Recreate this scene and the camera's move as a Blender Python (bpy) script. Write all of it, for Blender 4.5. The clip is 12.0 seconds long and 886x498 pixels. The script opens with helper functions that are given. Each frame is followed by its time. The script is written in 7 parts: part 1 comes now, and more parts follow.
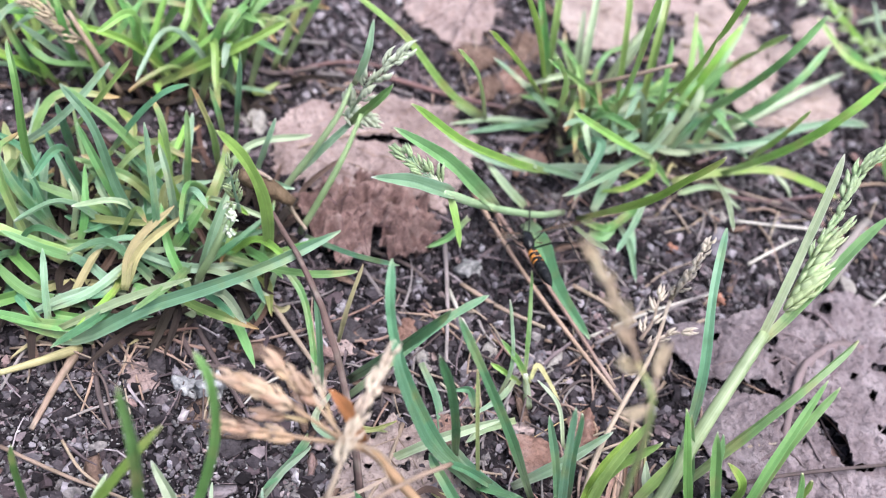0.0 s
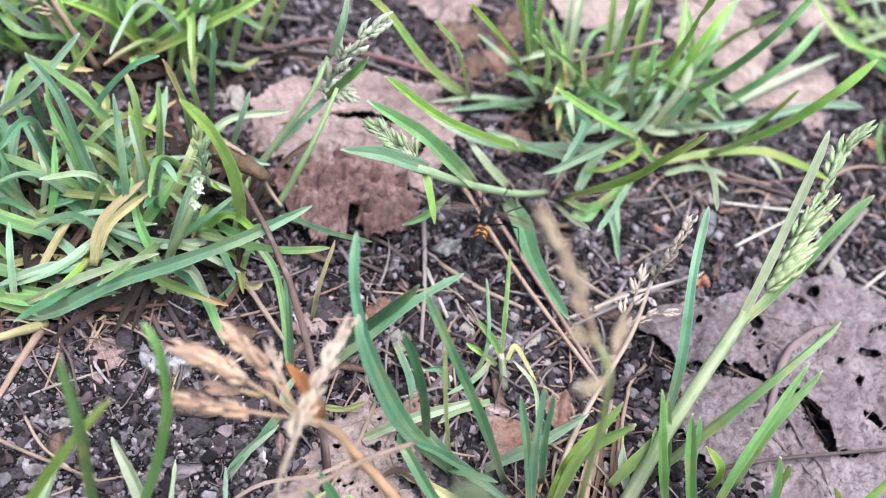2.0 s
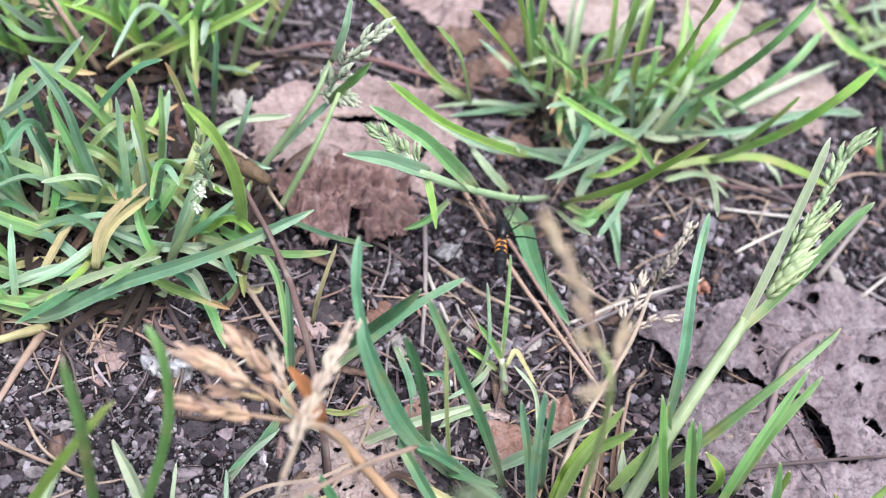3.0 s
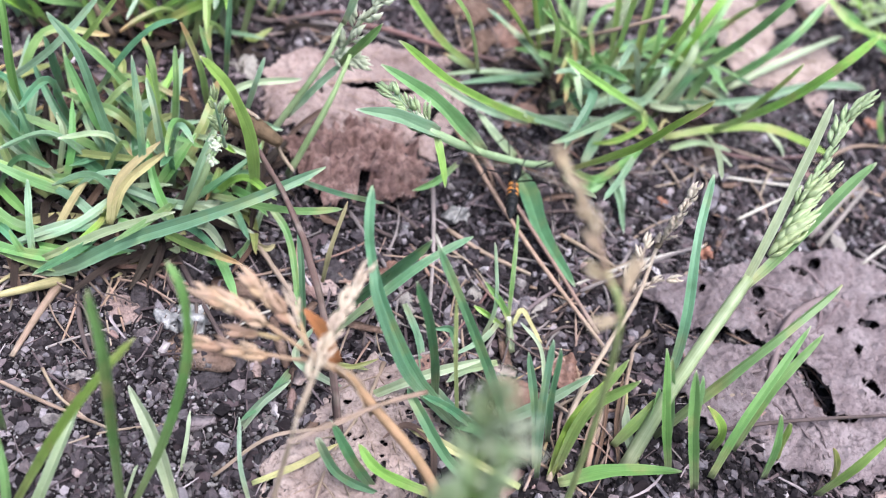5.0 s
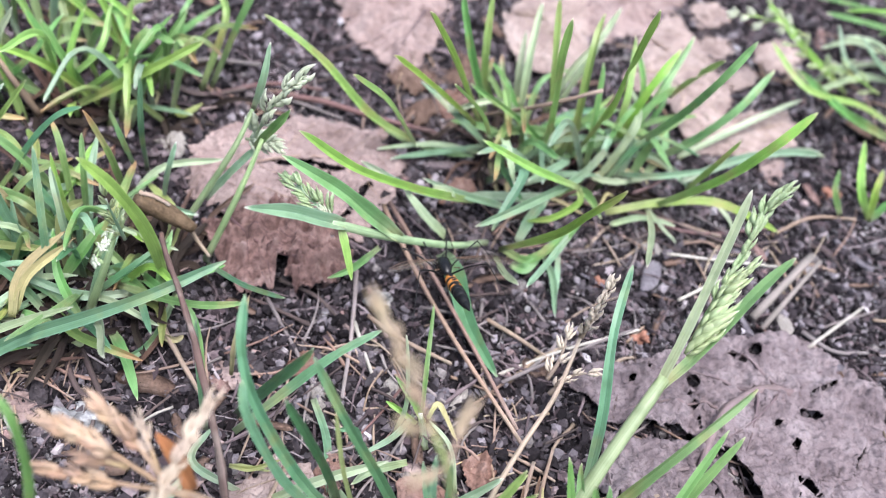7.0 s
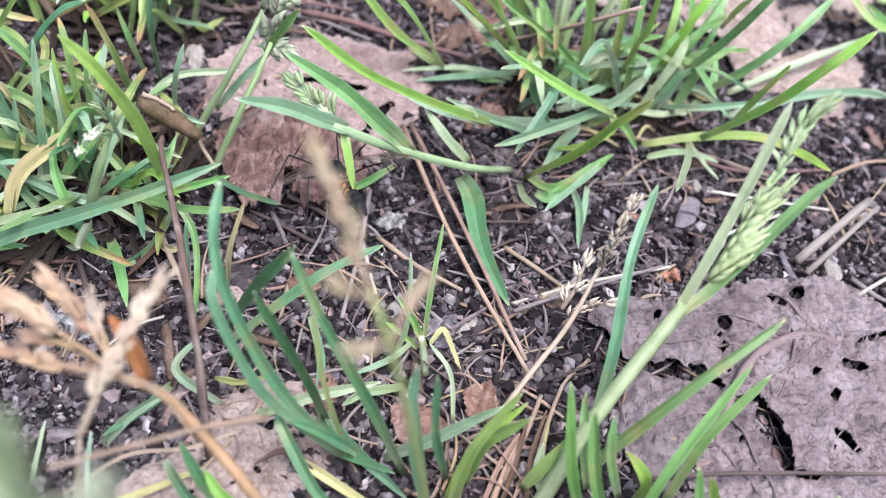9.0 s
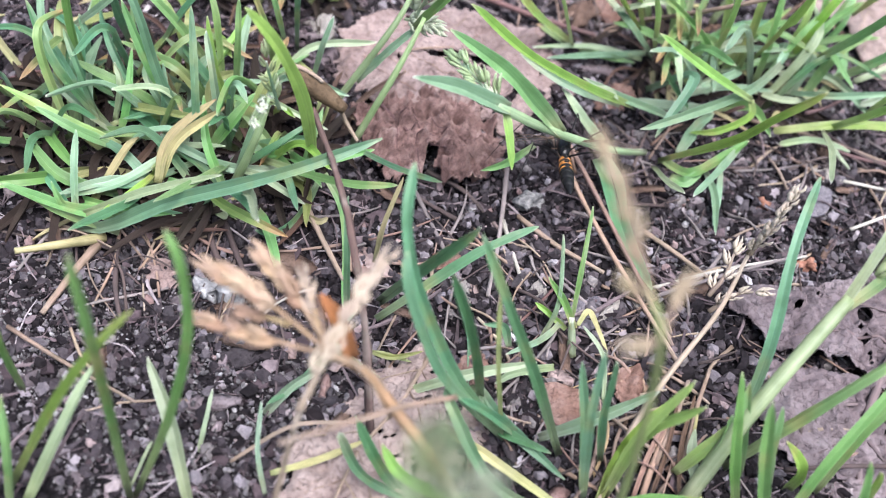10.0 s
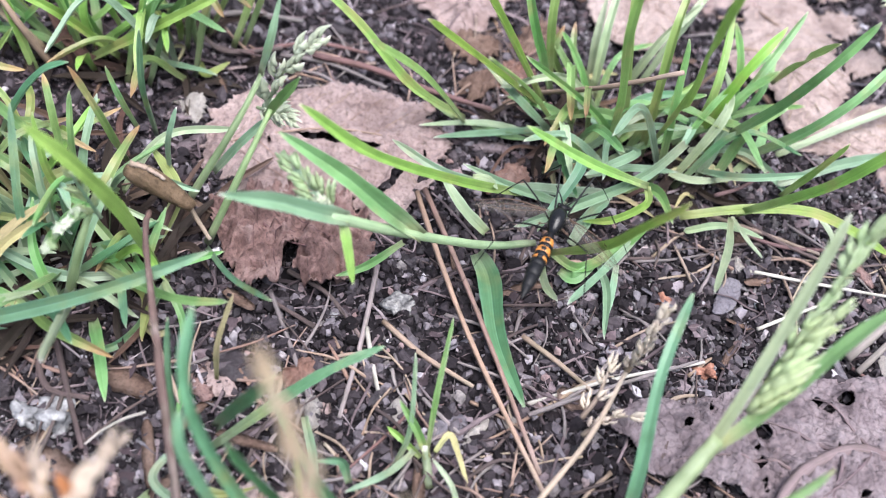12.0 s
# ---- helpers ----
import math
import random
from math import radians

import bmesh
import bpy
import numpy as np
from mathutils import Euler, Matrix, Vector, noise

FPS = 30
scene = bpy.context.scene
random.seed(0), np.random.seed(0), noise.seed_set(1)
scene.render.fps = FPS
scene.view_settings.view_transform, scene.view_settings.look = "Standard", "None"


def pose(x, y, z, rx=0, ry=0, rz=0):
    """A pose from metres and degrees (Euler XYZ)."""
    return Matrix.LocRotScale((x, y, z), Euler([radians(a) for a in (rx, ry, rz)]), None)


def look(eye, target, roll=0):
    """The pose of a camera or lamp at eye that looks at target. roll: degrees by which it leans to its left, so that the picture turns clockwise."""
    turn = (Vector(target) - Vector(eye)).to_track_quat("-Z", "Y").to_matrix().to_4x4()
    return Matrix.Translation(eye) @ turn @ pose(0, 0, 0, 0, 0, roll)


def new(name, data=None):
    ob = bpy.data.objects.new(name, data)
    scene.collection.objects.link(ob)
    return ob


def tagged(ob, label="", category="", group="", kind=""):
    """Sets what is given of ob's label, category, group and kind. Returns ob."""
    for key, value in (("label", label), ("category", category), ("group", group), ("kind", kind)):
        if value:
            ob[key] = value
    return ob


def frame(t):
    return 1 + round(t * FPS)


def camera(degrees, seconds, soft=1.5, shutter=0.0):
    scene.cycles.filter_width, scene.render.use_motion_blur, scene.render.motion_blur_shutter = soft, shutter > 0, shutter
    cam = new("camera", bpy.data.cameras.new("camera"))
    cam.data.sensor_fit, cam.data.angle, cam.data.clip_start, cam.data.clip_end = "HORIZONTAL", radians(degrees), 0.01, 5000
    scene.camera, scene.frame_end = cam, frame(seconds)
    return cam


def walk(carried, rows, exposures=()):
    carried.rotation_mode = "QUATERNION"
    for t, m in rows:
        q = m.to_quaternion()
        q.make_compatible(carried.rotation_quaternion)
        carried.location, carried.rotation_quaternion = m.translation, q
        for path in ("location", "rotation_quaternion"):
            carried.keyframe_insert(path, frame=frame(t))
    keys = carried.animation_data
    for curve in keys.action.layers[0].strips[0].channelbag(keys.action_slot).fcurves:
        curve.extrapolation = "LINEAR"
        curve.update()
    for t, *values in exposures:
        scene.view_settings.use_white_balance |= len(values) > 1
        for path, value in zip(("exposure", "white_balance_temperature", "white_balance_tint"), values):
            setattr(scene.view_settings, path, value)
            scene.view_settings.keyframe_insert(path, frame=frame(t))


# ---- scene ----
# ---- camera ----
cam = camera(48.6, 12.0, soft=1.1)
METRES, EYE, TILT, LEAN, TURN = 0.104, 0.10305, -50.25, -8.63, 0.0
ROWS = [
    (0.0, 0.0, 0.0, 0.0, 0.0, 0.0, -0.0),
    (0.5, -0.0077, -0.0176, -0.0114, 0.13, -0.17, 0.12),
    (1.0, -0.0023, -0.0076, -0.024, 0.38, -0.49, -0.19),
    (1.5, 0.0098, 0.0023, -0.0178, 0.53, -0.57, -0.12),
    (2.0, 0.0398, 0.0256, -0.0177, 0.56, -0.43, -0.44),
    (2.5, 0.0364, 0.0233, -0.0125, 0.53, -0.16, -0.6),
    (4.5, 0.0354, 0.0125, -0.057, 0.23, -0.22, -1.23),
    (5.0, 0.0254, 0.0029, -0.0583, 0.37, -0.52, -1.25),
    (5.5, 0.0401, 0.0075, -0.0498, 0.5, -0.11, -1.07),
    (6.0, 0.0565, 0.0126, -0.027, 0.63, 0.07, -0.84),
    (6.5, 0.1052, 0.0279, 0.0131, 1.02, 0.79, -0.78),
    (8.5, 0.2744, 0.1088, -0.0057, 6.94, 0.29, -2.9),
    (9.0, 0.2358, 0.1305, -0.0527, 6.83, -0.06, -3.55),
    (9.5, 0.147, 0.1135, -0.0734, 6.86, -1.25, -4.89),
    (10.0, 0.0866, 0.1066, -0.0463, 7.52, -2.29, -5.69),
    (10.5, 0.0865, 0.1387, 0.0017, 7.88, -1.83, -5.83),
    (11.0, 0.1536, 0.2122, 0.0332, 7.86, -2.26, -5.36),
    (11.5, 0.2372, 0.2613, 0.0529, 9.11, -2.39, -5.03),
    (12.0, 0.2402, 0.2366, 0.0721, 9.05, -1.89, -5.06),
]
walk(cam, [(t, pose(0, 0, EYE, TILT, LEAN, TURN) @ pose(METRES * x, METRES * y, METRES * z, 90 + pitch, roll, yaw)) for t, x, y, z, yaw, pitch, roll in ROWS])
cam.data.dof.use_dof = True
cam.data.dof.focus_distance = 0.111
cam.data.dof.aperture_fstop = 23.0

# ---- light: an overcast day ----
world = bpy.data.worlds.new("overcast_sky")
scene.world = world
world.use_nodes = True
sky = world.node_tree.nodes.new("ShaderNodeTexSky")
sky.sky_type, sky.sun_disc = "NISHITA", False
sky.sun_elevation, sky.sun_rotation = radians(75), radians(128.7)
sky.air_density, sky.dust_density, sky.ozone_density = 1.0, 4.0, 1.0
world.node_tree.links.new(sky.outputs[0], world.node_tree.nodes["Background"].inputs[0])
world.node_tree.nodes["Background"].inputs[1].default_value = 0.083
sun = new("sun", bpy.data.lights.new("sun", "SUN"))
sun.data.energy, sun.data.angle, sun.data.color = 2.7, radians(48), (0.945, 0.945, 1.0)
sun.matrix_world = look((0.2, -0.16, 0.97), (0, 0, 0))
scene.view_settings.exposure = 2.06

MM = 0.001
rng = random.Random(7)


# ---- materials ----
def nodes_of(name):
    m = bpy.data.materials.new(name)
    m.use_nodes = True
    t = m.node_tree
    return m, t.nodes, t.links, t.nodes["Principled BSDF"]


def ramp(n, stops):
    r = n.new("ShaderNodeValToRGB")
    while len(r.color_ramp.elements) < len(stops):
        r.color_ramp.elements.new(0.5)
    for e, (at, c) in zip(r.color_ramp.elements, stops):
        e.position, e.color = at, (*c, 1)
    return r


def noise_node(n, l, scale, detail=4, rough=0.6, vector=None):
    k = n.new("ShaderNodeTexNoise")
    k.inputs["Scale"].default_value, k.inputs["Detail"].default_value, k.inputs["Roughness"].default_value = scale, detail, rough
    if vector is not None:
        l.new(vector, k.inputs["Vector"])
    return k


def mixed(n, l, kind, fac, a, b):
    x = n.new("ShaderNodeMix")
    x.data_type, x.blend_type = "RGBA", kind
    for sock, v in ((x.inputs[0], fac), (x.inputs[6], a), (x.inputs[7], b)):
        if isinstance(v, (int, float)):
            sock.default_value = v
        elif isinstance(v, tuple):
            sock.default_value = (*v, 1)
        else:
            l.new(v, sock)
    return x.outputs[2]


def bumped(n, l, height, strength, dist, target):
    b = n.new("ShaderNodeBump")
    b.inputs["Strength"].default_value, b.inputs["Distance"].default_value = strength, dist
    l.new(height, b.inputs["Height"])
    l.new(b.outputs[0], target.inputs["Normal"])


def plant_material(name, low, mid, tip, rough=0.36, through_light=0.46, spread=0.55, stripes=26.0, margins=False, faded=None, tip_from=0.86):
    """Leaf tissue with veins along it; colour runs from base to tip and shifts from leaf to leaf."""
    low, mid, tip = (tuple(0.62 * v for v in c) for c in (low, mid, tip))
    faded = tuple(0.62 * v for v in faded) if faded else None
    m, n, l, p = nodes_of(name)
    uv = n.new("ShaderNodeUVMap")
    sep = n.new("ShaderNodeSeparateXYZ")
    l.new(uv.outputs[0], sep.inputs[0])
    along = ramp(n, [(0.0, low), (0.22, mid), (tip_from, mid), (0.5 * tip_from + 0.5, tip), (1.0, tip)])
    l.new(sep.outputs[1], along.inputs[0])
    stretch = n.new("ShaderNodeMapping")
    stretch.inputs["Scale"].default_value = (stripes, 1.6, 1.0)
    l.new(uv.outputs[0], stretch.inputs["Vector"])
    veins = noise_node(n, l, 1.0, 3, 0.6, stretch.outputs[0])
    geo = n.new("ShaderNodeNewGeometry")
    blotch = noise_node(n, l, 420, 4, 0.65, geo.outputs["Position"])
    info = n.new("ShaderNodeObjectInfo")
    var = n.new("ShaderNodeHueSaturation")
    hue = n.new("ShaderNodeMapRange")
    hue.inputs[3].default_value, hue.inputs[4].default_value = 0.5 - 0.035 * spread, 0.5 + 0.02 * spread
    l.new(info.outputs["Random"], hue.inputs[0])
    l.new(hue.outputs[0], var.inputs["Hue"])
    val = n.new("ShaderNodeMapRange")
    val.inputs[3].default_value, val.inputs[4].default_value = 1.0 - 0.3 * spread, 1.0 + 0.4 * spread
    l.new(info.outputs["Random"], val.inputs[0])
    l.new(val.outputs[0], var.inputs["Value"])
    other = n.new("ShaderNodeMath")
    other.operation = "MULTIPLY"
    other.inputs[1].default_value = 7.31
    l.new(info.outputs["Random"], other.inputs[0])
    part_of = n.new("ShaderNodeMath")
    part_of.operation = "FRACT"
    l.new(other.outputs[0], part_of.inputs[0])
    sat = n.new("ShaderNodeMapRange")
    sat.inputs[3].default_value, sat.inputs[4].default_value = 1.2, 1.2 - 0.45 * spread
    l.new(part_of.outputs[0], sat.inputs[0])
    l.new(sat.outputs[0], var.inputs["Saturation"])
    l.new(along.outputs[0], var.inputs["Color"])
    worn = noise_node(n, l, 170, 3, 0.6, geo.outputs["Position"])
    wr = ramp(n, [(0.54, (0, 0, 0)), (0.66, (0.45, 0.45, 0.45)), (0.76, (0.8, 0.8, 0.8))])
    l.new(worn.outputs[0], wr.inputs[0])
    aged = mixed(n, l, "MIX", wr.outputs[0], var.outputs[0], faded) if faded else var.outputs[0]
    vr = ramp(n, [(0.3, (0.62, 0.68, 0.62)), (0.7, (1.22, 1.18, 1.2))])
    l.new(veins.outputs[0], vr.inputs[0])
    br = ramp(n, [(0.28, (0.62, 0.66, 0.58)), (0.5, (1, 1, 1)), (0.72, (1.25, 1.2, 1.22))])
    l.new(blotch.outputs[0], br.inputs[0])
    c = mixed(n, l, "MULTIPLY", 0.9, aged, vr.outputs[0])
    if margins:
        m0, m1 = (1.5, 1.35, 1.7), (1, 1, 1)
        er = ramp(n, [(0.0, m0), (0.05, m1), (0.225, m1), (0.25, (1.35, 1.22, 1.5)), (0.275, m1), (0.45, m1), (0.5, m0), (0.55, m1), (0.95, m1), (1.0, m0)])
        l.new(sep.outputs[0], er.inputs[0])
        c = mixed(n, l, "MULTIPLY", 0.75, c, er.outputs[0])
    c = mixed(n, l, "MULTIPLY", 0.7, c, br.outputs[0])
    l.new(c, p.inputs["Base Color"])
    p.inputs["Roughness"].default_value = rough
    p.inputs["Specular IOR Level"].default_value = 0.55 if rough < 0.55 else 0.15
    bumped(n, l, veins.outputs[0], 0.5, 0.00016, p)
    tr = n.new("ShaderNodeBsdfTranslucent")
    half = n.new("ShaderNodeGamma")
    half.inputs[1].default_value = 0.46
    l.new(c, half.inputs[0])
    l.new(half.outputs[0], tr.inputs[0])
    mix = n.new("ShaderNodeMixShader")
    mix.inputs[0].default_value = through_light
    l.new(p.outputs[0], mix.inputs[1])
    l.new(tr.outputs[0], mix.inputs[2])
    l.new(mix.outputs[0], n["Material Output"].inputs[0])
    return m


GRASS = {
    "mid": plant_material("grass_green", (0.40, 0.46, 0.27), (0.235, 0.445, 0.18), (0.46, 0.58, 0.34), margins=True, faded=(0.50, 0.46, 0.2)),
    "deep": plant_material("grass_deep", (0.33, 0.41, 0.26), (0.17, 0.345, 0.205), (0.34, 0.48, 0.31), margins=True, faded=(0.36, 0.40, 0.16)),
    "burnt": plant_material("grass_burnt_tip", (0.40, 0.45, 0.26), (0.30, 0.45, 0.19), (0.56, 0.41, 0.23), margins=True, faded=(0.54, 0.44, 0.22), tip_from=0.58),
    "lime": plant_material("grass_bright", (0.43, 0.51, 0.25), (0.345, 0.57, 0.17), (0.52, 0.62, 0.31), margins=True, faded=(0.54, 0.46, 0.2)),
    "blue": plant_material("grass_greyish", (0.42, 0.49, 0.36), (0.315, 0.475, 0.325), (0.60, 0.68, 0.56), margins=True, faded=(0.48, 0.47, 0.28)),
    "yel": plant_material("grass_yellowing", (0.36, 0.40, 0.20), (0.40, 0.47, 0.20), (0.52, 0.45, 0.23), margins=True),
    "pale": plant_material("grass_pale", (0.42, 0.50, 0.30), (0.48, 0.60, 0.40), (0.70, 0.76, 0.62), margins=True),
    # brighter lime: the glow of light from behind is put into the colour
    "backlit": plant_material("grass_backlit", (0.46, 0.60, 0.25), (0.47, 0.69, 0.23), (0.56, 0.72, 0.3), 0.46, 0.5, 0.2, margins=True),
    "sheath": plant_material("sheath_green", (0.48, 0.54, 0.36), (0.42, 0.56, 0.34), (0.42, 0.56, 0.35)),
    "shoot": plant_material("shoot_green", (0.50, 0.56, 0.38), (0.46, 0.60, 0.35), (0.44, 0.58, 0.32)),
    "tan": plant_material("grass_withering", (0.37, 0.38, 0.21), (0.42, 0.385, 0.23), (0.46, 0.37, 0.24), 0.6, 0.12),
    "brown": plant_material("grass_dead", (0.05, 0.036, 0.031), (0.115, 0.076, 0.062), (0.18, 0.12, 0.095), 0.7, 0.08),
    "withered": plant_material("leaf_withered", (0.34, 0.21, 0.12), (0.47, 0.28, 0.15), (0.45, 0.28, 0.17), 0.6, 0.1),
    # near-black dead blades: their colour holds the deep shade inside the tufts
    "rotted": plant_material("grass_rotted_shade", (0.015, 0.011, 0.01), (0.03, 0.022, 0.019), (0.05, 0.034, 0.028), 0.8, 0.0),
    "yellow": plant_material("stem_yellow", (0.5, 0.47, 0.22), (0.55, 0.51, 0.25), (0.5, 0.48, 0.24), 0.5, 0.15),
    "straw": plant_material("straw", (0.34, 0.265, 0.205), (0.39, 0.31, 0.25), (0.42, 0.355, 0.30), 0.65, 0.1),
    "dry": plant_material("dry_stalk", (0.24, 0.175, 0.14), (0.32, 0.245, 0.20), (0.37, 0.30, 0.255), 0.7, 0.1),
    "tawny": plant_material("tawny_stalk", (0.38, 0.27, 0.17), (0.47, 0.35, 0.235), (0.52, 0.42, 0.31), 0.65, 0.1),
    "rib": plant_material("leaf_rib", (0.12, 0.088, 0.096), (0.17, 0.13, 0.14), (0.2, 0.157, 0.166), 0.8, 0.0),
    "needle": plant_material("dead_needle", (0.22, 0.15, 0.125), (0.32, 0.225, 0.19), (0.36, 0.275, 0.24), 0.6, 0.05),
    "red": plant_material("red_stem", (0.12, 0.075, 0.078), (0.165, 0.10, 0.10), (0.16, 0.105, 0.105), 0.6, 0.0),
    "stalk": plant_material("dead_stalk", (0.075, 0.052, 0.052), (0.105, 0.068, 0.066), (0.15, 0.09, 0.082), 0.75, 0.0, 0.7, 9.0, faded=(0.33, 0.28, 0.26)),
    "grey": plant_material("weathered_wood", (0.18, 0.155, 0.16), (0.24, 0.21, 0.215), (0.23, 0.205, 0.21), 0.8, 0.0),
    "stick": plant_material("split_stick", (0.17, 0.15, 0.145), (0.23, 0.205, 0.2), (0.2, 0.18, 0.175), 0.85, 0.0, 0.3, 14.0),
    "dark": plant_material("dark_twig", (0.07, 0.055, 0.055), (0.105, 0.08, 0.08), (0.13, 0.1, 0.1), 0.8, 0.0),
    "white": plant_material("bleached_fibre", (0.44, 0.41, 0.38), (0.52, 0.49, 0.46), (0.5, 0.47, 0.44), 0.7, 0.1),
}
SEED = {
    "green": plant_material("spikelet_green", (0.36, 0.48, 0.26), (0.46, 0.59, 0.36), (0.84, 0.84, 0.78), 0.5, 0.45, 0.35, 9.0),
    "ripe": plant_material("spikelet_pale", (0.44, 0.57, 0.29), (0.55, 0.66, 0.40), (0.86, 0.88, 0.76), 0.5, 0.45, 0.3, 9.0),
    "bloom": plant_material("spikelet_white", (0.52, 0.62, 0.42), (0.76, 0.82, 0.66), (0.92, 0.92, 0.88), 0.5, 0.45, 0.2, 9.0),
    "dry": plant_material("spikelet_dry", (0.33, 0.215, 0.14), (0.45, 0.325, 0.245), (0.58, 0.47, 0.39), 0.6, 0.12, 0.5, 9.0),
    "husk": plant_material("spikelet_straw", (0.36, 0.285, 0.20), (0.45, 0.37, 0.28), (0.56, 0.485, 0.40), 0.6, 0.2, 0.4, 9.0),
    "chaff": plant_material("spikelet_chaff", (0.6, 0.5, 0.42), (0.8, 0.7, 0.61), (0.92, 0.84, 0.76), 0.6, 0.3, 0.3, 9.0),
    "bleached": plant_material("spikelet_bleached", (0.46, 0.37, 0.30), (0.57, 0.475, 0.405), (0.70, 0.63, 0.57), 0.6, 0.2, 0.3, 9.0),
}


def litter_material(name, dark, mid, light, scale=230.0, rough=0.8, relief=0.0006, lit=0.08):
    """Dead leaf tissue: mottled at two scales, with fine cracks and a net of veins."""
    dark, mid, light = (tuple(0.6 * v for v in c) for c in (dark, mid, light))
    m, n, l, p = nodes_of(name)
    geo = n.new("ShaderNodeNewGeometry")
    pos = geo.outputs["Position"]
    big = noise_node(n, l, scale, 6, 0.62, pos)
    fine = noise_node(n, l, scale * 9, 5, 0.7, pos)
    net = n.new("ShaderNodeTexVoronoi")
    net.feature = "DISTANCE_TO_EDGE"
    net.inputs["Scale"].default_value = scale * 3.2
    warp = noise_node(n, l, scale * 1.7, 3, 0.6, pos)
    shift = n.new("ShaderNodeVectorMath")
    shift.operation = "MULTIPLY_ADD"
    shift.inputs[1].default_value = (0.0035, 0.0035, 0.0035)
    l.new(warp.outputs["Color"], shift.inputs[0])
    l.new(pos, shift.inputs[2])
    l.new(shift.outputs[0], net.inputs["Vector"])
    base = ramp(n, [(0.28, dark), (0.5, mid), (0.74, light)])
    l.new(big.outputs[0], base.inputs[0])
    fr = ramp(n, [(0.32, (0.45, 0.43, 0.43)), (0.48, (0.98, 0.98, 0.98)), (0.62, (1.1, 1.1, 1.1)), (0.75, (1.45, 1.44, 1.44))])
    l.new(fine.outputs[0], fr.inputs[0])
    c = mixed(n, l, "MULTIPLY", 0.8, base.outputs[0], fr.outputs[0])
    nr = ramp(n, [(0.0, (0.42, 0.38, 0.38)), (0.035, (1, 1, 1))])
    l.new(net.outputs["Distance"], nr.inputs[0])
    c = mixed(n, l, "MULTIPLY", 0.25, c, nr.outputs[0])
    l.new(c, p.inputs["Base Color"])
    p.inputs["Roughness"].default_value = rough
    p.inputs["Specular IOR Level"].default_value = 0.12
    add = n.new("ShaderNodeMath")
    add.operation = "MULTIPLY_ADD"
    add.inputs[1].default_value = 0.6
    l.new(fine.outputs[0], add.inputs[0])
    l.new(nr.outputs[0], add.inputs[2])
    bumped(n, l, add.outputs[0], 0.7, relief, p)
    tr = n.new("ShaderNodeBsdfTranslucent")
    l.new(c, tr.inputs[0])
    mix = n.new("ShaderNodeMixShader")
    mix.inputs[0].default_value = lit
    l.new(p.outputs[0], mix.inputs[1])
    l.new(tr.outputs[0], mix.inputs[2])
    l.new(mix.outputs[0], n["Material Output"].inputs[0])
    return m


LITTER = {
    "pink": litter_material("dead_leaf_pinkish", (0.105, 0.08, 0.09), (0.235, 0.19, 0.207), (0.355, 0.305, 0.328), 200.0, relief=0.0009),
    "rose": litter_material("dead_leaf_rosy", (0.23, 0.16, 0.15), (0.38, 0.285, 0.275), (0.48, 0.385, 0.37), relief=0.0009),
    "clod": litter_material("dead_leaf_crumpled", (0.12, 0.066, 0.062), (0.30, 0.19, 0.178), (0.43, 0.31, 0.295), 300.0, relief=0.001),
    "beige": litter_material("dead_leaf_beige", (0.22, 0.16, 0.15), (0.39, 0.305, 0.285), (0.52, 0.43, 0.405)),
    "russet": litter_material("dead_leaf_russet", (0.14, 0.072, 0.055), (0.26, 0.155, 0.128), (0.38, 0.265, 0.24), 300.0, 0.5),
    "slate": litter_material("leaf_scrap_grey", (0.11, 0.10, 0.12), (0.19, 0.175, 0.205), (0.26, 0.245, 0.27), 300.0),
    "husk": litter_material("pale_husk", (0.26, 0.235, 0.215), (0.38, 0.35, 0.33), (0.50, 0.47, 0.45), 500.0),
    "bark": litter_material("seed_case_brown", (0.09, 0.062, 0.04), (0.18, 0.125, 0.08), (0.31, 0.23, 0.165), 350.0, 0.45),
    "brownish": litter_material("leaf_shred_brown", (0.09, 0.055, 0.045), (0.19, 0.125, 0.10), (0.30, 0.22, 0.185), 350.0, 0.7),
    "coal": litter_material("leaf_scrap_dark", (0.03, 0.025, 0.03), (0.07, 0.06, 0.068), (0.12, 0.11, 0.12), 400.0, 0.6),
}


def grain_material(name, stops, scale, rough=0.75, relief=0.0003, per_piece=True):
    """Mineral grains: each one its own shade, speckled."""
    m, n, l, p = nodes_of(name)
    geo = n.new("ShaderNodeNewGeometry")
    shade = ramp(n, stops)
    shade.color_ramp.interpolation = "LINEAR"
    speck = noise_node(n, l, scale, 5, 0.7, geo.outputs["Position"])
    if per_piece:
        l.new(geo.outputs["Random Per Island"], shade.inputs[0])
    else:
        l.new(speck.outputs[0], shade.inputs[0])
    sr = ramp(n, [(0.3, (0.45, 0.45, 0.46)), (0.7, (1.4, 1.38, 1.35))])
    l.new(speck.outputs[0], sr.inputs[0])
    l.new(mixed(n, l, "MULTIPLY", 0.8, shade.outputs[0], sr.outputs[0]), p.inputs["Base Color"])
    p.inputs["Roughness"].default_value = rough
    p.inputs["Specular IOR Level"].default_value = 0.08 if rough > 0.6 else 0.35
    bumped(n, l, speck.outputs[0], 0.6, relief, p)
    return m


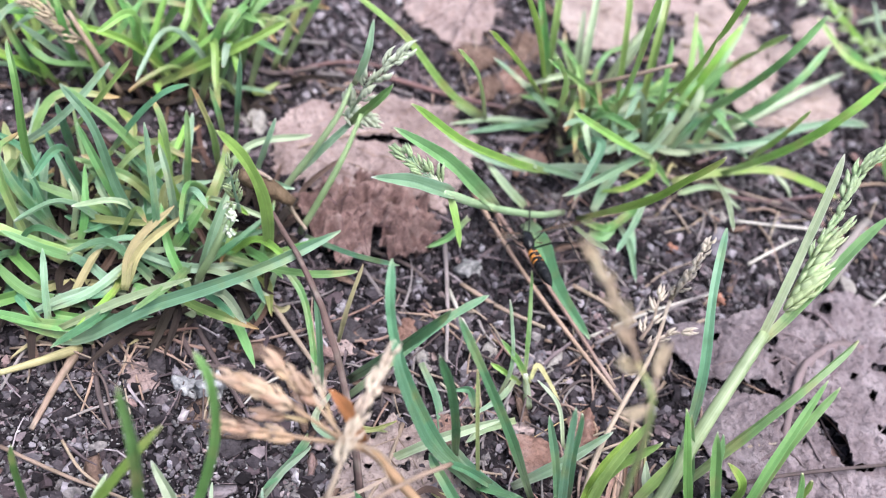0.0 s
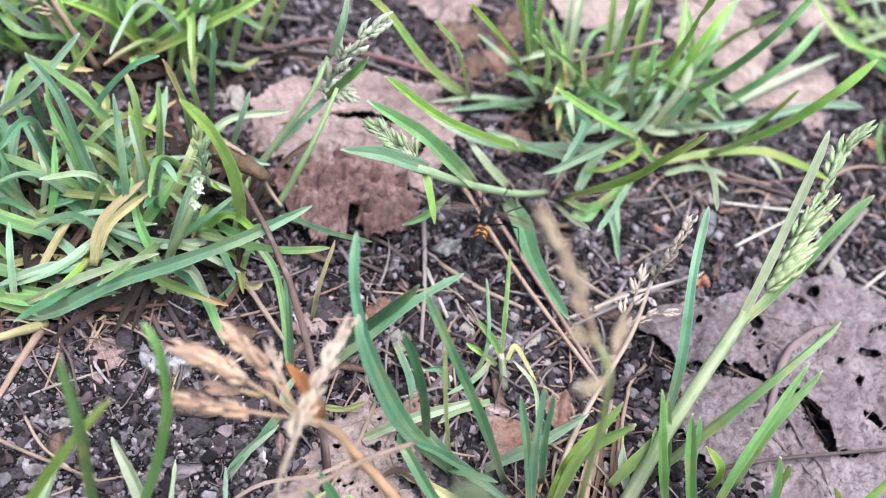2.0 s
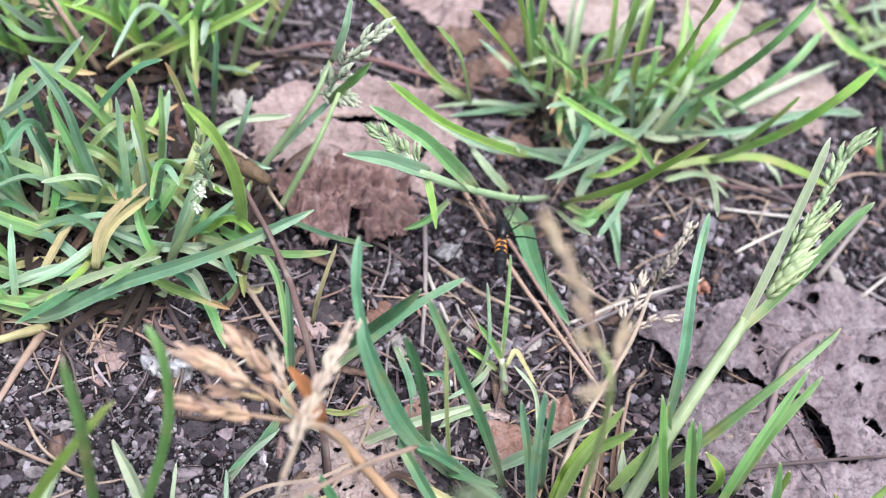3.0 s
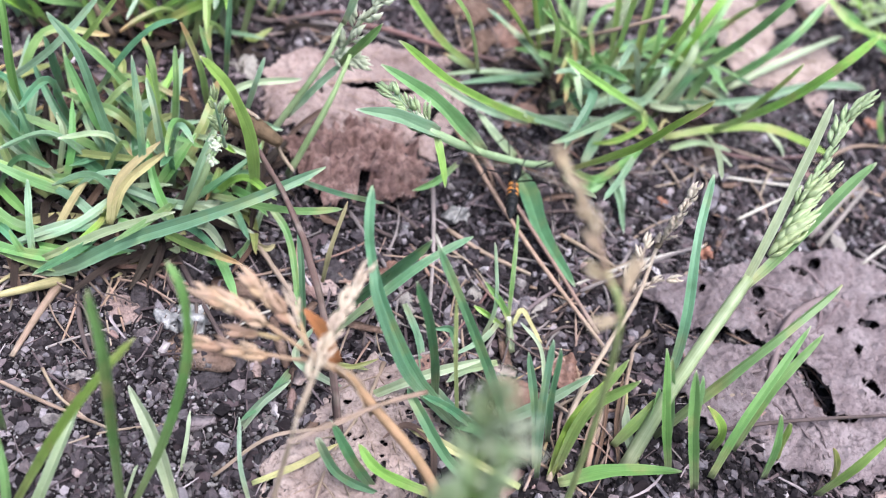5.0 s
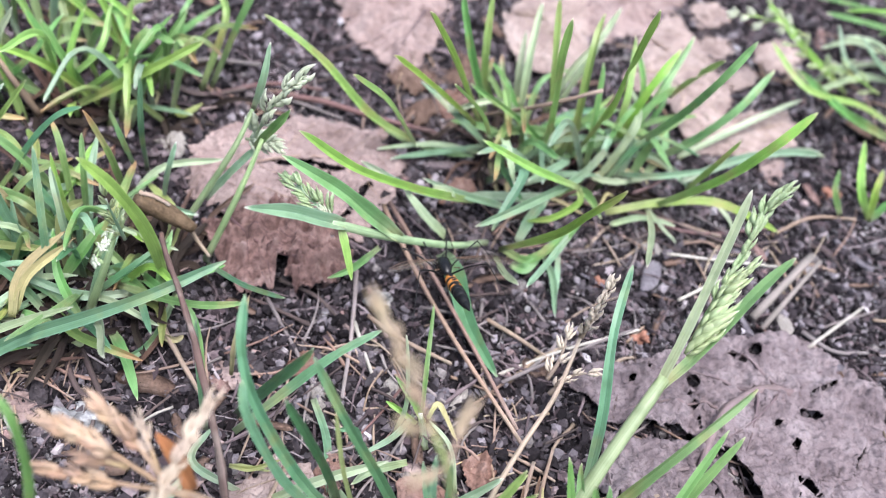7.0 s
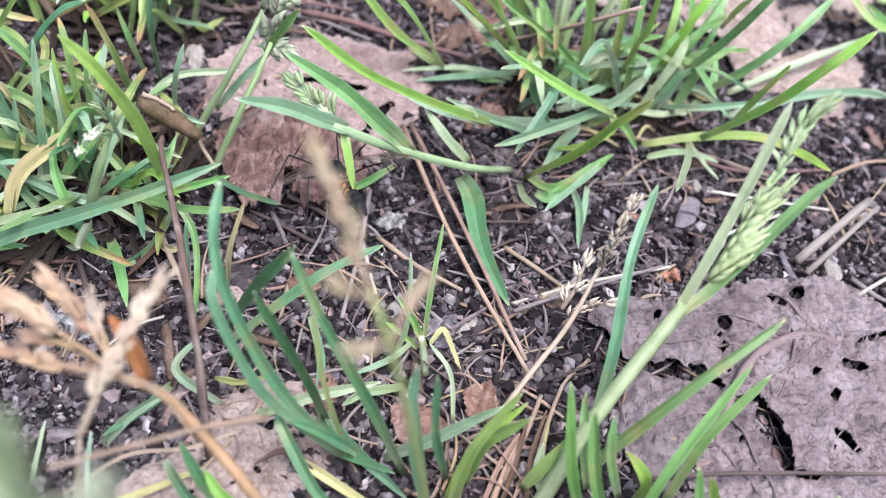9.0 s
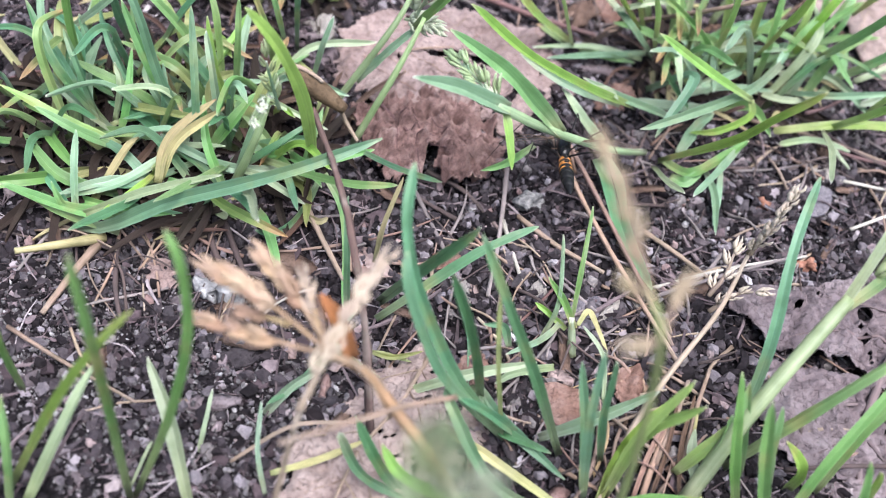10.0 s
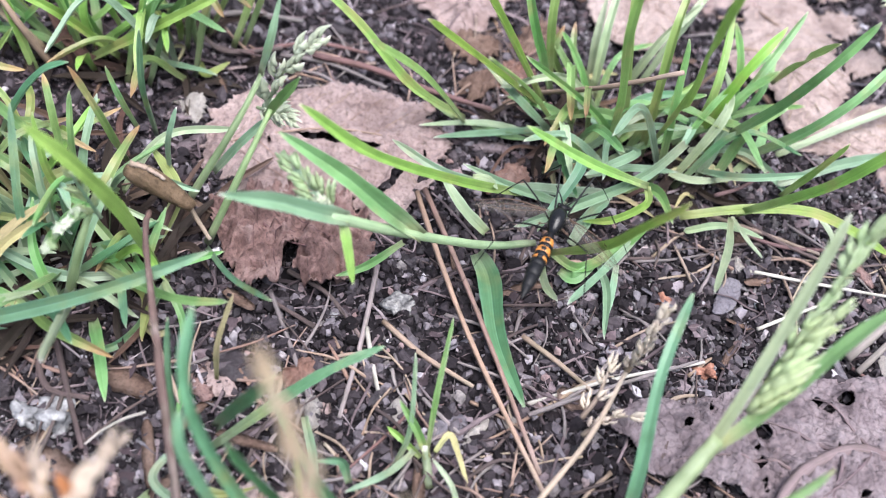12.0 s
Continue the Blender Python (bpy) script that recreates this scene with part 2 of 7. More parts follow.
# soil blacker than damp earth: crevice shade between the crumbs is in its colour
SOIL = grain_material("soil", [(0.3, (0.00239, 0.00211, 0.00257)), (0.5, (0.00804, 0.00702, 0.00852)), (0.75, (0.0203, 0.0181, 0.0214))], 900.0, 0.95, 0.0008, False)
GRIT = grain_material("grit", [(0.0, (0.0153, 0.014, 0.0163)), (0.3, (0.0384, 0.034, 0.0393)), (0.55, (0.0793, 0.0706, 0.0813)), (0.78, (0.134, 0.121, 0.138)), (0.92, (0.191, 0.176, 0.199)), (0.955, (0.198, 0.132, 0.13)), (0.985, (0.218, 0.196, 0.209)), (1.0, (0.409, 0.403, 0.453))], 1500.0, 0.62)
SAND = grain_material("sand", [(0.0, (0.03, 0.027, 0.03)), (0.5, (0.075, 0.07, 0.075)), (0.9, (0.13, 0.122, 0.13)), (1.0, (0.28, 0.275, 0.29))], 1500.0, 0.6)
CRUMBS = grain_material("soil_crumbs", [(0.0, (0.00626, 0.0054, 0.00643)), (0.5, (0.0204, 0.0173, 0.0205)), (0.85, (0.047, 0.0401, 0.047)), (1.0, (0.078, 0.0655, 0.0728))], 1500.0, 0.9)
FLAKES = grain_material("litter_flakes", [(0.0, (0.008, 0.0063, 0.00763)), (0.4, (0.036, 0.0268, 0.0314)), (0.7, (0.088, 0.0662, 0.0755)), (0.9, (0.144, 0.118, 0.131)), (1.0, (0.216, 0.197, 0.22))], 1200.0, 0.8)
FIBRES = grain_material("litter_fibres", [(0.0, (0.0184, 0.0145, 0.0166)), (0.45, (0.0626, 0.0481, 0.0536)), (0.85, (0.12, 0.0951, 0.104)), (1.0, (0.23, 0.204, 0.222))], 700.0, 0.75)
QUARTZ = grain_material("white_quartz", [(0.3, (0.0892, 0.0892, 0.0978)), (0.55, (0.174, 0.177, 0.187)), (0.75, (0.264, 0.266, 0.274))], 900.0, 0.55, 0.0005, False)
GRANITE = grain_material("speckled_granite", [(0.3, (0.0461, 0.0461, 0.0519)), (0.5, (0.127, 0.125, 0.129)), (0.7, (0.211, 0.21, 0.208))], 1600.0, 0.6, 0.0004, False)
BRICK = grain_material("red_grain", [(0.3, (0.124, 0.0527, 0.0372)), (0.55, (0.211, 0.105, 0.0775)), (0.8, (0.26, 0.161, 0.13))], 900.0, 0.7, 0.0004, False)
PEBBLE = grain_material("pebble_stone", [(0.3, (0.0558, 0.0508, 0.0533)), (0.55, (0.112, 0.102, 0.105)), (0.8, (0.186, 0.174, 0.174))], 800.0, 0.7, 0.0004, False)


def plain(name, colour, rough, metal=0.0, grain=1500.0, coat=0.0):
    m, n, l, p = nodes_of(name)
    geo = n.new("ShaderNodeNewGeometry")
    k = noise_node(n, l, grain, 4, 0.6, geo.outputs["Position"])
    r = ramp(n, [(0.3, tuple(0.75 * v for v in colour)), (0.7, tuple(min(1, 1.2 * v) for v in colour))])
    l.new(k.outputs[0], r.inputs[0])
    l.new(r.outputs[0], p.inputs["Base Color"])
    p.inputs["Roughness"].default_value, p.inputs["Metallic"].default_value = rough, metal
    p.inputs["Coat Weight"].default_value = coat
    bumped(n, l, k.outputs[0], 0.3, 0.00008, p)
    return m


# ---- mesh helpers, all in millimetres ----
def spline(points, n):
    """n places on a smooth line through the points."""
    p = np.array(points, float)
    if len(p) == 2:
        return p[0] + (p[1] - p[0]) * np.linspace(0, 1, n)[:, None]
    q = np.vstack([2 * p[0] - p[1], p, 2 * p[-1] - p[-2]])
    out = []
    for s in np.linspace(0, len(p) - 1 - 1e-9, n):
        i, f = int(s), s - int(s)
        a, b, c, d = q[i:i + 4]
        out.append(0.5 * (2 * b + (c - a) * f + (2 * a - 5 * b + 4 * c - d) * f * f + (3 * b - 3 * c + d - a) * f ** 3))
    return np.array(out)


def frames_along(line, roll):
    tan = np.gradient(line, axis=0)
    tan /= np.linalg.norm(tan, axis=1)[:, None] + 1e-9
    ref = np.array([0.0, -0.46, 0.89])
    side = np.cross(tan, ref)
    side /= np.linalg.norm(side, axis=1)[:, None] + 1e-9
    up = np.cross(side, tan)
    r = np.asarray(roll, float).reshape(-1, 1)
    return tan, side * np.cos(r) + up * np.sin(r), up * np.cos(r) - side * np.sin(r)


def lofted(rings, closed_uv=True):
    """A skin over rings of equally many places, with ends closed; u runs round, v along."""
    rings = np.asarray(rings, float)
    k, n = rings.shape[:2]
    verts = rings.reshape(-1, 3) * MM
    faces, uvs = [], []
    for i in range(k - 1):
        for j in range(n):
            h = (j + 1) % n
            faces.append((i * n + j, i * n + h, (i + 1) * n + h, (i + 1) * n + j))
            v0, v1 = i / (k - 1), (i + 1) / (k - 1)
            u0, u1 = j / n, (j + 1) / n
            uvs += [(u0, v0), (u1, v0), (u1, v1), (u0, v1)]
    faces.append(tuple(range(n - 1, -1, -1)))
    uvs += [(0.5, 0.0)] * n
    faces.append(tuple((k - 1) * n + j for j in range(n)))
    uvs += [(0.5, 1.0)] * n
    return verts, faces, uvs


def mesh_of(name, verts, faces, uvs, material, smooth=True):
    me = bpy.data.meshes.new(name)
    me.from_pydata([tuple(v) for v in verts], [], faces)
    if uvs is not None:
        layer = me.uv_layers.new(name="UVMap")
        layer.data.foreach_set("uv", np.array(uvs, np.float32).ravel())
    if smooth:
        me.polygons.foreach_set("use_smooth", [True] * len(me.polygons))
    me.materials.append(material)
    me.update()
    return me


def part(name, me, parent, label=""):
    ob = new(name, me)
    ob.parent = parent
    return tagged(ob, label)


def root(name, label, category, group="", at=(0, 0, 0)):
    ob = new(name)
    ob.empty_display_size = 0.002
    ob.location = Vector(at) * MM
    return tagged(ob, label, category, group)


def local(points, thing):
    o = np.array(thing.location) / MM
    return np.array(points, float) - o


def blade(thing, kind, width, *points, fold=0.26, twist=None, name="leaf_blade"):
    """A grass leaf: keeled, tapering to a boat-shaped tip, through its places from base to tip."""
    n = 20
    f = 1 - (1 - np.linspace(0, 1, n)) ** 1.6
    fine = spline(local(points, thing), 120)
    line = np.array([[np.interp(v, np.linspace(0, 1, 120), fine[:, c]) for c in range(3)] for v in f])
    tw = rng.uniform(-0.5, 0.5) if twist is None else twist
    start = rng.uniform(-0.25, 0.25)
    tan, side, up = frames_along(line, start + tw * f)
    length = float(np.linalg.norm(np.diff(line, axis=0), axis=1).sum())
    blunt = min(0.45, max(0.12, 2.2 * width / length))
    taper = np.minimum(1, 0.7 + 0.9 * f) * (1 - 0.3 * f ** 1.6) * np.maximum(0.05, 1 - np.maximum(0, (f - 1 + blunt) / blunt) ** 2.2) ** 0.6
    w = 0.318 * width * taper * (1 + 0.06 * np.sin(9 * f + 6 * rng.random()) + 0.04 * np.sin(23 * f + 6 * rng.random()))
    keel = fold * rng.uniform(0.5, 1.9)
    thick = 0.12 + 0.06 * (1 - f)
    rings = []
    for i in range(n):
        def at(u, drop):
            return line[i] + side[i] * u * w[i] + up[i] * (abs(u) ** 1.2 * keel * 2 * w[i] - drop)
        rings.append([at(-1, 0), at(-0.5, -0.3 * thick[i]), at(0, -0.2 * thick[i]), at(0.5, -0.3 * thick[i]), at(1, 0), at(0.5, thick[i]), at(0, 1.8 * thick[i]), at(-0.5, thick[i])])
    me = mesh_of(name, *lofted(rings), GRASS[kind])
    for e in me.edges:
        a, b = e.vertices
        if a % 8 == b % 8 and a % 2 == 0:
            e.use_edge_sharp = True
    return part(name, me, thing)


def stalk_mesh(name, points, r0, r1, material, sides=7, wobble=0.08, nodes=()):
    n = max(8, 4 * len(points))
    line = spline(points, n)
    tan, side, up = frames_along(line, np.zeros(n))
    rings = []
    for i in range(n):
        f = i / (n - 1)
        r = r0 + (r1 - r0) * f
        for at in nodes:
            r *= 1 + 0.45 * math.exp(-((f - at) * 22) ** 2)
        rings.append([line[i] + (side[i] * math.cos(a) + up[i] * math.sin(a)) * r * (1 + wobble * rng.uniform(-1, 1)) for a in np.arange(sides) * 2 * math.pi / sides])
    return mesh_of(name, *lofted(rings), material)


def stem(thing, kind, width, *points, name="stem", nodes=(), top=0.26):
    return part(name, stalk_mesh(name, local(points, thing), width / 2, width * top, GRASS[kind], nodes=nodes), thing)


def scale_rings(base, tip, out, width, n=7, sides=6):
    """One seed scale: a pointed boat from base to tip, bulging outwards."""
    base, tip, out = (np.array(v, float) for v in (base, tip, out))
    axis = tip - base
    across = np.cross(axis, out)
    across /= np.linalg.norm(across) + 1e-9
    rings = []
    for f in np.linspace(0, 1, n):
        c = base + axis * f + out * 0.3 * width * math.sin(math.pi * f)
        r = 0.5 * width * (max(0.15, min(1, f / 0.3)) ** 0.6 if f < 0.3 else max(0.02, (1 - f) / 0.7) ** 0.75)
        rings.append([c + across * r * math.cos(a) + out * r * 0.6 * math.sin(a) for a in np.arange(sides) * 2 * math.pi / sides])
    return rings


def spikelet_mesh(name, material, seed, length=4.2, florets=5, plump=0.22, gape=0.3):
    """A grass spikelet along +y: two glumes and overlapping florets left and right."""
    g = random.Random(seed)
    verts, faces, uvs = [], [], []
    for i in range(florets + 2):
        s = 1 if i % 2 else -1
        y0 = length * (0.02 + 0.36 * (i - 1) / florets) if i > 1 else 0.0
        size = length * (0.62 - 0.03 * i) * g.uniform(0.88, 1.12)
        a = g.uniform(0.25 * gape, gape) * s
        tip = (math.sin(a) * size, y0 + math.cos(a) * size, g.uniform(-0.2, 0.3))
        v, f, u = lofted(scale_rings((0.1 * s, y0, 0), tip, (s * 0.8, 0.0, 0.6 * g.uniform(0.3, 1)), length * plump * g.uniform(0.85, 1.15)))
        k = len(verts)
        verts += [tuple(q) for q in v]
        faces += [tuple(q + k for q in ff) for ff in f]
        uvs += u
    return mesh_of(name, verts, faces, uvs, material)


# florets, girth and opening of each kind
FLORETS = {"green": (4, 0.23, 0.3), "ripe": (3, 0.205, 0.12), "bloom": (3, 0.27, 0.35), "dry": (3, 0.25, 0.3), "husk": (2, 0.25, 0.22), "bleached": (2, 0.26, 0.3), "chaff": (2, 0.3, 0.3)}
SPIKELETS = {kind: [spikelet_mesh("spikelet", mat, 11 * i + 3, 4.0, FLORETS[kind][0] + i % 2, *FLORETS[kind][1:]) for i in range(4)] for kind, mat in SEED.items()}


def spikelet(parent, kind, at, way, size, roll=0.0, flat=(0.05, -0.62, 0.78)):
    """Set a spikelet of that length at a place of its panicle, pointing along way."""
    ob = part("spikelet", rng.choice(SPIKELETS[kind]), parent)
    y = Vector(way).normalized()
    z = Vector(flat)
    z = (z - y * z.dot(y)).normalized()
    m = Matrix((y.cross(z), y, z)).transposed().to_4x4()
    ob.matrix_basis = Matrix.Translation(Vector(at) * MM) @ m @ Matrix.Rotation(roll, 4, "Y") @ Matrix.Scale(size / 4.0, 4)
    return ob


def panicle(thing, kind, count, size, spread, stem_kind, *points, pedicel=1.2, label="", taper=0.5, width=0.45, seed=1, bare=0.0):
    """A seed head: an axis with spikelets on short stalks to both sides, and one at the top."""
    g = random.Random(seed)
    line = spline(local(points, thing), 80)
    run = np.concatenate([[0], np.cumsum(np.linalg.norm(np.diff(line, axis=0), axis=1))])
    kept = max(0.35, 1 - 0.7 * size / run[-1])
    line = np.array([[np.interp(v, run, line[:, c]) for c in range(3)] for v in np.linspace(0, kept * run[-1], 40)])
    head = part("panicle", stalk_mesh("panicle", line[::6], width / 2, width / 4, GRASS[stem_kind], 6), thing, label)
    tan, side, up = frames_along(line, np.zeros(40))
    for i in range(count):
        f = bare + (1 - bare) * (i + 0.5) / count
        k = min(39, int(f * 39))
        s = 1 if i % 2 else -1
        a = spread * (1 - 0.55 * f) * g.uniform(0.6, 1.25)
        turn = g.uniform(-0.8, 0.8)
        out = side[k] * s * math.cos(turn) + up[k] * math.sin(turn)
        way = tan[k] * math.cos(a) + out * math.sin(a)
        far = pedicel * g.uniform(0.5, 1.3) * (1 - taper * f)
        at = line[k] + way * far
        if far > 0.7:
            part("pedicel", stalk_mesh("pedicel", [line[k], line[k] + way * far * 0.5 + tan[k] * 0.1, at], 0.13, 0.1, GRASS[stem_kind], 5), head)
        spikelet(head, kind, at, way, size * (1 - 0.25 * f) * g.uniform(0.85, 1.12), g.uniform(-0.7, 0.7))
    spikelet(head, kind, line[-1], tan[-1], size * 0.9)
    return head


def blossoms(thing, count, places, seed):
    """Tiny white flowers of four or five blunt petals round a pale green eye."""
    g = random.Random(seed)
    white = plant_material("petal_white", (0.55, 0.66, 0.42), (0.78, 0.84, 0.7), (0.9, 0.94, 0.86), 0.5, 0.4, 0.1, 9.0)
    line = spline(local(places, thing), count)
    for i in range(count):
        face = Euler((g.uniform(0.2, 1.2), g.uniform(-0.7, 0.7), g.uniform(0, 6.3))).to_matrix().to_4x4()
        seat = Vector(line[i]) + Vector((g.uniform(-0.6, 0.6), g.uniform(-0.6, 0.6), g.uniform(-0.4, 0.4)))
        flower = part("blossom", stalk_mesh("blossom", [(0, 0, -0.9), (0, 0.1, -0.4), (0, 0, 0.05)], 0.12, 0.26, SEED["green"], 7), thing, "tiny white blossom")
        flower.matrix_basis = Matrix.Translation(seat * MM) @ face
        petals = g.choice((4, 5))
        for k in range(petals):
            a = 6.283 * k / petals + g.uniform(-0.2, 0.2)
            reach = g.uniform(0.45, 0.65)
            rings = []
            for f in np.linspace(0, 1, 6):
                half = 0.25 * math.sin(math.pi * (0.12 + 0.78 * f)) ** 0.7
                c, s = math.cos(a), math.sin(a)
                x, z = reach * f, 0.12 + 0.3 * f * (1 - f) + 0.12 * f
                rings.append([(c * x - s * u, s * x + c * u, z + 0.1 * abs(u) + d) for u, d in ((-half, 0.0), (0.0, 0.03), (half, 0.0), (0.0, -0.04))])
            part("petal", mesh_of("petal", *lofted(rings), white), flower)


# ---- ground ----
def lift(x, y):
    """Height of the soil in millimetres."""
    v = Vector((x, y, 0.0))
    h = 1.0 * noise.fractal(v * 0.035, 1.0, 2.1, 4) + 0.9 * noise.fractal(v * 0.22, 0.9, 2.0, 4) + 0.5 * noise.noise(v * 0.8)
    near = math.exp(-max(0.0, math.hypot(x - 25, y - 95) - 110) / 300.0)
    return h * (0.4 + 0.6 * near) - 0.35


def ground():
    def marks(low, high, step):
        core = list(np.arange(low, high + step, step))
        reach, gap = [], step * 2
        at = 0.0
        while at < 60000:
            at += gap
            gap *= 1.35
            reach.append(at)
        return [low - r for r in reversed(reach)] + core + [high + r for r in reach]
    xs, ys = marks(-75, 125, 0.75), marks(30, 185, 0.75)
    verts = [(x * MM, y * MM, lift(x, y) * MM if abs(x) < 3000 and abs(y) < 3000 else 0.0) for y in ys for x in xs]
    w = len(xs)
    faces = [(j * w + i, j * w + i + 1, (j + 1) * w + i + 1, (j + 1) * w + i) for j in range(len(ys) - 1) for i in range(w - 1)]
    return tagged(new("ground", mesh_of("ground", verts, faces, None, SOIL)), "dark damp sandy soil with grit, crevice shade in its colour", "soil", kind="structure")


ground()


def scattered(name, count, shapes, sizes, material, label, category, sink, flat, seed, area=(-62, 108, 34, 168), over=0.0, patch=0.0):
    """One mesh of many loose pieces strewn over the soil."""
    g = np.random.RandomState(seed)
    allv, allf, base = [], [], 0
    for i in range(count):
        v, f = shapes[g.randint(len(shapes))]
        r = sizes[0] * (sizes[1] / sizes[0]) ** (g.rand() ** 2.0)
        x, y = g.uniform(area[0], area[1]), g.uniform(area[2], area[3])
        if patch and patch * noise.noise(Vector((x * 0.09, y * 0.09, 3.0))) + 0.12 < g.uniform(-0.5, 0.35):
            continue
        e = Euler((g.uniform(-flat, flat), g.uniform(-flat, flat), g.uniform(0, 6.3))).to_matrix()
        p = (v * r * g.uniform(0.75, 1.25, 3)) @ np.array(e).T + (x, y, lift(x, y) + sink * r + over)
        allv.append(p * MM)
        allf += [tuple(q + base for q in ff) for ff in f]
        base += len(v)
    me = mesh_of(name, np.vstack(allv), allf, None, material, False)
    return tagged(new(name, me), label, category, kind="stuff")


def rock_shape(seed, level=1, rough=0.28, squash=0.75):
    bm = bmesh.new()
    bmesh.ops.create_icosphere(bm, subdivisions=level, radius=1.0)
    for v in bm.verts:
        k = 1 + rough * noise.noise(v.co * 1.3 + Vector((seed * 3.7, seed, 0))) + 0.5 * rough * noise.noise(v.co * 3.1 + Vector((seed, 0, 5.0)))
        v.co *= k
        v.co.z *= squash
    bm.verts.index_update()
    out = np.array([v.co for v in bm.verts]), [tuple(v.index for v in f.verts) for f in bm.faces]
    bm.free()
    return out


def flake_shape(seed):
    g = random.Random(seed)
    n = g.randint(5, 8)
    rim = [(math.cos(a) * g.uniform(0.6, 1.1), math.sin(a) * g.uniform(0.35, 0.8), g.uniform(-0.12, 0.2)) for a in np.arange(n) * 6.283 / n]
    v = rim + [(x, y, z - 0.1) for x, y, z in rim]
    f = [tuple(range(n)), tuple(range(2 * n - 1, n - 1, -1))] + [(i, n + i, n + (i + 1) % n, (i + 1) % n) for i in range(n)]
    return np.array(v), f


def fibre_shape(seed):
    g = random.Random(seed)
    bend = g.uniform(-0.25, 0.25)
    line = np.array([(s, bend * (1 - s * s) + g.uniform(-0.03, 0.03), g.uniform(-0.03, 0.05)) for s in np.linspace(-1, 1, 6)])
    r = g.uniform(0.035, 0.075)
    v, f = [], []
    for i, c in enumerate(line):
        for a in (0.5, 2.1, 3.7, 5.2):
            v.append(c + np.array((0, math.cos(a), math.sin(a) * 0.7)) * r * (1 - 0.5 * abs(i - 2.5) / 2.5))
    for i in range(5):
        for j in range(4):
            f.append((4 * i + j, 4 * i + (j + 1) % 4, 4 * i + 4 + (j + 1) % 4, 4 * i + 4 + j))
    f += [(3, 2, 1, 0), (20, 21, 22, 23)]
    return np.array(v), f


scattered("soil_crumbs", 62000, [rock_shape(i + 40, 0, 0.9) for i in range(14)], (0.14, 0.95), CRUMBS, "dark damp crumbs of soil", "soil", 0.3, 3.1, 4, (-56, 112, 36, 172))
scattered("grit", 46000, [rock_shape(i, i % 2, 0.75) for i in range(14)], (0.14, 0.85), GRIT, "loose grey sandy grit and fine gravel", "grit", 0.35, 3.1, 5, (-56, 112, 36, 172), 0.0, 0.5)
scattered("sand", 6500, [rock_shape(i + 70, 0, 0.6) for i in range(10)], (0.08, 0.34), SAND, "pale fine sand on the bare soil", "sand", 0.5, 3.1, 14, (-36, 4, 36, 62), 0.25, -0.6)
scattered("sand", 15000, [rock_shape(i + 90, 0, 0.6) for i in range(10)], (0.08, 0.4), SAND, "pale fine sand beside a large dead leaf", "sand", 0.5, 3.1, 15, (34, 112, 76, 150), 0.15, 0.4)
scattered("litter_flakes", 12500, [flake_shape(i) for i in range(9)], (0.3, 1.5), FLAKES, "brown flakes of rotted leaf and bark", "leaf litter", 0.1, 0.6, 6, (-56, 112, 36, 172), 0.3, -0.9)
scattered("litter_fibres", 5600, [fibre_shape(i) for i in range(9)], (0.6, 5.0), FIBRES, "short dry needles and plant fibres", "plant litter", 0.05, 0.13, 8, (-56, 112, 36, 172), 0.45)


def strewn(name, label, category, material, sizes, count, seed, group):
    """Larger stones one by one."""
    g = random.Random(seed)
    meshes = []
    for i in range(5):
        v, f = rock_shape(seed + i, 2, 0.8, 0.75)
        meshes.append(mesh_of(name, v * MM, f, None, material, False))
    for i in range(count):
        x, y, r = g.uniform(-48, 108), g.uniform(42, 165), g.uniform(*sizes)
        ob = tagged(new(name, meshes[i % 5]), label, category, group)
        ob.matrix_basis = pose(x * MM, y * MM, (lift(x, y) + 0.25 * r) * MM, g.uniform(0, 30), g.uniform(0, 30), g.uniform(0, 360)) @ Matrix.Scale(r, 4)


def stone(x, y, size, material, label, seed, stretch=(1.0, 0.8, 0.7), turn=0.0, category="stone"):
    v, f = rock_shape(seed, 3, 0.95, 1.0)
    me = mesh_of("pebble", v * np.array(stretch) * size * 0.5 * MM, f, None, material)
    ob = tagged(new("pebble", me), label, category)
    ob.matrix_basis = pose(x * MM, y * MM, (lift(x, y) + 0.18 * size) * MM, 8, -6, turn)
    return ob


def twig(kind, r0, r1, *points, label="thin dry brown twig lying on the soil", category="twig", name="twig", wobble=0.12):
    ob = new(name, stalk_mesh(name, points, r0, r1, GRASS[kind], 7, wobble))
    return tagged(ob, label, category)


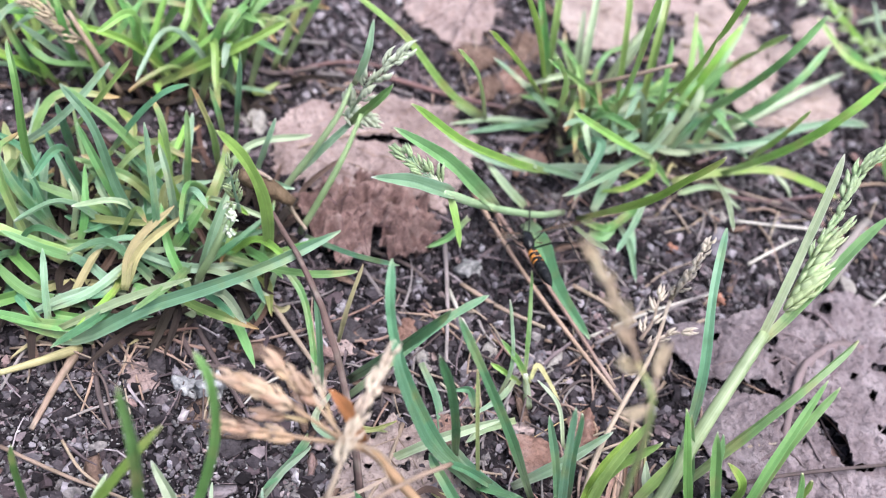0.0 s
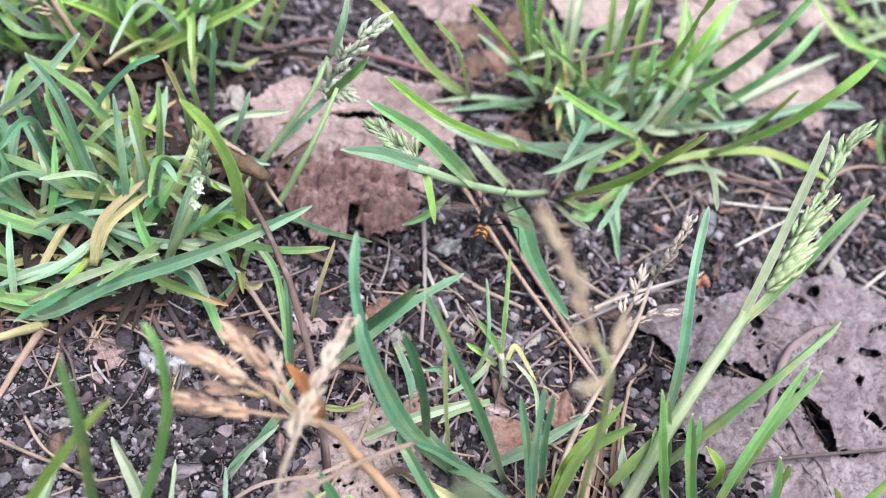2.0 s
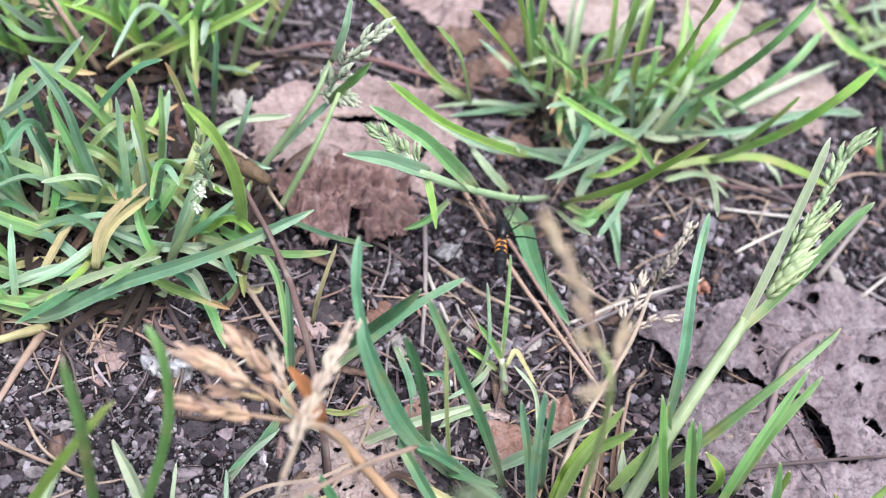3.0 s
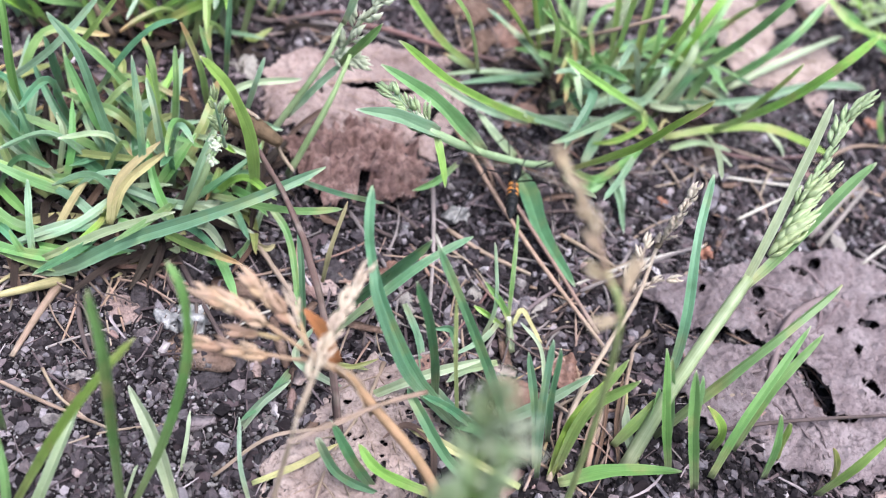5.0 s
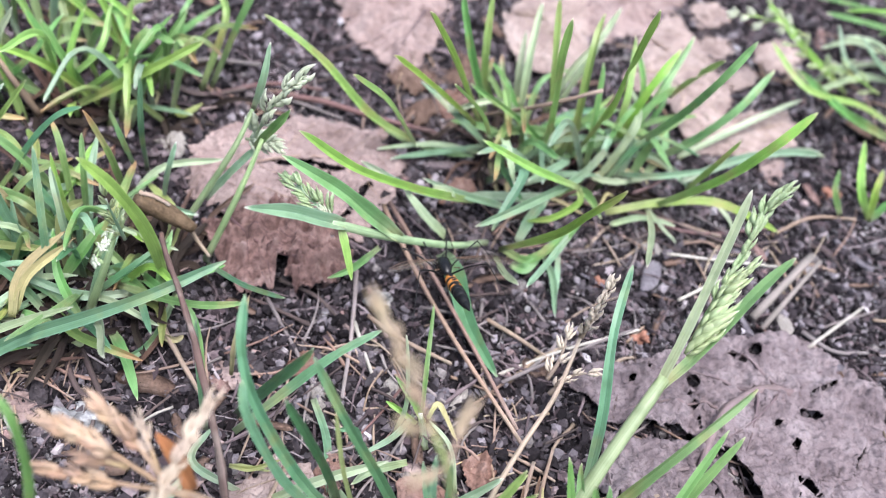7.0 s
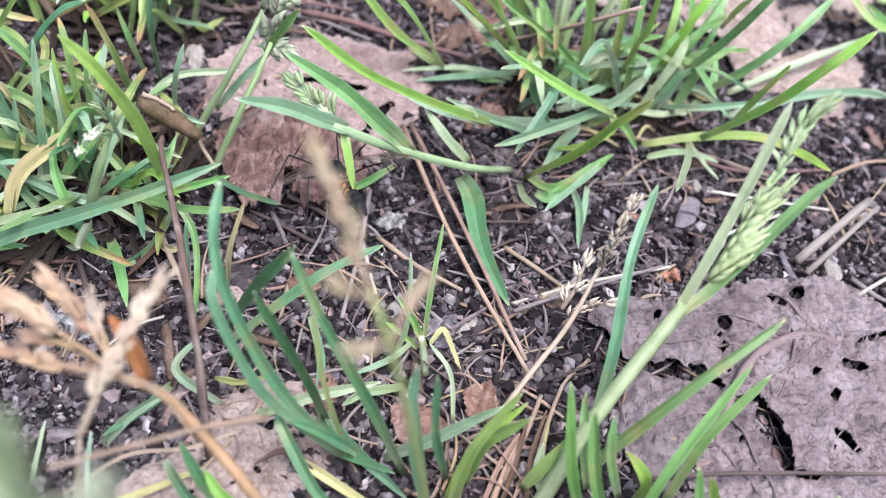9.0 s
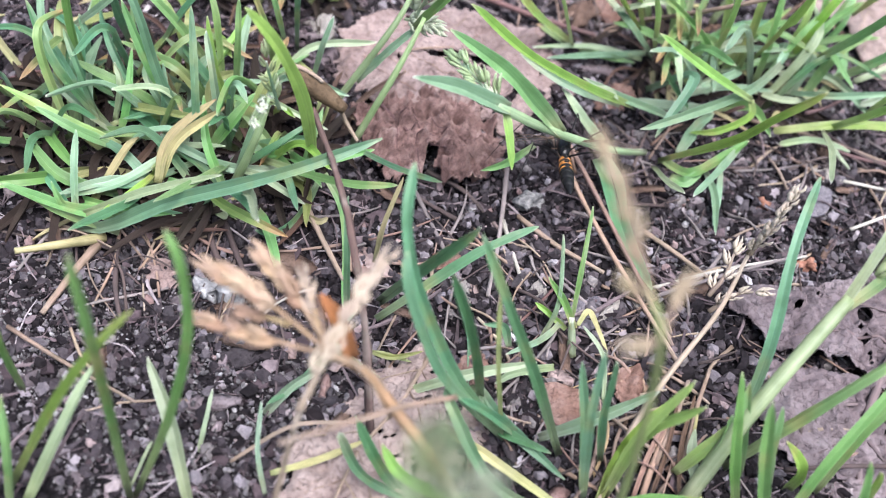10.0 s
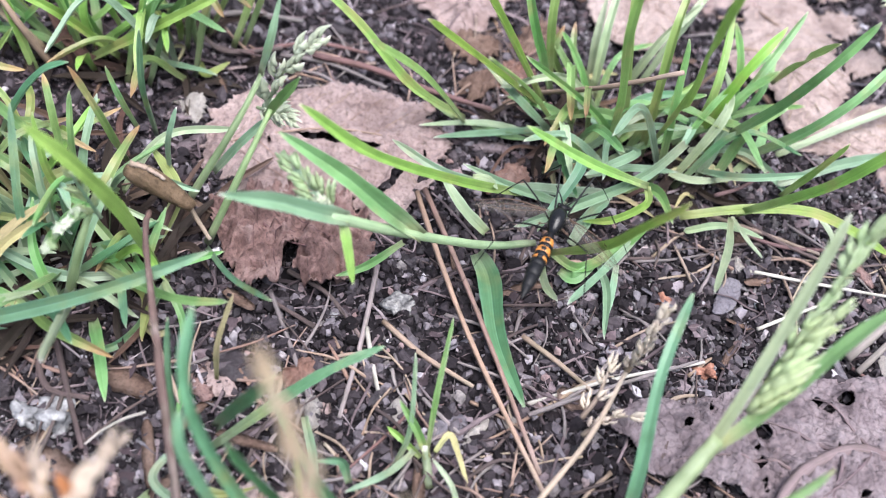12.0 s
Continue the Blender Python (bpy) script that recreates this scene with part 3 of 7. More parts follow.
def dead_leaf(name, material, label, outline, height, dome=1.5, crumple=0.8, grain=0.16, holes=(), jag=0.05, rib=None, ribs=(0.75, "red", 14.0), seed=1, step=0.34, coarse=0.12, ridge=0.0, lip=0.0, curl=0.0):
    """A dead leaf lying on the soil: a ragged outline, a crumpled sheet with thickness, real holes and tears with lifted lips, and a raised midrib."""
    pts = np.array(outline, float)
    centre = pts.mean(0)
    loop = np.vstack([pts, pts[:1]])
    q = np.vstack([pts[-1:], loop, pts[1:2]])
    dense = []
    for s in np.linspace(0, len(pts) - 1e-6, 900):
        i, f = int(s), s - int(s)
        a, b, c, d = q[i:i + 4]
        dense.append(0.5 * (2 * b + (c - a) * f + (2 * a - 5 * b + 4 * c - d) * f * f + (3 * b - 3 * c + d - a) * f ** 3))
    rel = np.array(dense) - centre
    ang, rad = np.arctan2(rel[:, 1], rel[:, 0]), np.hypot(rel[:, 0], rel[:, 1])
    order = np.argsort(ang)
    ang, rad = ang[order], rad[order]
    turns = np.linspace(-math.pi, math.pi, 721)
    reach = np.interp(turns, ang, rad, period=2 * math.pi)
    reach *= [1 + jag * noise.fractal(Vector((math.cos(a), math.sin(a), seed)) * 5, 0.7, 2.2, 4) + 0.35 * jag * noise.noise(Vector((math.cos(a), math.sin(a), seed)) * 31) for a in turns]
    off = Vector((seed * 7.31, seed * 3.17, 0.43 + 0.17 * seed))

    def rim(x, y):
        return float(np.interp(math.atan2(y - centre[1], x - centre[0]), turns, reach))

    def tear(x, y):
        """Under 1 inside a hole; above it, how far off the nearest one is, and on which side."""
        best, flank = 9.0, 0.0
        wave = noise.noise(Vector((x * 0.7, y * 0.7, seed)))
        fray = 0.5 * noise.noise(Vector((x * 1.6, y * 1.6, seed)))
        for hx, hy, length, width, turn in holes:
            if abs(x - hx) + abs(y - hy) > 1.5 * (length + width) + 3:
                continue
            c, s = math.cos(radians(turn)), math.sin(radians(turn))
            u, v = (x - hx) * c + (y - hy) * s, (y - hy) * c - (x - hx) * s
            v += 0.5 * wave * min(1.0, length * 0.2)
            k = (u / length) ** 2 + (v / width) ** 2 + fray * min(1.0, 1.5 * width)
            m = (u / (length + 0.4)) ** 2 + (v / (width + 0.9)) ** 2
            if k < 1:
                return k, v
            if m < best:
                best, flank = m + 1.0, v
        return max(best, 1.0), flank

    def top(x, y, f):
        v = Vector((0.83 * x - 0.56 * y, 0.56 * x + 0.83 * y, 0.0))
        soil = max(lift(x, y), -0.2)
        z = soil + height + dome * (1 - f * f)
        z += crumple * noise.fractal(v * coarse + off, 0.9, 2.1, 4)
        z += grain * (noise.fractal(v * 0.9 + off, 0.8, 2.0, 3) + 0.6 * abs(noise.noise(v * 1.7 + off)))
        if ridge:
            w = v + 1.6 * Vector((noise.noise(v * 0.22 + off), noise.noise(v * 0.22 - off), 0.31))
            z += ridge * (0.8 - 2.2 * abs(noise.noise(w * 0.34 + off)) + 0.5 - 1.5 * abs(noise.noise(w * 0.75 - off)) + 0.2 - 0.6 * abs(noise.noise(w * 1.7 + off)))
        if lip:
            k, flank = tear(x, y)
            if k < 2.0:
                z += lip * (2.0 - k) * (1.0 if flank > 0 else -0.45)
        if curl and f > 0.72:
            z += curl * (f - 0.72) / 0.28 * noise.noise(Vector((x * 0.16, y * 0.16, seed + 4.0)))
        return max(z, soil + 0.15)

    low, high = pts.min(0) - 3, pts.max(0) + 3
    cols, rows = int((high[0] - low[0]) / step) + 1, int((high[1] - low[1]) / step) + 1
    verts, index = [], {}
    for j in range(rows):
        for i in range(cols):
            x, y = low[0] + i * step + 0.3 * step * noise.noise(Vector((i, j, seed)) * 0.73), low[1] + j * step + 0.3 * step * noise.noise(Vector((j, i, seed)) * 0.71)
            r, edge = math.hypot(x - centre[0], y - centre[1]), rim(x, y)
            if r > edge + step:
                continue
            if r > edge:
                x, y, r = centre[0] + (x - centre[0]) * edge / r, centre[1] + (y - centre[1]) * edge / r, edge
            if holes and tear(x, y)[0] < 1:
                continue
            index[(i, j)] = len(verts)
            verts.append((x, y, top(x, y, r / edge)))
    faces = []
    for (i, j) in index:
        ids = [index.get(k) for k in ((i, j), (i + 1, j), (i + 1, j + 1), (i, j + 1))]
        ids = tuple(k for k in ids if k is not None)
        if len(ids) >= 3:
            faces.append(ids)
    n = len(verts)
    verts += [(x, y, z - 0.22) for x, y, z in verts]
    edges = {}
    for f in faces:
        for a, b in zip(f, f[1:] + f[:1]):
            edges[(a, b)] = edges.get((a, b), 0) + 1
    walls = [(a, n + a, n + b, b) for a, b in edges if (b, a) not in edges]
    under = [tuple(n + i for i in reversed(f)) for f in faces]
    me = mesh_of(name, np.array(verts) * MM, faces + under + walls, None, LITTER[material])
    ob = tagged(new(name, me), label, "leaf")
    if rib:
        line = [(x, y, top(x, y, min(1.0, math.hypot(x - centre[0], y - centre[1]) / 15)) - 0.15) for x, y in rib]
        part("midrib", stalk_mesh("midrib", line, ribs[0], ribs[0] * 0.4, GRASS[ribs[1]], 8, 0.15), ob, "raised midrib")
        way = spline([(x, y, 0) for x, y in rib], 30)
        for i in range(3, 28, 4):
            t = way[i + 1] - way[i - 1]
            for s in (-1, 1):
                a = math.atan2(t[1], t[0]) + s * 0.95
                vein, bent = [], 0.0
                for step in range(9):
                    d = step * ribs[2] / 8
                    x, y = way[i][0] + math.cos(a - s * 0.03 * step) * d, way[i][1] + math.sin(a - s * 0.03 * step) * d
                    f = math.hypot(x - centre[0], y - centre[1]) / rim(x, y)
                    if f > 0.9 or tear(x, y)[0] < 1:
                        break
                    vein.append((x, y, top(x, y, f) + 0.02))
                if len(vein) > 3:
                    part("vein", stalk_mesh("vein", vein, ribs[0] * 0.3, 0.07, GRASS[ribs[1]], 6, 0.2), ob)
    return ob


def pinholes(count, seed, x0, x1, y0, y1, most):
    """Small holes and tears in a dead leaf, at random."""
    g = random.Random(seed)
    return [(g.uniform(x0, x1), g.uniform(y0, y1), 0.1 + most * g.random() ** 3, 0.07 + 0.12 * g.random(), g.uniform(0, 180)) for i in range(count)]


def filler(thing, count, centre, reach, kinds, length, height, seed, width=(1.2, 1.9)):
    """Further leaves of a tuft, springing from its crown at random."""
    g = random.Random(seed)
    for i in range(count):
        a, r = g.uniform(0, 6.283), g.random() ** 0.5
        x, y = centre[0] + reach[0] * r * math.cos(a), centre[1] + reach[1] * r * math.sin(a)
        b = a + g.uniform(-2.6, 2.6)
        far, top = g.uniform(*length), g.uniform(*height)
        c, s = math.cos(b), math.sin(b)
        bend = g.uniform(-0.28, 0.28) * far
        blade(thing, g.choice(kinds), g.uniform(*width), (x, y, max(0.0, lift(x, y))), (x + c * far * 0.45 - s * bend, y + s * far * 0.45 + c * bend, top * g.uniform(0.65, 1.0)), (x + c * far, y + s * far, top * g.uniform(0.6, 1.15)))


def seed_pod(thing_points, radius):
    """A swollen brown seed case with a pale split along it."""
    line = spline(thing_points, 16)
    tan, side, up = frames_along(line, np.zeros(16))
    rings = []
    for i in range(16):
        f = i / 15
        r = radius * max(0.1, math.sin(math.pi * min(1, 0.06 + f * 0.8)) ** 0.6) * (1 - 0.35 * f)
        rings.append([line[i] + side[i] * math.cos(a) * r + up[i] * math.sin(a) * r * (0.86 if abs(a - 1.7) < 0.3 else 1) for a in np.arange(14) * 2 * math.pi / 14])
    ob = tagged(new("seed_pod", mesh_of("seed_pod", *lofted(rings), LITTER["bark"])), "brown swollen dry seed pod in the grass", "seed pod")
    lip = [line[i] + up[i] * radius * 0.78 * math.sin(math.pi * min(1, 0.06 + i / 15 * 0.8)) ** 0.6 - side[i] * radius * 0.45 for i in range(0, 10)]
    part("split", stalk_mesh("split", lip, 0.34, 0.2, GRASS["straw"], 8, 0.4), ob, "whitish split along the pod")
    return ob


def strewn_straws(count, seed):
    """Longer dry needles and stalks, one by one."""
    g = random.Random(seed)
    kinds = [("dry", "straw", "thin dry tan stalk lying on soil"), ("grey", "twig", "thin weathered grey twig on soil"), ("dark", "twig", "thin dark brown twig on soil"), ("needle", "pine_needle", "brown dead pine needle on soil"), ("white", "straw", "bleached plant fibre on soil"), ("red", "twig", "thin reddish-brown twig on soil")]
    shapes = []
    for i in range(18):
        k = kinds[i % 6] if i % 6 != 4 or i < 6 else kinds[i % 3]
        half = g.uniform(2.5, 6.5)
        bend = g.uniform(-0.5, 0.5)
        shapes.append((k, stalk_mesh(k[1], [(-half, 0, 0), (-half * 0.3, bend, g.uniform(0, 0.3)), (half * 0.4, bend * 0.8, 0.1), (half, g.uniform(-0.8, 0.8), 0)], g.uniform(0.13, 0.24), g.uniform(0.08, 0.16), GRASS[k[0]], 6, 0.15)))
    for i in range(count):
        k, me = shapes[g.randrange(18)]
        x, y = g.uniform(-48, 108), g.uniform(42, 165)
        ob = tagged(new(k[1], me), k[2], "needle" if k[1] == "pine_needle" else k[1], "litter stalks")
        ob.matrix_basis = pose(x * MM, y * MM, (max(lift(x, y), 0) + g.uniform(0.35, 0.9)) * MM, g.uniform(0, 360) * 0, g.uniform(-5, 5), g.uniform(0, 360))


def strewn_scraps(count, seed):
    """Shreds of rotted leaf, curled strips and flakes, one by one."""
    g = random.Random(seed)
    shapes = []
    for i in range(16):
        length, width, curl = g.uniform(1.5, 4.2), g.uniform(0.5, 1.5), g.uniform(-0.9, 0.9)
        rings = []
        for k in range(9):
            f = k / 8
            w = width * (0.35 + 0.65 * math.sin(math.pi * (0.12 + 0.8 * f))) * g.uniform(0.75, 1.15)
            x, side = (f - 0.5) * 2 * length, 0.5 * curl * math.sin(3 * f)
            z = 0.5 * curl * (2 * f - 1) ** 2 + g.uniform(-0.08, 0.08)
            lip = 0.35 * w * curl
            rings.append([(x, side - w, z + lip + 0.2), (x + 0.1, side, z + 0.1), (x, side + w, z + abs(lip)), (x, side, z - 0.1)])
        kind = ("brownish", "pink", "coal", "clod", "rose", "brownish", "slate", "brownish")[i % 8]
        text = {"brownish": "curled brown shred of dead leaf", "pink": "pinkish-grey shred of dead leaf", "coal": "dark rotten shred of leaf", "clod": "reddish-brown shred of dead leaf", "rose": "pale rosy shred of dead leaf", "slate": "grey shred of rotted leaf"}[kind]
        shapes.append((mesh_of("leaf_shred", *lofted(rings), LITTER[kind]), text))
    for i in range(count):
        me, text = g.choice(shapes)
        x, y = g.uniform(-48, 106), g.uniform(44, 160)
        ob = tagged(new("leaf_shred", me), text, "leaf scrap", "leaf shreds")
        ob.matrix_basis = pose(x * MM, y * MM, (max(lift(x, y), -0.2) + g.uniform(0.2, 0.7)) * MM, g.uniform(-12, 12), g.uniform(-12, 12), g.uniform(0, 360)) @ Matrix.Scale(g.uniform(0.6, 1.25), 4)


# ---- grass tufts ----
tuft_left = root("grass_tuft", "dense sprawling tuft of green meadow grass on soil", "grass", "grass tufts", (-24.0, 78.1, 0.0))
blade(tuft_left, "deep", 2.68, (-31.2, 66.2, 1.0), (-27.2, 65.4, 3.0), (-20.8, 67.5, 6.7), (-13.2, 68.8, 10.4), (-6.3, 70.8, 13.3), (1.2, 75.1, 15.3))
blade(tuft_left, "mid", 1.74, (-36.9, 69.5, 1.0), (-32.1, 69.2, 1.8), (-26.6, 68.4, 2.5), (-20.7, 68.7, 3.0))
blade(tuft_left, "burnt", 1.79, (-26.6, 66.2, 1.0), (-31.6, 65.4, 3.5), (-36.5, 66.0, 5.0))
blade(tuft_left, "backlit", 2.5, (-7.4, 80.1, 4.0), (-7.8, 77.2, 15.9), (-9.6, 74.3, 25.7), (-12.4, 73.1, 31.3))
blade(tuft_left, "deep", 1.93, (-22.5, 82.0, 1.0), (-25.6, 81.4, 10.1), (-28.2, 83.2, 19.9), (-31.9, 85.4, 24.0))
blade(tuft_left, "burnt", 1.47, (-15.7, 93.6, 4.0), (-16.1, 91.2, 13.1), (-18.2, 90.9, 20.6))
blade(tuft_left, "mid", 1.21, (-15.4, 97.1, 6.0), (-15.8, 95.4, 12.2), (-16.9, 95.7, 16.6))
blade(tuft_left, "deep", 1.32, (-14.2, 99.0, 3.0), (-13.5, 96.8, 13.7), (-13.4, 98.3, 20.5))
blade(tuft_left, "blue", 1.32, (-10.9, 93.9, 3.0), (-9.4, 92.3, 10.5), (-8.3, 93.2, 14.9))
blade(tuft_left, "mid", 1.46, (-19.1, 87.7, 4.0), (-18.6, 88.3, 12.1), (-19.1, 91.2, 16.6))
blade(tuft_left, "lime", 1.65, (-19.0, 86.0, 3.0), (-20.5, 85.3, 9.8), (-21.9, 87.8, 16.0))
blade(tuft_left, "deep", 1.77, (-34.5, 93.4, 4.0), (-34.5, 91.3, 11.2), (-35.2, 91.6, 15.0))
blade(tuft_left, "mid", 1.74, (-36.2, 84.5, 2.0), (-36.9, 84.4, 12.7), (-37.0, 86.1, 22.4), (-38.4, 89.5, 26.0))
blade(tuft_left, "deep", 1.54, (-29.8, 91.4, 6.0), (-26.0, 91.4, 12.9), (-22.2, 91.8, 17.9), (-18.9, 92.1, 20.0))
blade(tuft_left, "lime", 1.28, (-35.9, 96.0, 5.0), (-31.1, 94.2, 13.0), (-26.4, 95.6, 20.0))
blade(tuft_left, "mid", 1.95, (-23.0, 91.2, 4.0), (-27.4, 90.9, 11.7), (-34.0, 91.7, 18.0))
blade(tuft_left, "blue", 1.64, (-42.3, 92.0, 5.0), (-34.3, 90.7, 13.7), (-28.7, 94.5, 20.0))
blade(tuft_left, "deep", 2.11, (-33.4, 80.5, 2.0), (-36.8, 82.1, 5.8), (-41.5, 86.6, 9.0))
blade(tuft_left, "blue", 1.7, (-31.1, 79.5, 2.0), (-35.3, 79.3, 6.3), (-39.9, 80.9, 9.0))
blade(tuft_left, "mid", 2.02, (-29.7, 76.6, 3.0), (-33.6, 74.6, 7.3), (-38.0, 74.6, 10.0))
blade(tuft_left, "tan", 1.86, (-24.0, 73.5, 3.0), (-22.4, 76.1, 7.2), (-17.6, 79.1, 11.0))
blade(tuft_left, "blue", 2.19, (-15.8, 75.2, 2.0), (-14.4, 78.5, 7.7), (-12.7, 84.3, 12.0))
blade(tuft_left, "deep", 1.54, (-6.3, 79.6, 2.0), (-7.5, 73.1, 1.4), (-9.6, 70.4, 1.1), (-12.0, 70.3, 1.0))
blade(tuft_left, "pale", 1.91, (-14.3, 73.0, 4.0), (-11.0, 67.1, 11.2), (-7.7, 58.6, 18.6))
blade(tuft_left, "mid", 1.58, (-13.1, 78.5, 4.0), (-6.7, 74.6, 7.6), (-1.1, 72.3, 10.2), (3.7, 72.2, 11.6))
blade(tuft_left, "deep", 1.14, (-3.2, 84.1, 3.0), (2.7, 76.2, 9.9), (8.3, 71.6, 14.2))
blade(tuft_left, "mid", 1.61, (-5.5, 77.3, 5.0), (-2.7, 74.3, 3.4), (-0.9, 68.8, 1.7), (0.2, 62.4, 0.5))
blade(tuft_left, "deep", 1.34, (0.8, 61.8, 0.0), (0.1, 64.1, 7.6), (-1.0, 68.5, 12.7))
blade(tuft_left, "tan", 1.02, (2.3, 69.5, 0.5), (2.9, 70.0, 7.2), (4.2, 72.5, 12.7))
blade(tuft_left, "blue", 2.23, (-23.3, 77.3, 4.0), (-27.9, 71.5, 3.4), (-33.6, 68.2, 3.0))
blade(tuft_left, "mid", 2.06, (-15.4, 70.5, 2.0), (-23.1, 73.9, 2.0), (-28.8, 72.0, 2.0), (-34.1, 69.4, 2.0))
blade(tuft_left, "deep", 1.86, (-19.6, 73.5, 2.0), (-22.9, 75.5, 4.5), (-26.7, 76.9, 6.6), (-30.4, 73.6, 8.0))
blade(tuft_left, "pale", 1.62, (-25.9, 77.8, 3.0), (-21.9, 77.7, 4.7), (-17.4, 77.7, 6.0))
blade(tuft_left, "mid", 1.9, (-16.3, 73.8, 2.0), (-19.3, 77.1, 6.5), (-21.1, 82.1, 9.0))
blade(tuft_left, "deep", 1.74, (-16.0, 76.7, 3.0), (-11.4, 79.2, 6.2), (-7.6, 82.9, 8.0))
blade(tuft_left, "mid", 1.63, (-31.2, 79.3, 2.0), (-30.4, 81.5, 6.1), (-31.1, 86.5, 10.0))
blade(tuft_left, "deep", 1.55, (-26.1, 79.9, 2.0), (-26.1, 82.1, 6.0), (-27.3, 86.0, 9.0))
blade(tuft_left, "blue", 1.92, (-11.3, 78.2, 3.0), (-16.6, 76.3, 4.0), (-22.2, 77.2, 4.7), (-25.5, 78.4, 5.0))
blade(tuft_left, "mid", 1.57, (-8.4, 78.4, 2.0), (-8.1, 81.0, 5.7), (-7.5, 84.9, 8.0))
blade(tuft_left, "pale", 1.64, (-19.4, 89.3, 3.0), (-22.7, 91.5, 4.0), (-28.9, 93.3, 5.0))
blade(tuft_left, "deep", 1.74, (-37.0, 80.4, 2.0), (-38.6, 83.7, 5.6), (-39.9, 87.1, 7.0))
blade(tuft_left, "mid", 1.58, (-9.3, 79.3, 3.0), (-4.4, 80.7, 4.4), (-0.6, 82.6, 5.0))
blade(tuft_left, "tan", 1.76, (-31.0, 69.5, 1.0), (-28.3, 74.3, 5.2), (-27.3, 76.5, 6.0))
blade(tuft_left, "brown", 1.53, (-29.2, 73.1, 1.0), (-26.6, 77.9, 3.2), (-26.3, 82.0, 4.0))
blade(tuft_left, "tan", 1.6, (-35.1, 72.4, 1.0), (-30.7, 74.2, 1.6), (-25.9, 74.1, 2.0))
blade(tuft_left, "brown", 1.35, (-22.1, 91.4, 2.0), (-25.9, 96.8, 4.7), (-31.1, 97.3, 6.0))
blade(tuft_left, "deep", 1.94, (-28.7, 80.4, 1.0), (-24.4, 81.5, 4.8), (-20.3, 83.0, 7.0))
blade(tuft_left, "mid", 1.72, (-38.1, 76.5, 1.0), (-35.8, 78.6, 2.1), (-30.2, 79.1, 3.5), (-26.6, 78.2, 4.0))
blade(tuft_left, "blue", 1.45, (-31.5, 66.1, 1.0), (-32.4, 70.0, 5.8), (-33.4, 74.1, 8.0))
blade(tuft_left, "deep", 1.26, (-29.9, 65.8, 0.5), (-30.8, 66.1, 3.4), (-31.5, 67.4, 5.0))
blade(tuft_left, "mid", 1.53, (-22.5, 73.9, 1.0), (-20.8, 75.8, 1.0), (-16.8, 72.8, 1.0), (-14.5, 71.3, 1.0))
blade(tuft_left, "tan", 1.35, (-7.2, 73.8, 1.0), (-5.0, 72.8, 1.8), (-4.1, 73.4, 2.0))
stem(tuft_left, "yellow", 1.31, (-28.0, 65.2, 1.0), (-31.2, 61.4, 3.5), (-34.5, 58.6, 5.0))
stem(tuft_left, "dry", 1.23, (-28.2, 64.5, 1.0), (-29.5, 60.2, 0.7), (-30.8, 54.4, 0.5))
blade(tuft_left, "lime", 2.13, (-30.2, 77.1, 3.0), (-35.4, 76.1, 6.8), (-42.8, 76.7, 10.0))
blade(tuft_left, "deep", 1.77, (-32.5, 79.6, 3.0), (-37.3, 79.8, 11.3), (-41.9, 84.7, 16.0))
blade(tuft_left, "mid", 2.05, (-25.4, 83.5, 4.0), (-27.6, 82.8, 12.0), (-30.8, 85.5, 18.0))
blade(tuft_left, "deep", 1.42, (-33.3, 79.4, 4.0), (-35.1, 80.7, 11.0), (-37.4, 83.4, 14.0))
blade(tuft_left, "mid", 2.22, (-24.2, 68.0, 2.0), (-31.1, 65.8, 4.4), (-39.2, 66.1, 6.0))
blade(tuft_left, "pale", 1.69, (-29.9, 65.8, 4.0), (-23.3, 68.2, 6.9), (-15.6, 70.9, 9.0))
blade(tuft_left, "deep", 1.8, (-24.9, 77.9, 5.0), (-20.4, 76.2, 3.6), (-17.0, 73.7, 3.0))
blade(tuft_left, "tan", 1.95, (-24.1, 72.7, 3.0), (-23.5, 76.5, 6.9), (-19.2, 81.0, 10.0))
blade(tuft_left, "burnt", 1.48, (-32.3, 80.0, 3.0), (-29.5, 81.6, 3.5), (-25.0, 82.0, 4.0))
blade(tuft_left, "blue", 1.6, (-18.9, 80.8, 5.0), (-20.0, 83.0, 12.0), (-21.7, 86.5, 15.0))
blade(tuft_left, "mid", 2.35, (-19.7, 77.7, 4.0), (-17.4, 80.3, 7.1), (-15.5, 84.1, 9.0))
blade(tuft_left, "deep", 1.59, (-21.0, 78.0, 4.0), (-21.4, 80.4, 11.3), (-23.3, 86.8, 18.0))
blade(tuft_left, "pale", 1.65, (-32.0, 80.7, 3.0), (-31.4, 82.8, 7.4), (-32.7, 84.6, 9.0))
blade(tuft_left, "mid", 1.53, (-31.2, 66.1, 1.0), (-32.3, 65.9, 5.0), (-33.6, 67.0, 7.0))
blade(tuft_left, "burnt", 1.46, (-26.4, 79.4, 3.0), (-29.4, 78.5, 3.6), (-33.1, 76.6, 4.0))
blade(tuft_left, "deep", 1.69, (-21.0, 76.7, 3.0), (-26.4, 71.6, 3.0), (-32.1, 71.0, 3.0))
blade(tuft_left, "blue", 1.94, (-23.1, 73.4, 2.0), (-29.0, 71.6, 3.2), (-33.8, 67.6, 4.0))
blade(tuft_left, "mid", 1.66, (-10.6, 82.7, 2.0), (-12.6, 79.9, 3.4), (-14.5, 79.3, 4.0))

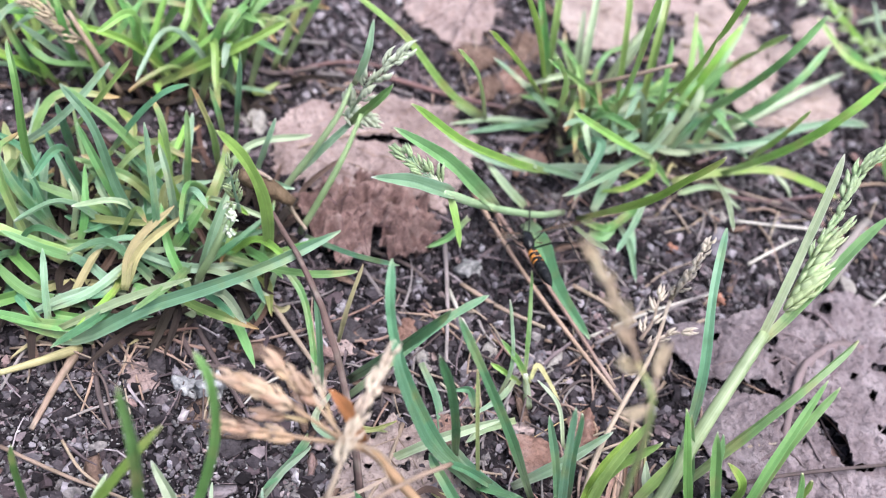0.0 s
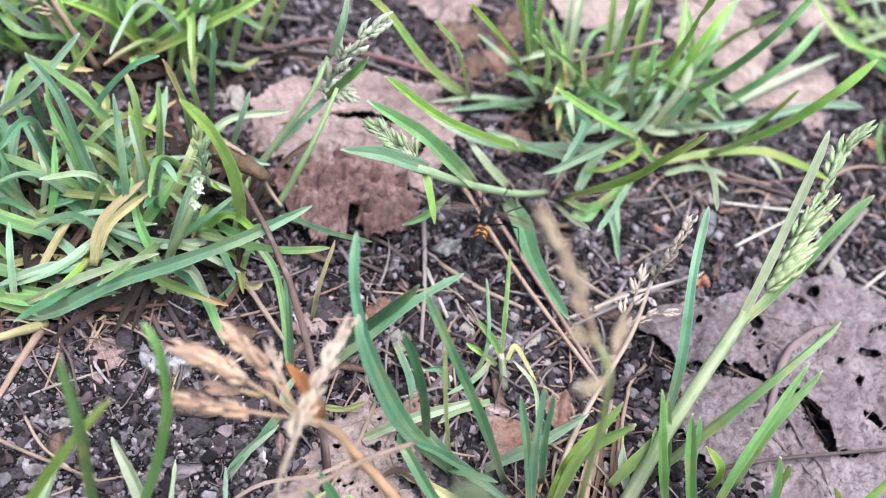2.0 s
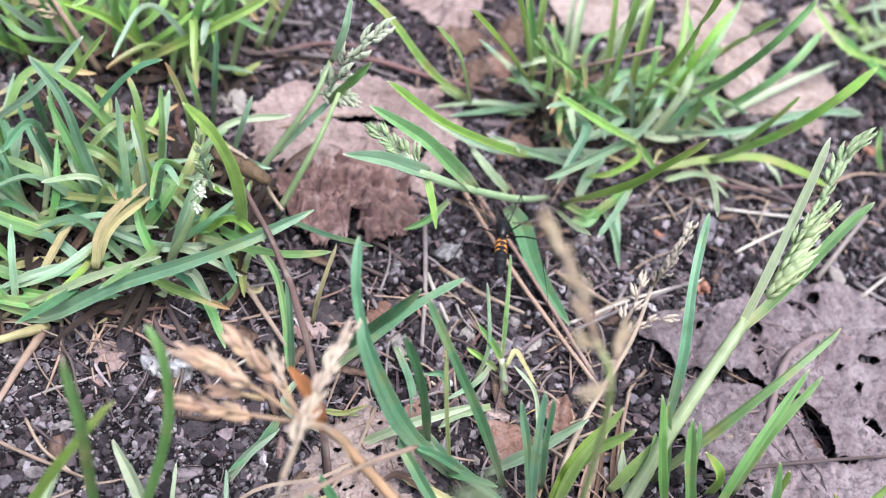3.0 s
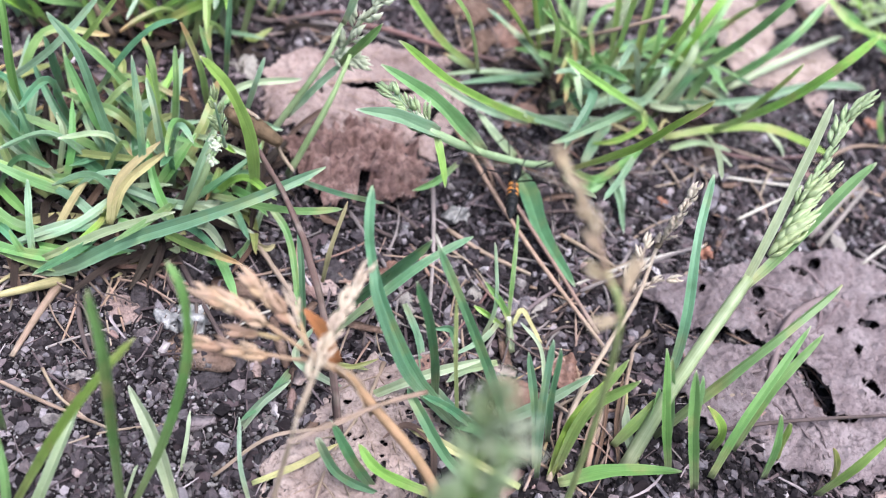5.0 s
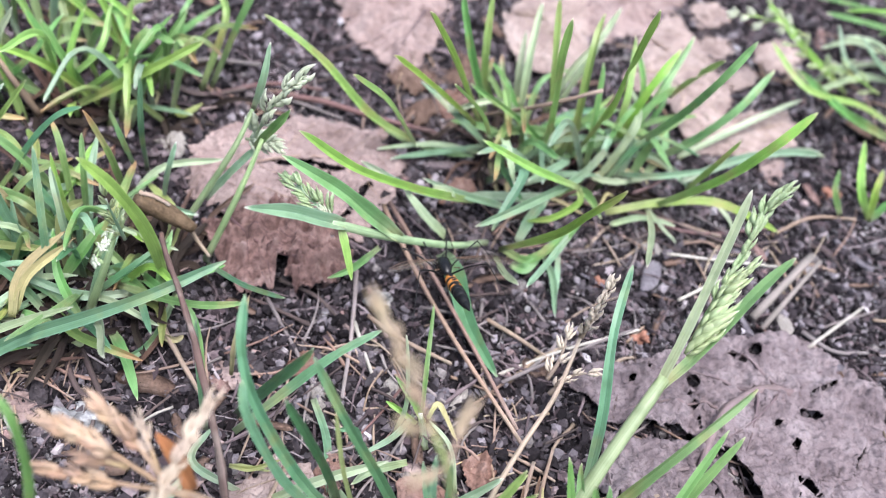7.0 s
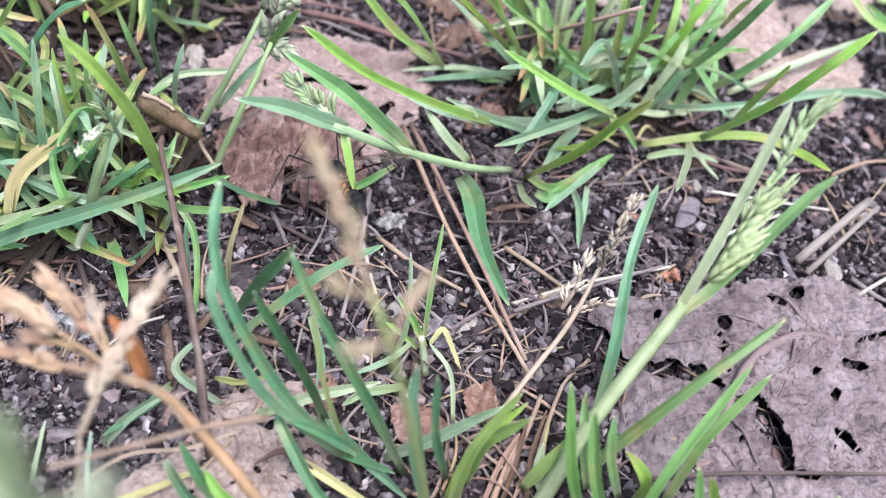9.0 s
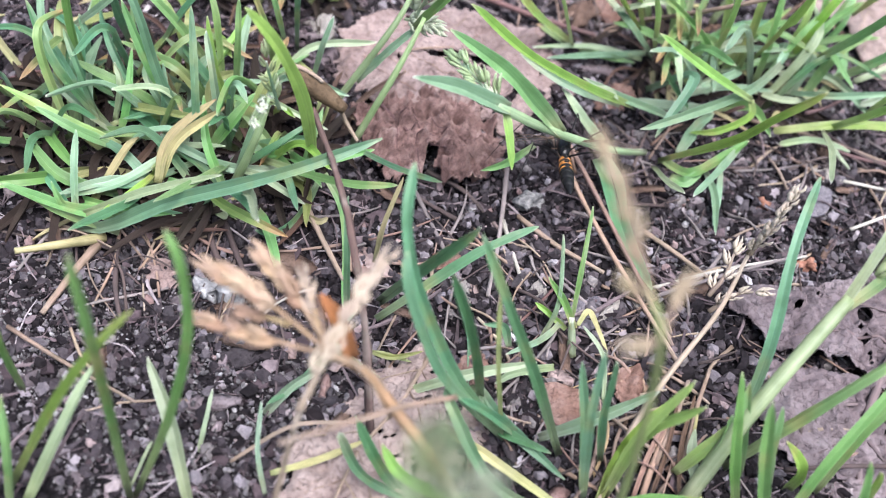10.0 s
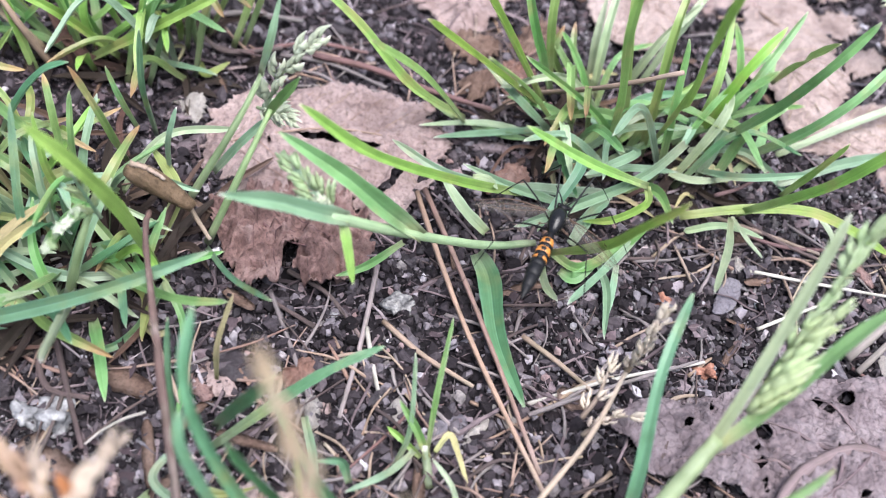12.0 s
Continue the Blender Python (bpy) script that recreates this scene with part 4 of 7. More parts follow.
tuft_backleft = root("grass_tuft", "bright green grass tuft with some dead blades", "grass", "grass tufts", (-29.4, 113.6, 0.0))
blade(tuft_backleft, "lime", 2.27, (-29.0, 111.4, 0.5), (-20.2, 109.6, 8.2), (-14.6, 109.6, 12.6), (-8.5, 112.2, 15.9))
blade(tuft_backleft, "mid", 1.97, (-22.3, 113.8, 0.5), (-19.9, 113.3, 7.8), (-17.4, 116.3, 14.0))
blade(tuft_backleft, "mid", 1.95, (-26.1, 113.8, 0.5), (-28.5, 112.7, 9.1), (-31.6, 114.7, 14.0))
blade(tuft_backleft, "lime", 2.12, (-26.8, 113.1, 0.5), (-27.3, 112.3, 9.1), (-25.5, 115.8, 16.0))
blade(tuft_backleft, "mid", 1.92, (-30.0, 112.5, 0.5), (-34.9, 110.7, 4.6), (-40.3, 106.3, 8.4), (-44.4, 108.5, 10.0))
blade(tuft_backleft, "blue", 2.09, (-36.0, 114.0, 0.5), (-39.6, 109.0, 7.3), (-44.6, 108.3, 13.0))
blade(tuft_backleft, "pale", 1.75, (-35.5, 115.4, 0.5), (-36.8, 111.9, 10.5), (-34.7, 113.9, 16.0))
blade(tuft_backleft, "mid", 1.98, (-25.6, 115.9, 0.5), (-19.3, 114.6, 9.0), (-14.1, 118.3, 15.0))
blade(tuft_backleft, "lime", 2.15, (-32.9, 114.6, 0.5), (-23.9, 113.9, 9.9), (-23.2, 120.4, 14.0))
blade(tuft_backleft, "mid", 2.01, (-22.3, 116.4, 0.5), (-16.3, 116.3, 9.1), (-12.8, 121.3, 14.0))
blade(tuft_backleft, "mid", 1.75, (-31.0, 113.6, 0.5), (-29.9, 112.2, 10.3), (-32.5, 112.9, 17.0))
blade(tuft_backleft, "lime", 1.99, (-28.6, 114.0, 0.5), (-21.6, 113.7, 7.3), (-15.6, 118.0, 12.0))
blade(tuft_backleft, "blue", 1.65, (-22.6, 113.1, 0.5), (-17.5, 112.5, 1.9), (-10.6, 111.1, 3.0))
blade(tuft_backleft, "mid", 1.7, (-37.9, 111.1, 0.5), (-38.6, 108.7, 13.6), (-39.9, 111.1, 19.0))
blade(tuft_backleft, "mid", 1.76, (-40.5, 111.9, 0.5), (-33.1, 111.8, 9.1), (-28.9, 116.5, 14.0))
blade(tuft_backleft, "lime", 1.98, (-24.0, 116.2, 0.5), (-21.0, 115.6, 8.9), (-19.8, 119.7, 16.0))
blade(tuft_backleft, "yel", 1.84, (-14.5, 115.2, 0.5), (-12.4, 112.2, 1.7), (-9.7, 113.8, 3.0))
blade(tuft_backleft, "mid", 1.88, (-43.3, 110.2, 0.5), (-44.5, 107.9, 8.5), (-46.8, 109.0, 14.0))
blade(tuft_backleft, "blue", 1.74, (-44.8, 109.9, 0.5), (-46.3, 109.2, 4.1), (-49.8, 105.1, 8.0))
blade(tuft_backleft, "mid", 2.01, (-50.8, 120.6, 0.5), (-47.7, 120.8, 5.0), (-41.6, 122.1, 10.0))
blade(tuft_backleft, "mid", 2.02, (-19.5, 126.6, 0.5), (-15.2, 128.0, 4.6), (-9.5, 131.8, 8.0))
blade(tuft_backleft, "lime", 1.74, (-41.7, 110.5, 0.5), (-43.9, 109.5, 5.3), (-47.5, 105.5, 9.0))
blade(tuft_backleft, "tan", 1.57, (-38.8, 108.5, 0.5), (-40.5, 105.9, 1.4), (-44.0, 99.6, 3.0))
blade(tuft_backleft, "brown", 2.0, (-23.1, 111.1, 0.5), (-29.5, 110.9, 3.0), (-36.3, 117.6, 5.0))
blade(tuft_backleft, "brown", 1.63, (-29.4, 109.5, 0.5), (-31.5, 113.4, 3.8), (-31.4, 117.3, 5.0))

tuft_rightcentre = root("grass_tuft", "spreading tuft of green meadow grass fanning over soil", "grass", "grass tufts", (39.5, 112.0, 0.0))
blade(tuft_rightcentre, "lime", 2.05, (30.4, 99.6, 4.0), (23.8, 93.4, 11.0), (14.9, 86.4, 20.7), (7.9, 85.4, 26.9))
blade(tuft_rightcentre, "blue", 1.88, (28.8, 99.6, 4.0), (21.1, 98.1, 7.1), (14.6, 99.9, 9.0))
blade(tuft_rightcentre, "lime", 2.11, (21.7, 113.3, 1.0), (14.8, 110.2, 8.1), (7.7, 110.3, 16.7), (-0.1, 111.7, 22.0))
blade(tuft_rightcentre, "lime", 1.79, (22.2, 112.7, 1.0), (17.6, 100.3, 19.4), (13.1, 92.8, 29.7))
blade(tuft_rightcentre, "lime", 1.77, (32.5, 117.5, 1.0), (23.6, 105.4, 18.3), (17.5, 99.8, 27.6))
blade(tuft_rightcentre, "lime", 1.54, (33.7, 115.1, 1.0), (29.3, 100.9, 19.4), (24.6, 91.3, 31.5))
blade(tuft_rightcentre, "pale", 1.52, (31.8, 111.6, 2.0), (24.9, 112.2, 2.0), (16.4, 109.8, 2.0))
blade(tuft_rightcentre, "blue", 1.72, (32.7, 113.0, 2.0), (27.5, 111.1, 2.0), (18.6, 108.1, 2.0))
blade(tuft_rightcentre, "lime", 1.88, (44.9, 100.8, 8.0), (37.0, 95.8, 15.4), (29.4, 93.8, 21.2))
blade(tuft_rightcentre, "blue", 2.14, (49.2, 108.9, 8.0), (44.1, 101.3, 8.9), (36.2, 93.9, 10.0), (30.2, 89.1, 10.5))
blade(tuft_rightcentre, "lime", 1.63, (44.8, 100.8, 8.0), (45.1, 99.2, 6.6), (41.8, 98.0, 4.2), (38.4, 98.0, 3.0))
blade(tuft_rightcentre, "blue", 2.94, (41.6, 102.8, 3.0), (35.7, 101.8, 3.0), (29.0, 101.5, 3.0))
blade(tuft_rightcentre, "pale", 1.39, (24.6, 97.4, 8.0), (26.5, 97.4, 8.0), (27.7, 96.2, 8.0))
blade(tuft_rightcentre, "lime", 2.01, (40.7, 112.0, 1.0), (39.6, 106.4, 15.2), (37.9, 101.9, 27.6), (37.9, 102.2, 34.5))
blade(tuft_rightcentre, "lime", 1.77, (42.9, 116.1, 1.0), (40.0, 114.6, 16.5), (38.9, 118.8, 26.0))
blade(tuft_rightcentre, "lime", 2.02, (46.1, 113.7, 2.0), (46.4, 104.5, 19.0), (45.3, 97.5, 33.2), (45.8, 96.0, 41.5))
blade(tuft_rightcentre, "lime", 2.23, (50.8, 115.8, 2.0), (52.4, 115.2, 7.0), (54.8, 116.3, 14.9), (58.3, 120.2, 19.0))
blade(tuft_rightcentre, "mid", 1.98, (47.6, 110.9, 2.0), (46.6, 110.7, 11.3), (46.5, 114.8, 19.0))
blade(tuft_rightcentre, "lime", 1.99, (45.0, 111.7, 2.0), (45.0, 112.8, 9.1), (45.2, 116.7, 18.8), (46.5, 122.1, 22.0))
blade(tuft_rightcentre, "lime", 2.01, (60.8, 124.1, 7.0), (60.9, 116.7, 17.4), (62.6, 113.9, 22.7))
blade(tuft_rightcentre, "mid", 2.0, (53.8, 116.1, 1.0), (57.3, 109.4, 14.9), (59.7, 106.3, 24.7), (63.2, 108.2, 30.6))
blade(tuft_rightcentre, "mid", 2.13, (58.8, 115.7, 1.0), (62.8, 113.2, 8.3), (67.1, 113.2, 15.3), (71.8, 118.0, 19.2))
blade(tuft_rightcentre, "pale", 1.92, (63.2, 117.1, 1.0), (73.9, 123.8, 3.4), (84.5, 130.6, 4.7))
blade(tuft_rightcentre, "lime", 2.2, (57.5, 104.4, 2.0), (62.3, 98.6, 14.3), (66.2, 96.9, 23.2), (70.6, 99.5, 27.5))
blade(tuft_rightcentre, "lime", 1.41, (61.4, 105.1, 6.0), (61.8, 101.1, 14.7), (63.5, 100.5, 20.4))
blade(tuft_rightcentre, "lime", 1.75, (35.0, 93.7, 1.0), (39.1, 85.0, 14.8), (41.4, 81.4, 23.3), (44.4, 80.5, 28.6))
blade(tuft_rightcentre, "mid", 2.1, (35.4, 94.1, 1.0), (38.7, 91.5, 2.2), (43.0, 94.5, 3.5), (46.0, 97.7, 4.0))
blade(tuft_rightcentre, "lime", 2.19, (50.3, 102.5, 2.0), (57.8, 104.2, 3.5), (65.3, 104.5, 4.8), (70.5, 101.7, 5.6), (74.0, 98.8, 6.0))
blade(tuft_rightcentre, "pale", 1.41, (67.6, 106.9, 2.0), (69.3, 104.9, 1.3), (69.8, 102.9, 1.0))
blade(tuft_rightcentre, "blue", 1.54, (45.0, 97.0, 3.0), (40.4, 87.4, 7.2), (37.0, 81.1, 9.4))
blade(tuft_rightcentre, "pale", 1.54, (55.6, 100.9, 5.0), (53.5, 91.4, 10.6), (50.5, 81.3, 15.6))
blade(tuft_rightcentre, "pale", 0.99, (56.1, 102.1, 4.0), (58.8, 100.5, 1.9), (60.8, 99.2, 1.0))
blade(tuft_rightcentre, "pale", 1.52, (34.3, 92.7, 1.0), (34.6, 84.9, 6.9), (35.8, 80.9, 9.9))
blade(tuft_rightcentre, "blue", 1.41, (43.2, 94.0, 1.0), (43.0, 90.1, 0.7), (42.3, 85.2, 0.5))
blade(tuft_rightcentre, "blue", 2.23, (62.4, 109.9, 3.0), (71.9, 116.4, 2.5), (80.3, 119.9, 2.2), (86.9, 120.8, 2.0))
blade(tuft_rightcentre, "blue", 1.82, (50.7, 111.9, 4.0), (57.6, 114.8, 2.9), (61.2, 112.8, 2.4), (64.0, 109.3, 2.0))
blade(tuft_rightcentre, "lime", 1.86, (32.1, 118.1, 1.0), (25.8, 107.4, 21.1), (21.2, 103.5, 31.9))
blade(tuft_rightcentre, "mid", 1.9, (32.6, 120.8, 1.0), (28.4, 117.6, 15.3), (25.8, 120.0, 24.0))
blade(tuft_rightcentre, "lime", 1.92, (32.2, 122.1, 1.0), (30.6, 120.4, 13.5), (30.3, 123.9, 22.0))
blade(tuft_rightcentre, "burnt", 2.02, (34.6, 123.1, 0.5), (31.7, 123.0, 6.1), (32.5, 125.7, 9.0))
blade(tuft_rightcentre, "burnt", 1.82, (36.9, 122.2, 0.5), (33.6, 122.6, 5.5), (30.9, 124.6, 8.0))
blade(tuft_rightcentre, "burnt", 1.62, (38.7, 122.5, 0.5), (34.7, 123.1, 6.4), (33.9, 126.7, 9.0))
blade(tuft_rightcentre, "pale", 2.02, (38.3, 123.8, 0.5), (38.5, 128.2, 8.6), (39.7, 135.9, 13.0))
blade(tuft_rightcentre, "pale", 1.92, (42.1, 124.5, 0.5), (45.7, 128.0, 7.6), (50.3, 132.7, 11.0))
blade(tuft_rightcentre, "pale", 1.92, (44.6, 126.4, 0.5), (48.6, 131.0, 8.1), (52.9, 138.7, 12.0))
blade(tuft_rightcentre, "pale", 1.82, (37.4, 125.0, 0.5), (37.3, 128.2, 6.1), (37.8, 133.3, 9.0))
blade(tuft_rightcentre, "lime", 1.92, (50.7, 115.2, 2.0), (52.1, 116.9, 10.1), (52.6, 124.6, 17.0))
blade(tuft_rightcentre, "mid", 1.82, (55.6, 118.6, 2.0), (55.5, 122.1, 9.6), (54.1, 127.3, 13.0))
blade(tuft_rightcentre, "mid", 1.92, (53.6, 117.0, 2.0), (57.0, 119.6, 9.7), (62.3, 128.0, 16.0))
blade(tuft_rightcentre, "mid", 1.62, (56.8, 120.2, 2.0), (59.0, 121.7, 7.0), (60.6, 126.7, 10.0))
blade(tuft_rightcentre, "lime", 1.82, (39.0, 110.4, 1.0), (43.6, 113.8, 4.5), (51.4, 121.8, 8.0))
blade(tuft_rightcentre, "mid", 1.72, (39.5, 108.3, 2.0), (47.1, 112.6, 4.4), (55.9, 116.4, 6.0))
blade(tuft_rightcentre, "blue", 2.0, (38.3, 105.4, 3.0), (42.4, 106.8, 4.0), (49.1, 106.9, 5.0))
blade(tuft_rightcentre, "blue", 2.02, (35.8, 118.5, 3.0), (38.9, 115.7, 2.5), (41.1, 115.1, 2.3), (46.2, 115.7, 2.0))
blade(tuft_rightcentre, "mid", 1.92, (35.8, 113.0, 4.0), (31.4, 114.6, 4.6), (26.9, 114.7, 5.0))
blade(tuft_rightcentre, "tan", 1.92, (56.4, 109.9, 2.0), (53.1, 111.8, 2.0), (48.9, 109.9, 2.0))
blade(tuft_rightcentre, "pale", 1.62, (47.5, 109.7, 2.0), (51.6, 108.3, 2.6), (56.5, 109.2, 3.0))
blade(tuft_rightcentre, "tan", 1.62, (51.7, 110.6, 3.0), (55.9, 114.4, 2.4), (60.5, 113.1, 2.0))
blade(tuft_rightcentre, "pale", 1.59, (51.0, 100.3, 2.0), (55.5, 102.1, 2.0), (60.6, 101.4, 2.0))
blade(tuft_rightcentre, "tan", 1.31, (33.9, 115.8, 1.0), (33.7, 109.5, 1.0), (34.9, 103.8, 1.0))
blade(tuft_rightcentre, "tan", 1.31, (35.6, 114.9, 1.0), (35.9, 108.7, 1.0), (36.1, 103.4, 1.0))
blade(tuft_rightcentre, "brown", 1.22, (32.9, 113.7, 1.0), (32.0, 108.4, 0.6), (32.4, 105.0, 0.5))
blade(tuft_rightcentre, "tan", 1.22, (37.4, 113.9, 1.0), (36.7, 107.6, 1.0), (37.9, 104.3, 1.0))
blade(tuft_rightcentre, "brown", 1.41, (34.7, 114.7, 1.0), (31.2, 109.5, 0.6), (28.6, 106.8, 0.5))
blade(tuft_rightcentre, "burnt", 1.62, (21.5, 112.9, 1.0), (18.8, 113.7, 1.7), (16.5, 114.8, 2.0))
blade(tuft_rightcentre, "mid", 1.72, (22.0, 112.7, 1.0), (26.7, 111.1, 1.7), (30.9, 110.7, 2.0))
blade(tuft_rightcentre, "blue", 1.92, (36.1, 99.9, 3.0), (33.2, 99.5, 4.2), (28.9, 99.0, 5.7), (23.2, 100.0, 7.0))
blade(tuft_rightcentre, "deep", 4.2, (26.8, 90.3, 3.0), (28.7, 87.2, 2.7), (30.7, 80.0, 2.1), (34.6, 72.5, 1.7))
blade(tuft_rightcentre, "pale", 2.37, (27.3, 95.2, 1.0), (24.2, 95.8, 3.8), (20.8, 98.5, 6.0))
blade(tuft_rightcentre, "blue", 1.59, (41.2, 93.5, 1.0), (42.4, 89.6, 1.0), (42.5, 83.3, 1.0))
blade(tuft_rightcentre, "mid", 2.33, (36.6, 91.5, 1.0), (38.6, 90.5, 1.8), (41.4, 94.1, 3.0))
blade(tuft_rightcentre, "blue", 2.52, (37.5, 95.8, 1.0), (39.2, 99.1, 3.1), (41.3, 101.4, 4.0))
blade(tuft_rightcentre, "pale", 2.02, (81.0, 120.8, 1.0), (84.7, 121.2, 1.7), (87.3, 120.5, 2.0))

tuft_farright = root("grass_tuft", "small pale green grass tuft in the distance", "grass", "grass tufts", (103.0, 139.4, 0.0))
blade(tuft_farright, "mid", 2.53, (101.1, 128.3, 0.5), (90.5, 128.0, 5.4), (82.2, 133.0, 9.0))
blade(tuft_farright, "pale", 2.07, (107.5, 142.9, 0.5), (97.8, 140.5, 3.5), (84.9, 130.6, 6.0))
blade(tuft_farright, "lime", 2.3, (95.7, 139.1, 0.5), (84.4, 138.6, 9.1), (77.3, 143.0, 14.0))
blade(tuft_farright, "mid", 2.53, (108.3, 138.4, 0.5), (103.2, 141.2, 7.6), (100.8, 147.8, 12.0))
blade(tuft_farright, "pale", 2.3, (108.0, 144.6, 0.5), (101.8, 146.9, 5.4), (93.7, 145.1, 8.0))
blade(tuft_farright, "lime", 2.3, (92.1, 108.8, 0.5), (89.9, 111.8, 4.5), (90.7, 118.5, 8.0))
blade(tuft_farright, "lime", 2.07, (92.1, 108.8, 0.5), (91.2, 109.8, 5.5), (92.1, 112.4, 8.0))
blade(tuft_farright, "mid", 1.84, (92.4, 108.9, 0.5), (94.0, 109.6, 3.6), (96.1, 109.9, 5.0))
blade(tuft_farright, "mid", 1.95, (112.3, 158.9, 0.5), (101.4, 153.5, 5.5), (91.2, 149.8, 9.0))
blade(tuft_farright, "lime", 1.84, (103.0, 131.5, 0.5), (94.7, 131.2, 4.6), (82.9, 128.0, 9.1), (77.4, 134.9, 12.0))
blade(tuft_farright, "mid", 1.84, (100.7, 129.0, 0.5), (90.4, 127.9, 5.6), (82.8, 131.7, 9.0))
blade(tuft_farright, "pale", 1.72, (107.8, 149.4, 0.5), (98.4, 145.0, 2.5), (88.4, 137.3, 4.0))
blade(tuft_farright, "pale", 1.61, (105.8, 152.4, 0.5), (98.4, 150.5, 3.4), (90.9, 145.2, 5.0))
blade(tuft_farright, "blue", 1.72, (107.5, 142.9, 0.5), (100.1, 141.4, 5.7), (96.1, 144.3, 9.0))
blade(tuft_farright, "blue", 1.61, (101.1, 143.3, 0.5), (94.5, 142.7, 5.0), (93.4, 148.3, 8.0))
blade(tuft_farright, "mid", 1.61, (111.5, 164.1, 0.5), (101.4, 159.8, 4.6), (90.0, 156.0, 8.0))
blade(tuft_farright, "lime", 1.72, (114.6, 166.6, 0.5), (106.7, 163.8, 5.2), (97.0, 159.8, 9.0))
blade(tuft_farright, "pale", 1.61, (89.5, 139.4, 0.5), (91.9, 141.0, 2.9), (96.7, 143.2, 5.0))
blade(tuft_farright, "mid", 1.72, (87.8, 108.5, 0.5), (85.6, 110.3, 4.1), (86.4, 113.5, 6.0))

tuft_frontcentre = root("grass_tuft", "sparse upright green grass shoots beside dry seed heads", "grass", "grass tufts", (17.0, 51.2, 0.0))
blade(tuft_frontcentre, "deep", 1.87, (20.6, 50.8, 0.5), (13.9, 51.0, 9.7), (8.7, 53.2, 20.0), (6.6, 55.9, 25.8), (6.2, 60.3, 29.2))
blade(tuft_frontcentre, "deep", 1.67, (19.9, 50.6, 0.5), (13.1, 49.3, 11.5), (10.2, 49.6, 17.6), (7.7, 51.1, 23.8), (7.1, 53.1, 26.0))
blade(tuft_frontcentre, "deep", 1.71, (16.9, 54.7, 0.5), (15.4, 53.1, 10.4), (13.3, 51.3, 20.7), (11.3, 51.1, 26.7))
blade(tuft_frontcentre, "deep", 1.81, (25.8, 50.0, 0.5), (21.4, 51.5, 11.2), (16.9, 53.0, 20.6), (13.2, 56.1, 26.4))
blade(tuft_frontcentre, "blue", 0.99, (22.3, 63.2, 0.5), (23.4, 65.9, 4.7), (22.6, 72.1, 9.0))
blade(tuft_frontcentre, "deep", 1.50, (30.1, 50.3, 0.5), (28.1, 50.0, 9.9), (27.4, 51.3, 18.0))
blade(tuft_frontcentre, "yel", 0.86, (19.6, 51.3, 0.5), (17.2, 51.2, 13.6), (15.8, 53.0, 22.0))
blade(tuft_frontcentre, "blue", 2.19, (23.5, 51.2, 1.0), (28.6, 53.0, 3.9), (34.7, 56.5, 6.0))
blade(tuft_frontcentre, "pale", 1.99, (9.0, 53.4, 1.0), (14.9, 55.5, 3.4), (21.9, 57.7, 5.0))
blade(tuft_frontcentre, "deep", 1.71, (21.1, 51.2, 1.0), (17.5, 49.9, 6.5), (14.2, 49.0, 10.0))
blade(tuft_frontcentre, "deep", 2.09, (4.1, 63.9, 1.0), (9.2, 59.4, 16.4), (12.9, 58.7, 23.9))
blade(tuft_frontcentre, "deep", 1.86, (4.1, 61.6, 1.0), (11.6, 66.3, 7.1), (15.3, 68.6, 9.3), (19.6, 71.2, 10.6))
blade(tuft_frontcentre, "deep", 1.51, (18.8, 59.6, 4.0), (17.8, 60.7, 5.9), (15.6, 59.8, 7.0))
blade(tuft_frontcentre, "deep", 2.19, (15.9, 55.8, 1.0), (18.4, 51.4, 1.5), (24.8, 49.2, 2.0))
blade(tuft_frontcentre, "deep", 2.03, (23.6, 43.7, 0.5), (18.6, 44.2, 4.2), (14.2, 48.3, 8.2), (12.8, 50.4, 9.0))
blade(tuft_frontcentre, "deep", 1.97, (10.6, 42.4, 0.5), (7.7, 42.9, 5.9), (5.0, 45.0, 10.0))
blade(tuft_frontcentre, "lime", 1.95, (16.7, 42.5, 0.5), (10.6, 41.2, 7.4), (8.0, 42.7, 10.0))
blade(tuft_frontcentre, "deep", 1.51, (28.7, 45.6, 0.5), (26.2, 46.6, 13.6), (25.5, 49.5, 22.0))
blade(tuft_frontcentre, "lime", 1.95, (30.7, 46.5, 0.5), (31.7, 48.8, 9.5), (35.3, 52.3, 16.0))
blade(tuft_frontcentre, "deep", 1.73, (-0.1, 56.2, 0.5), (-1.6, 52.6, 1.2), (-4.6, 48.3, 2.0))
blade(tuft_frontcentre, "blue", 1.72, (-4.8, 48.0, 0.5), (-2.7, 50.9, 2.1), (0.2, 53.5, 3.0))
blade(tuft_frontcentre, "blue", 1.59, (6.0, 54.5, 0.5), (0.5, 56.4, 3.0), (2.1, 60.4, 4.0))
blade(tuft_frontcentre, "pale", 0.87, (30.0, 56.7, 1.0), (28.9, 60.3, 4.4), (26.2, 62.7, 6.0))
blade(tuft_frontcentre, "brown", 1.48, (17.0, 44.5, 0.5), (16.5, 47.9, 1.7), (13.7, 49.4, 2.5), (11.0, 47.4, 3.0))
blade(tuft_frontcentre, "tan", 1.21, (-2.4, 41.6, 1.0), (2.0, 43.5, 2.2), (6.2, 46.2, 3.0))
blade(tuft_frontcentre, "yel", 1.01, (4.4, 56.8, 2.0), (6.9, 56.7, 2.0), (9.9, 58.1, 2.0))
blade(tuft_frontcentre, "straw", 0.70, (-6.6, 42.1, 0.8), (-1.3, 45.9, 3.4), (5.0, 46.9, 5.2), (9.4, 49.3, 6.0))
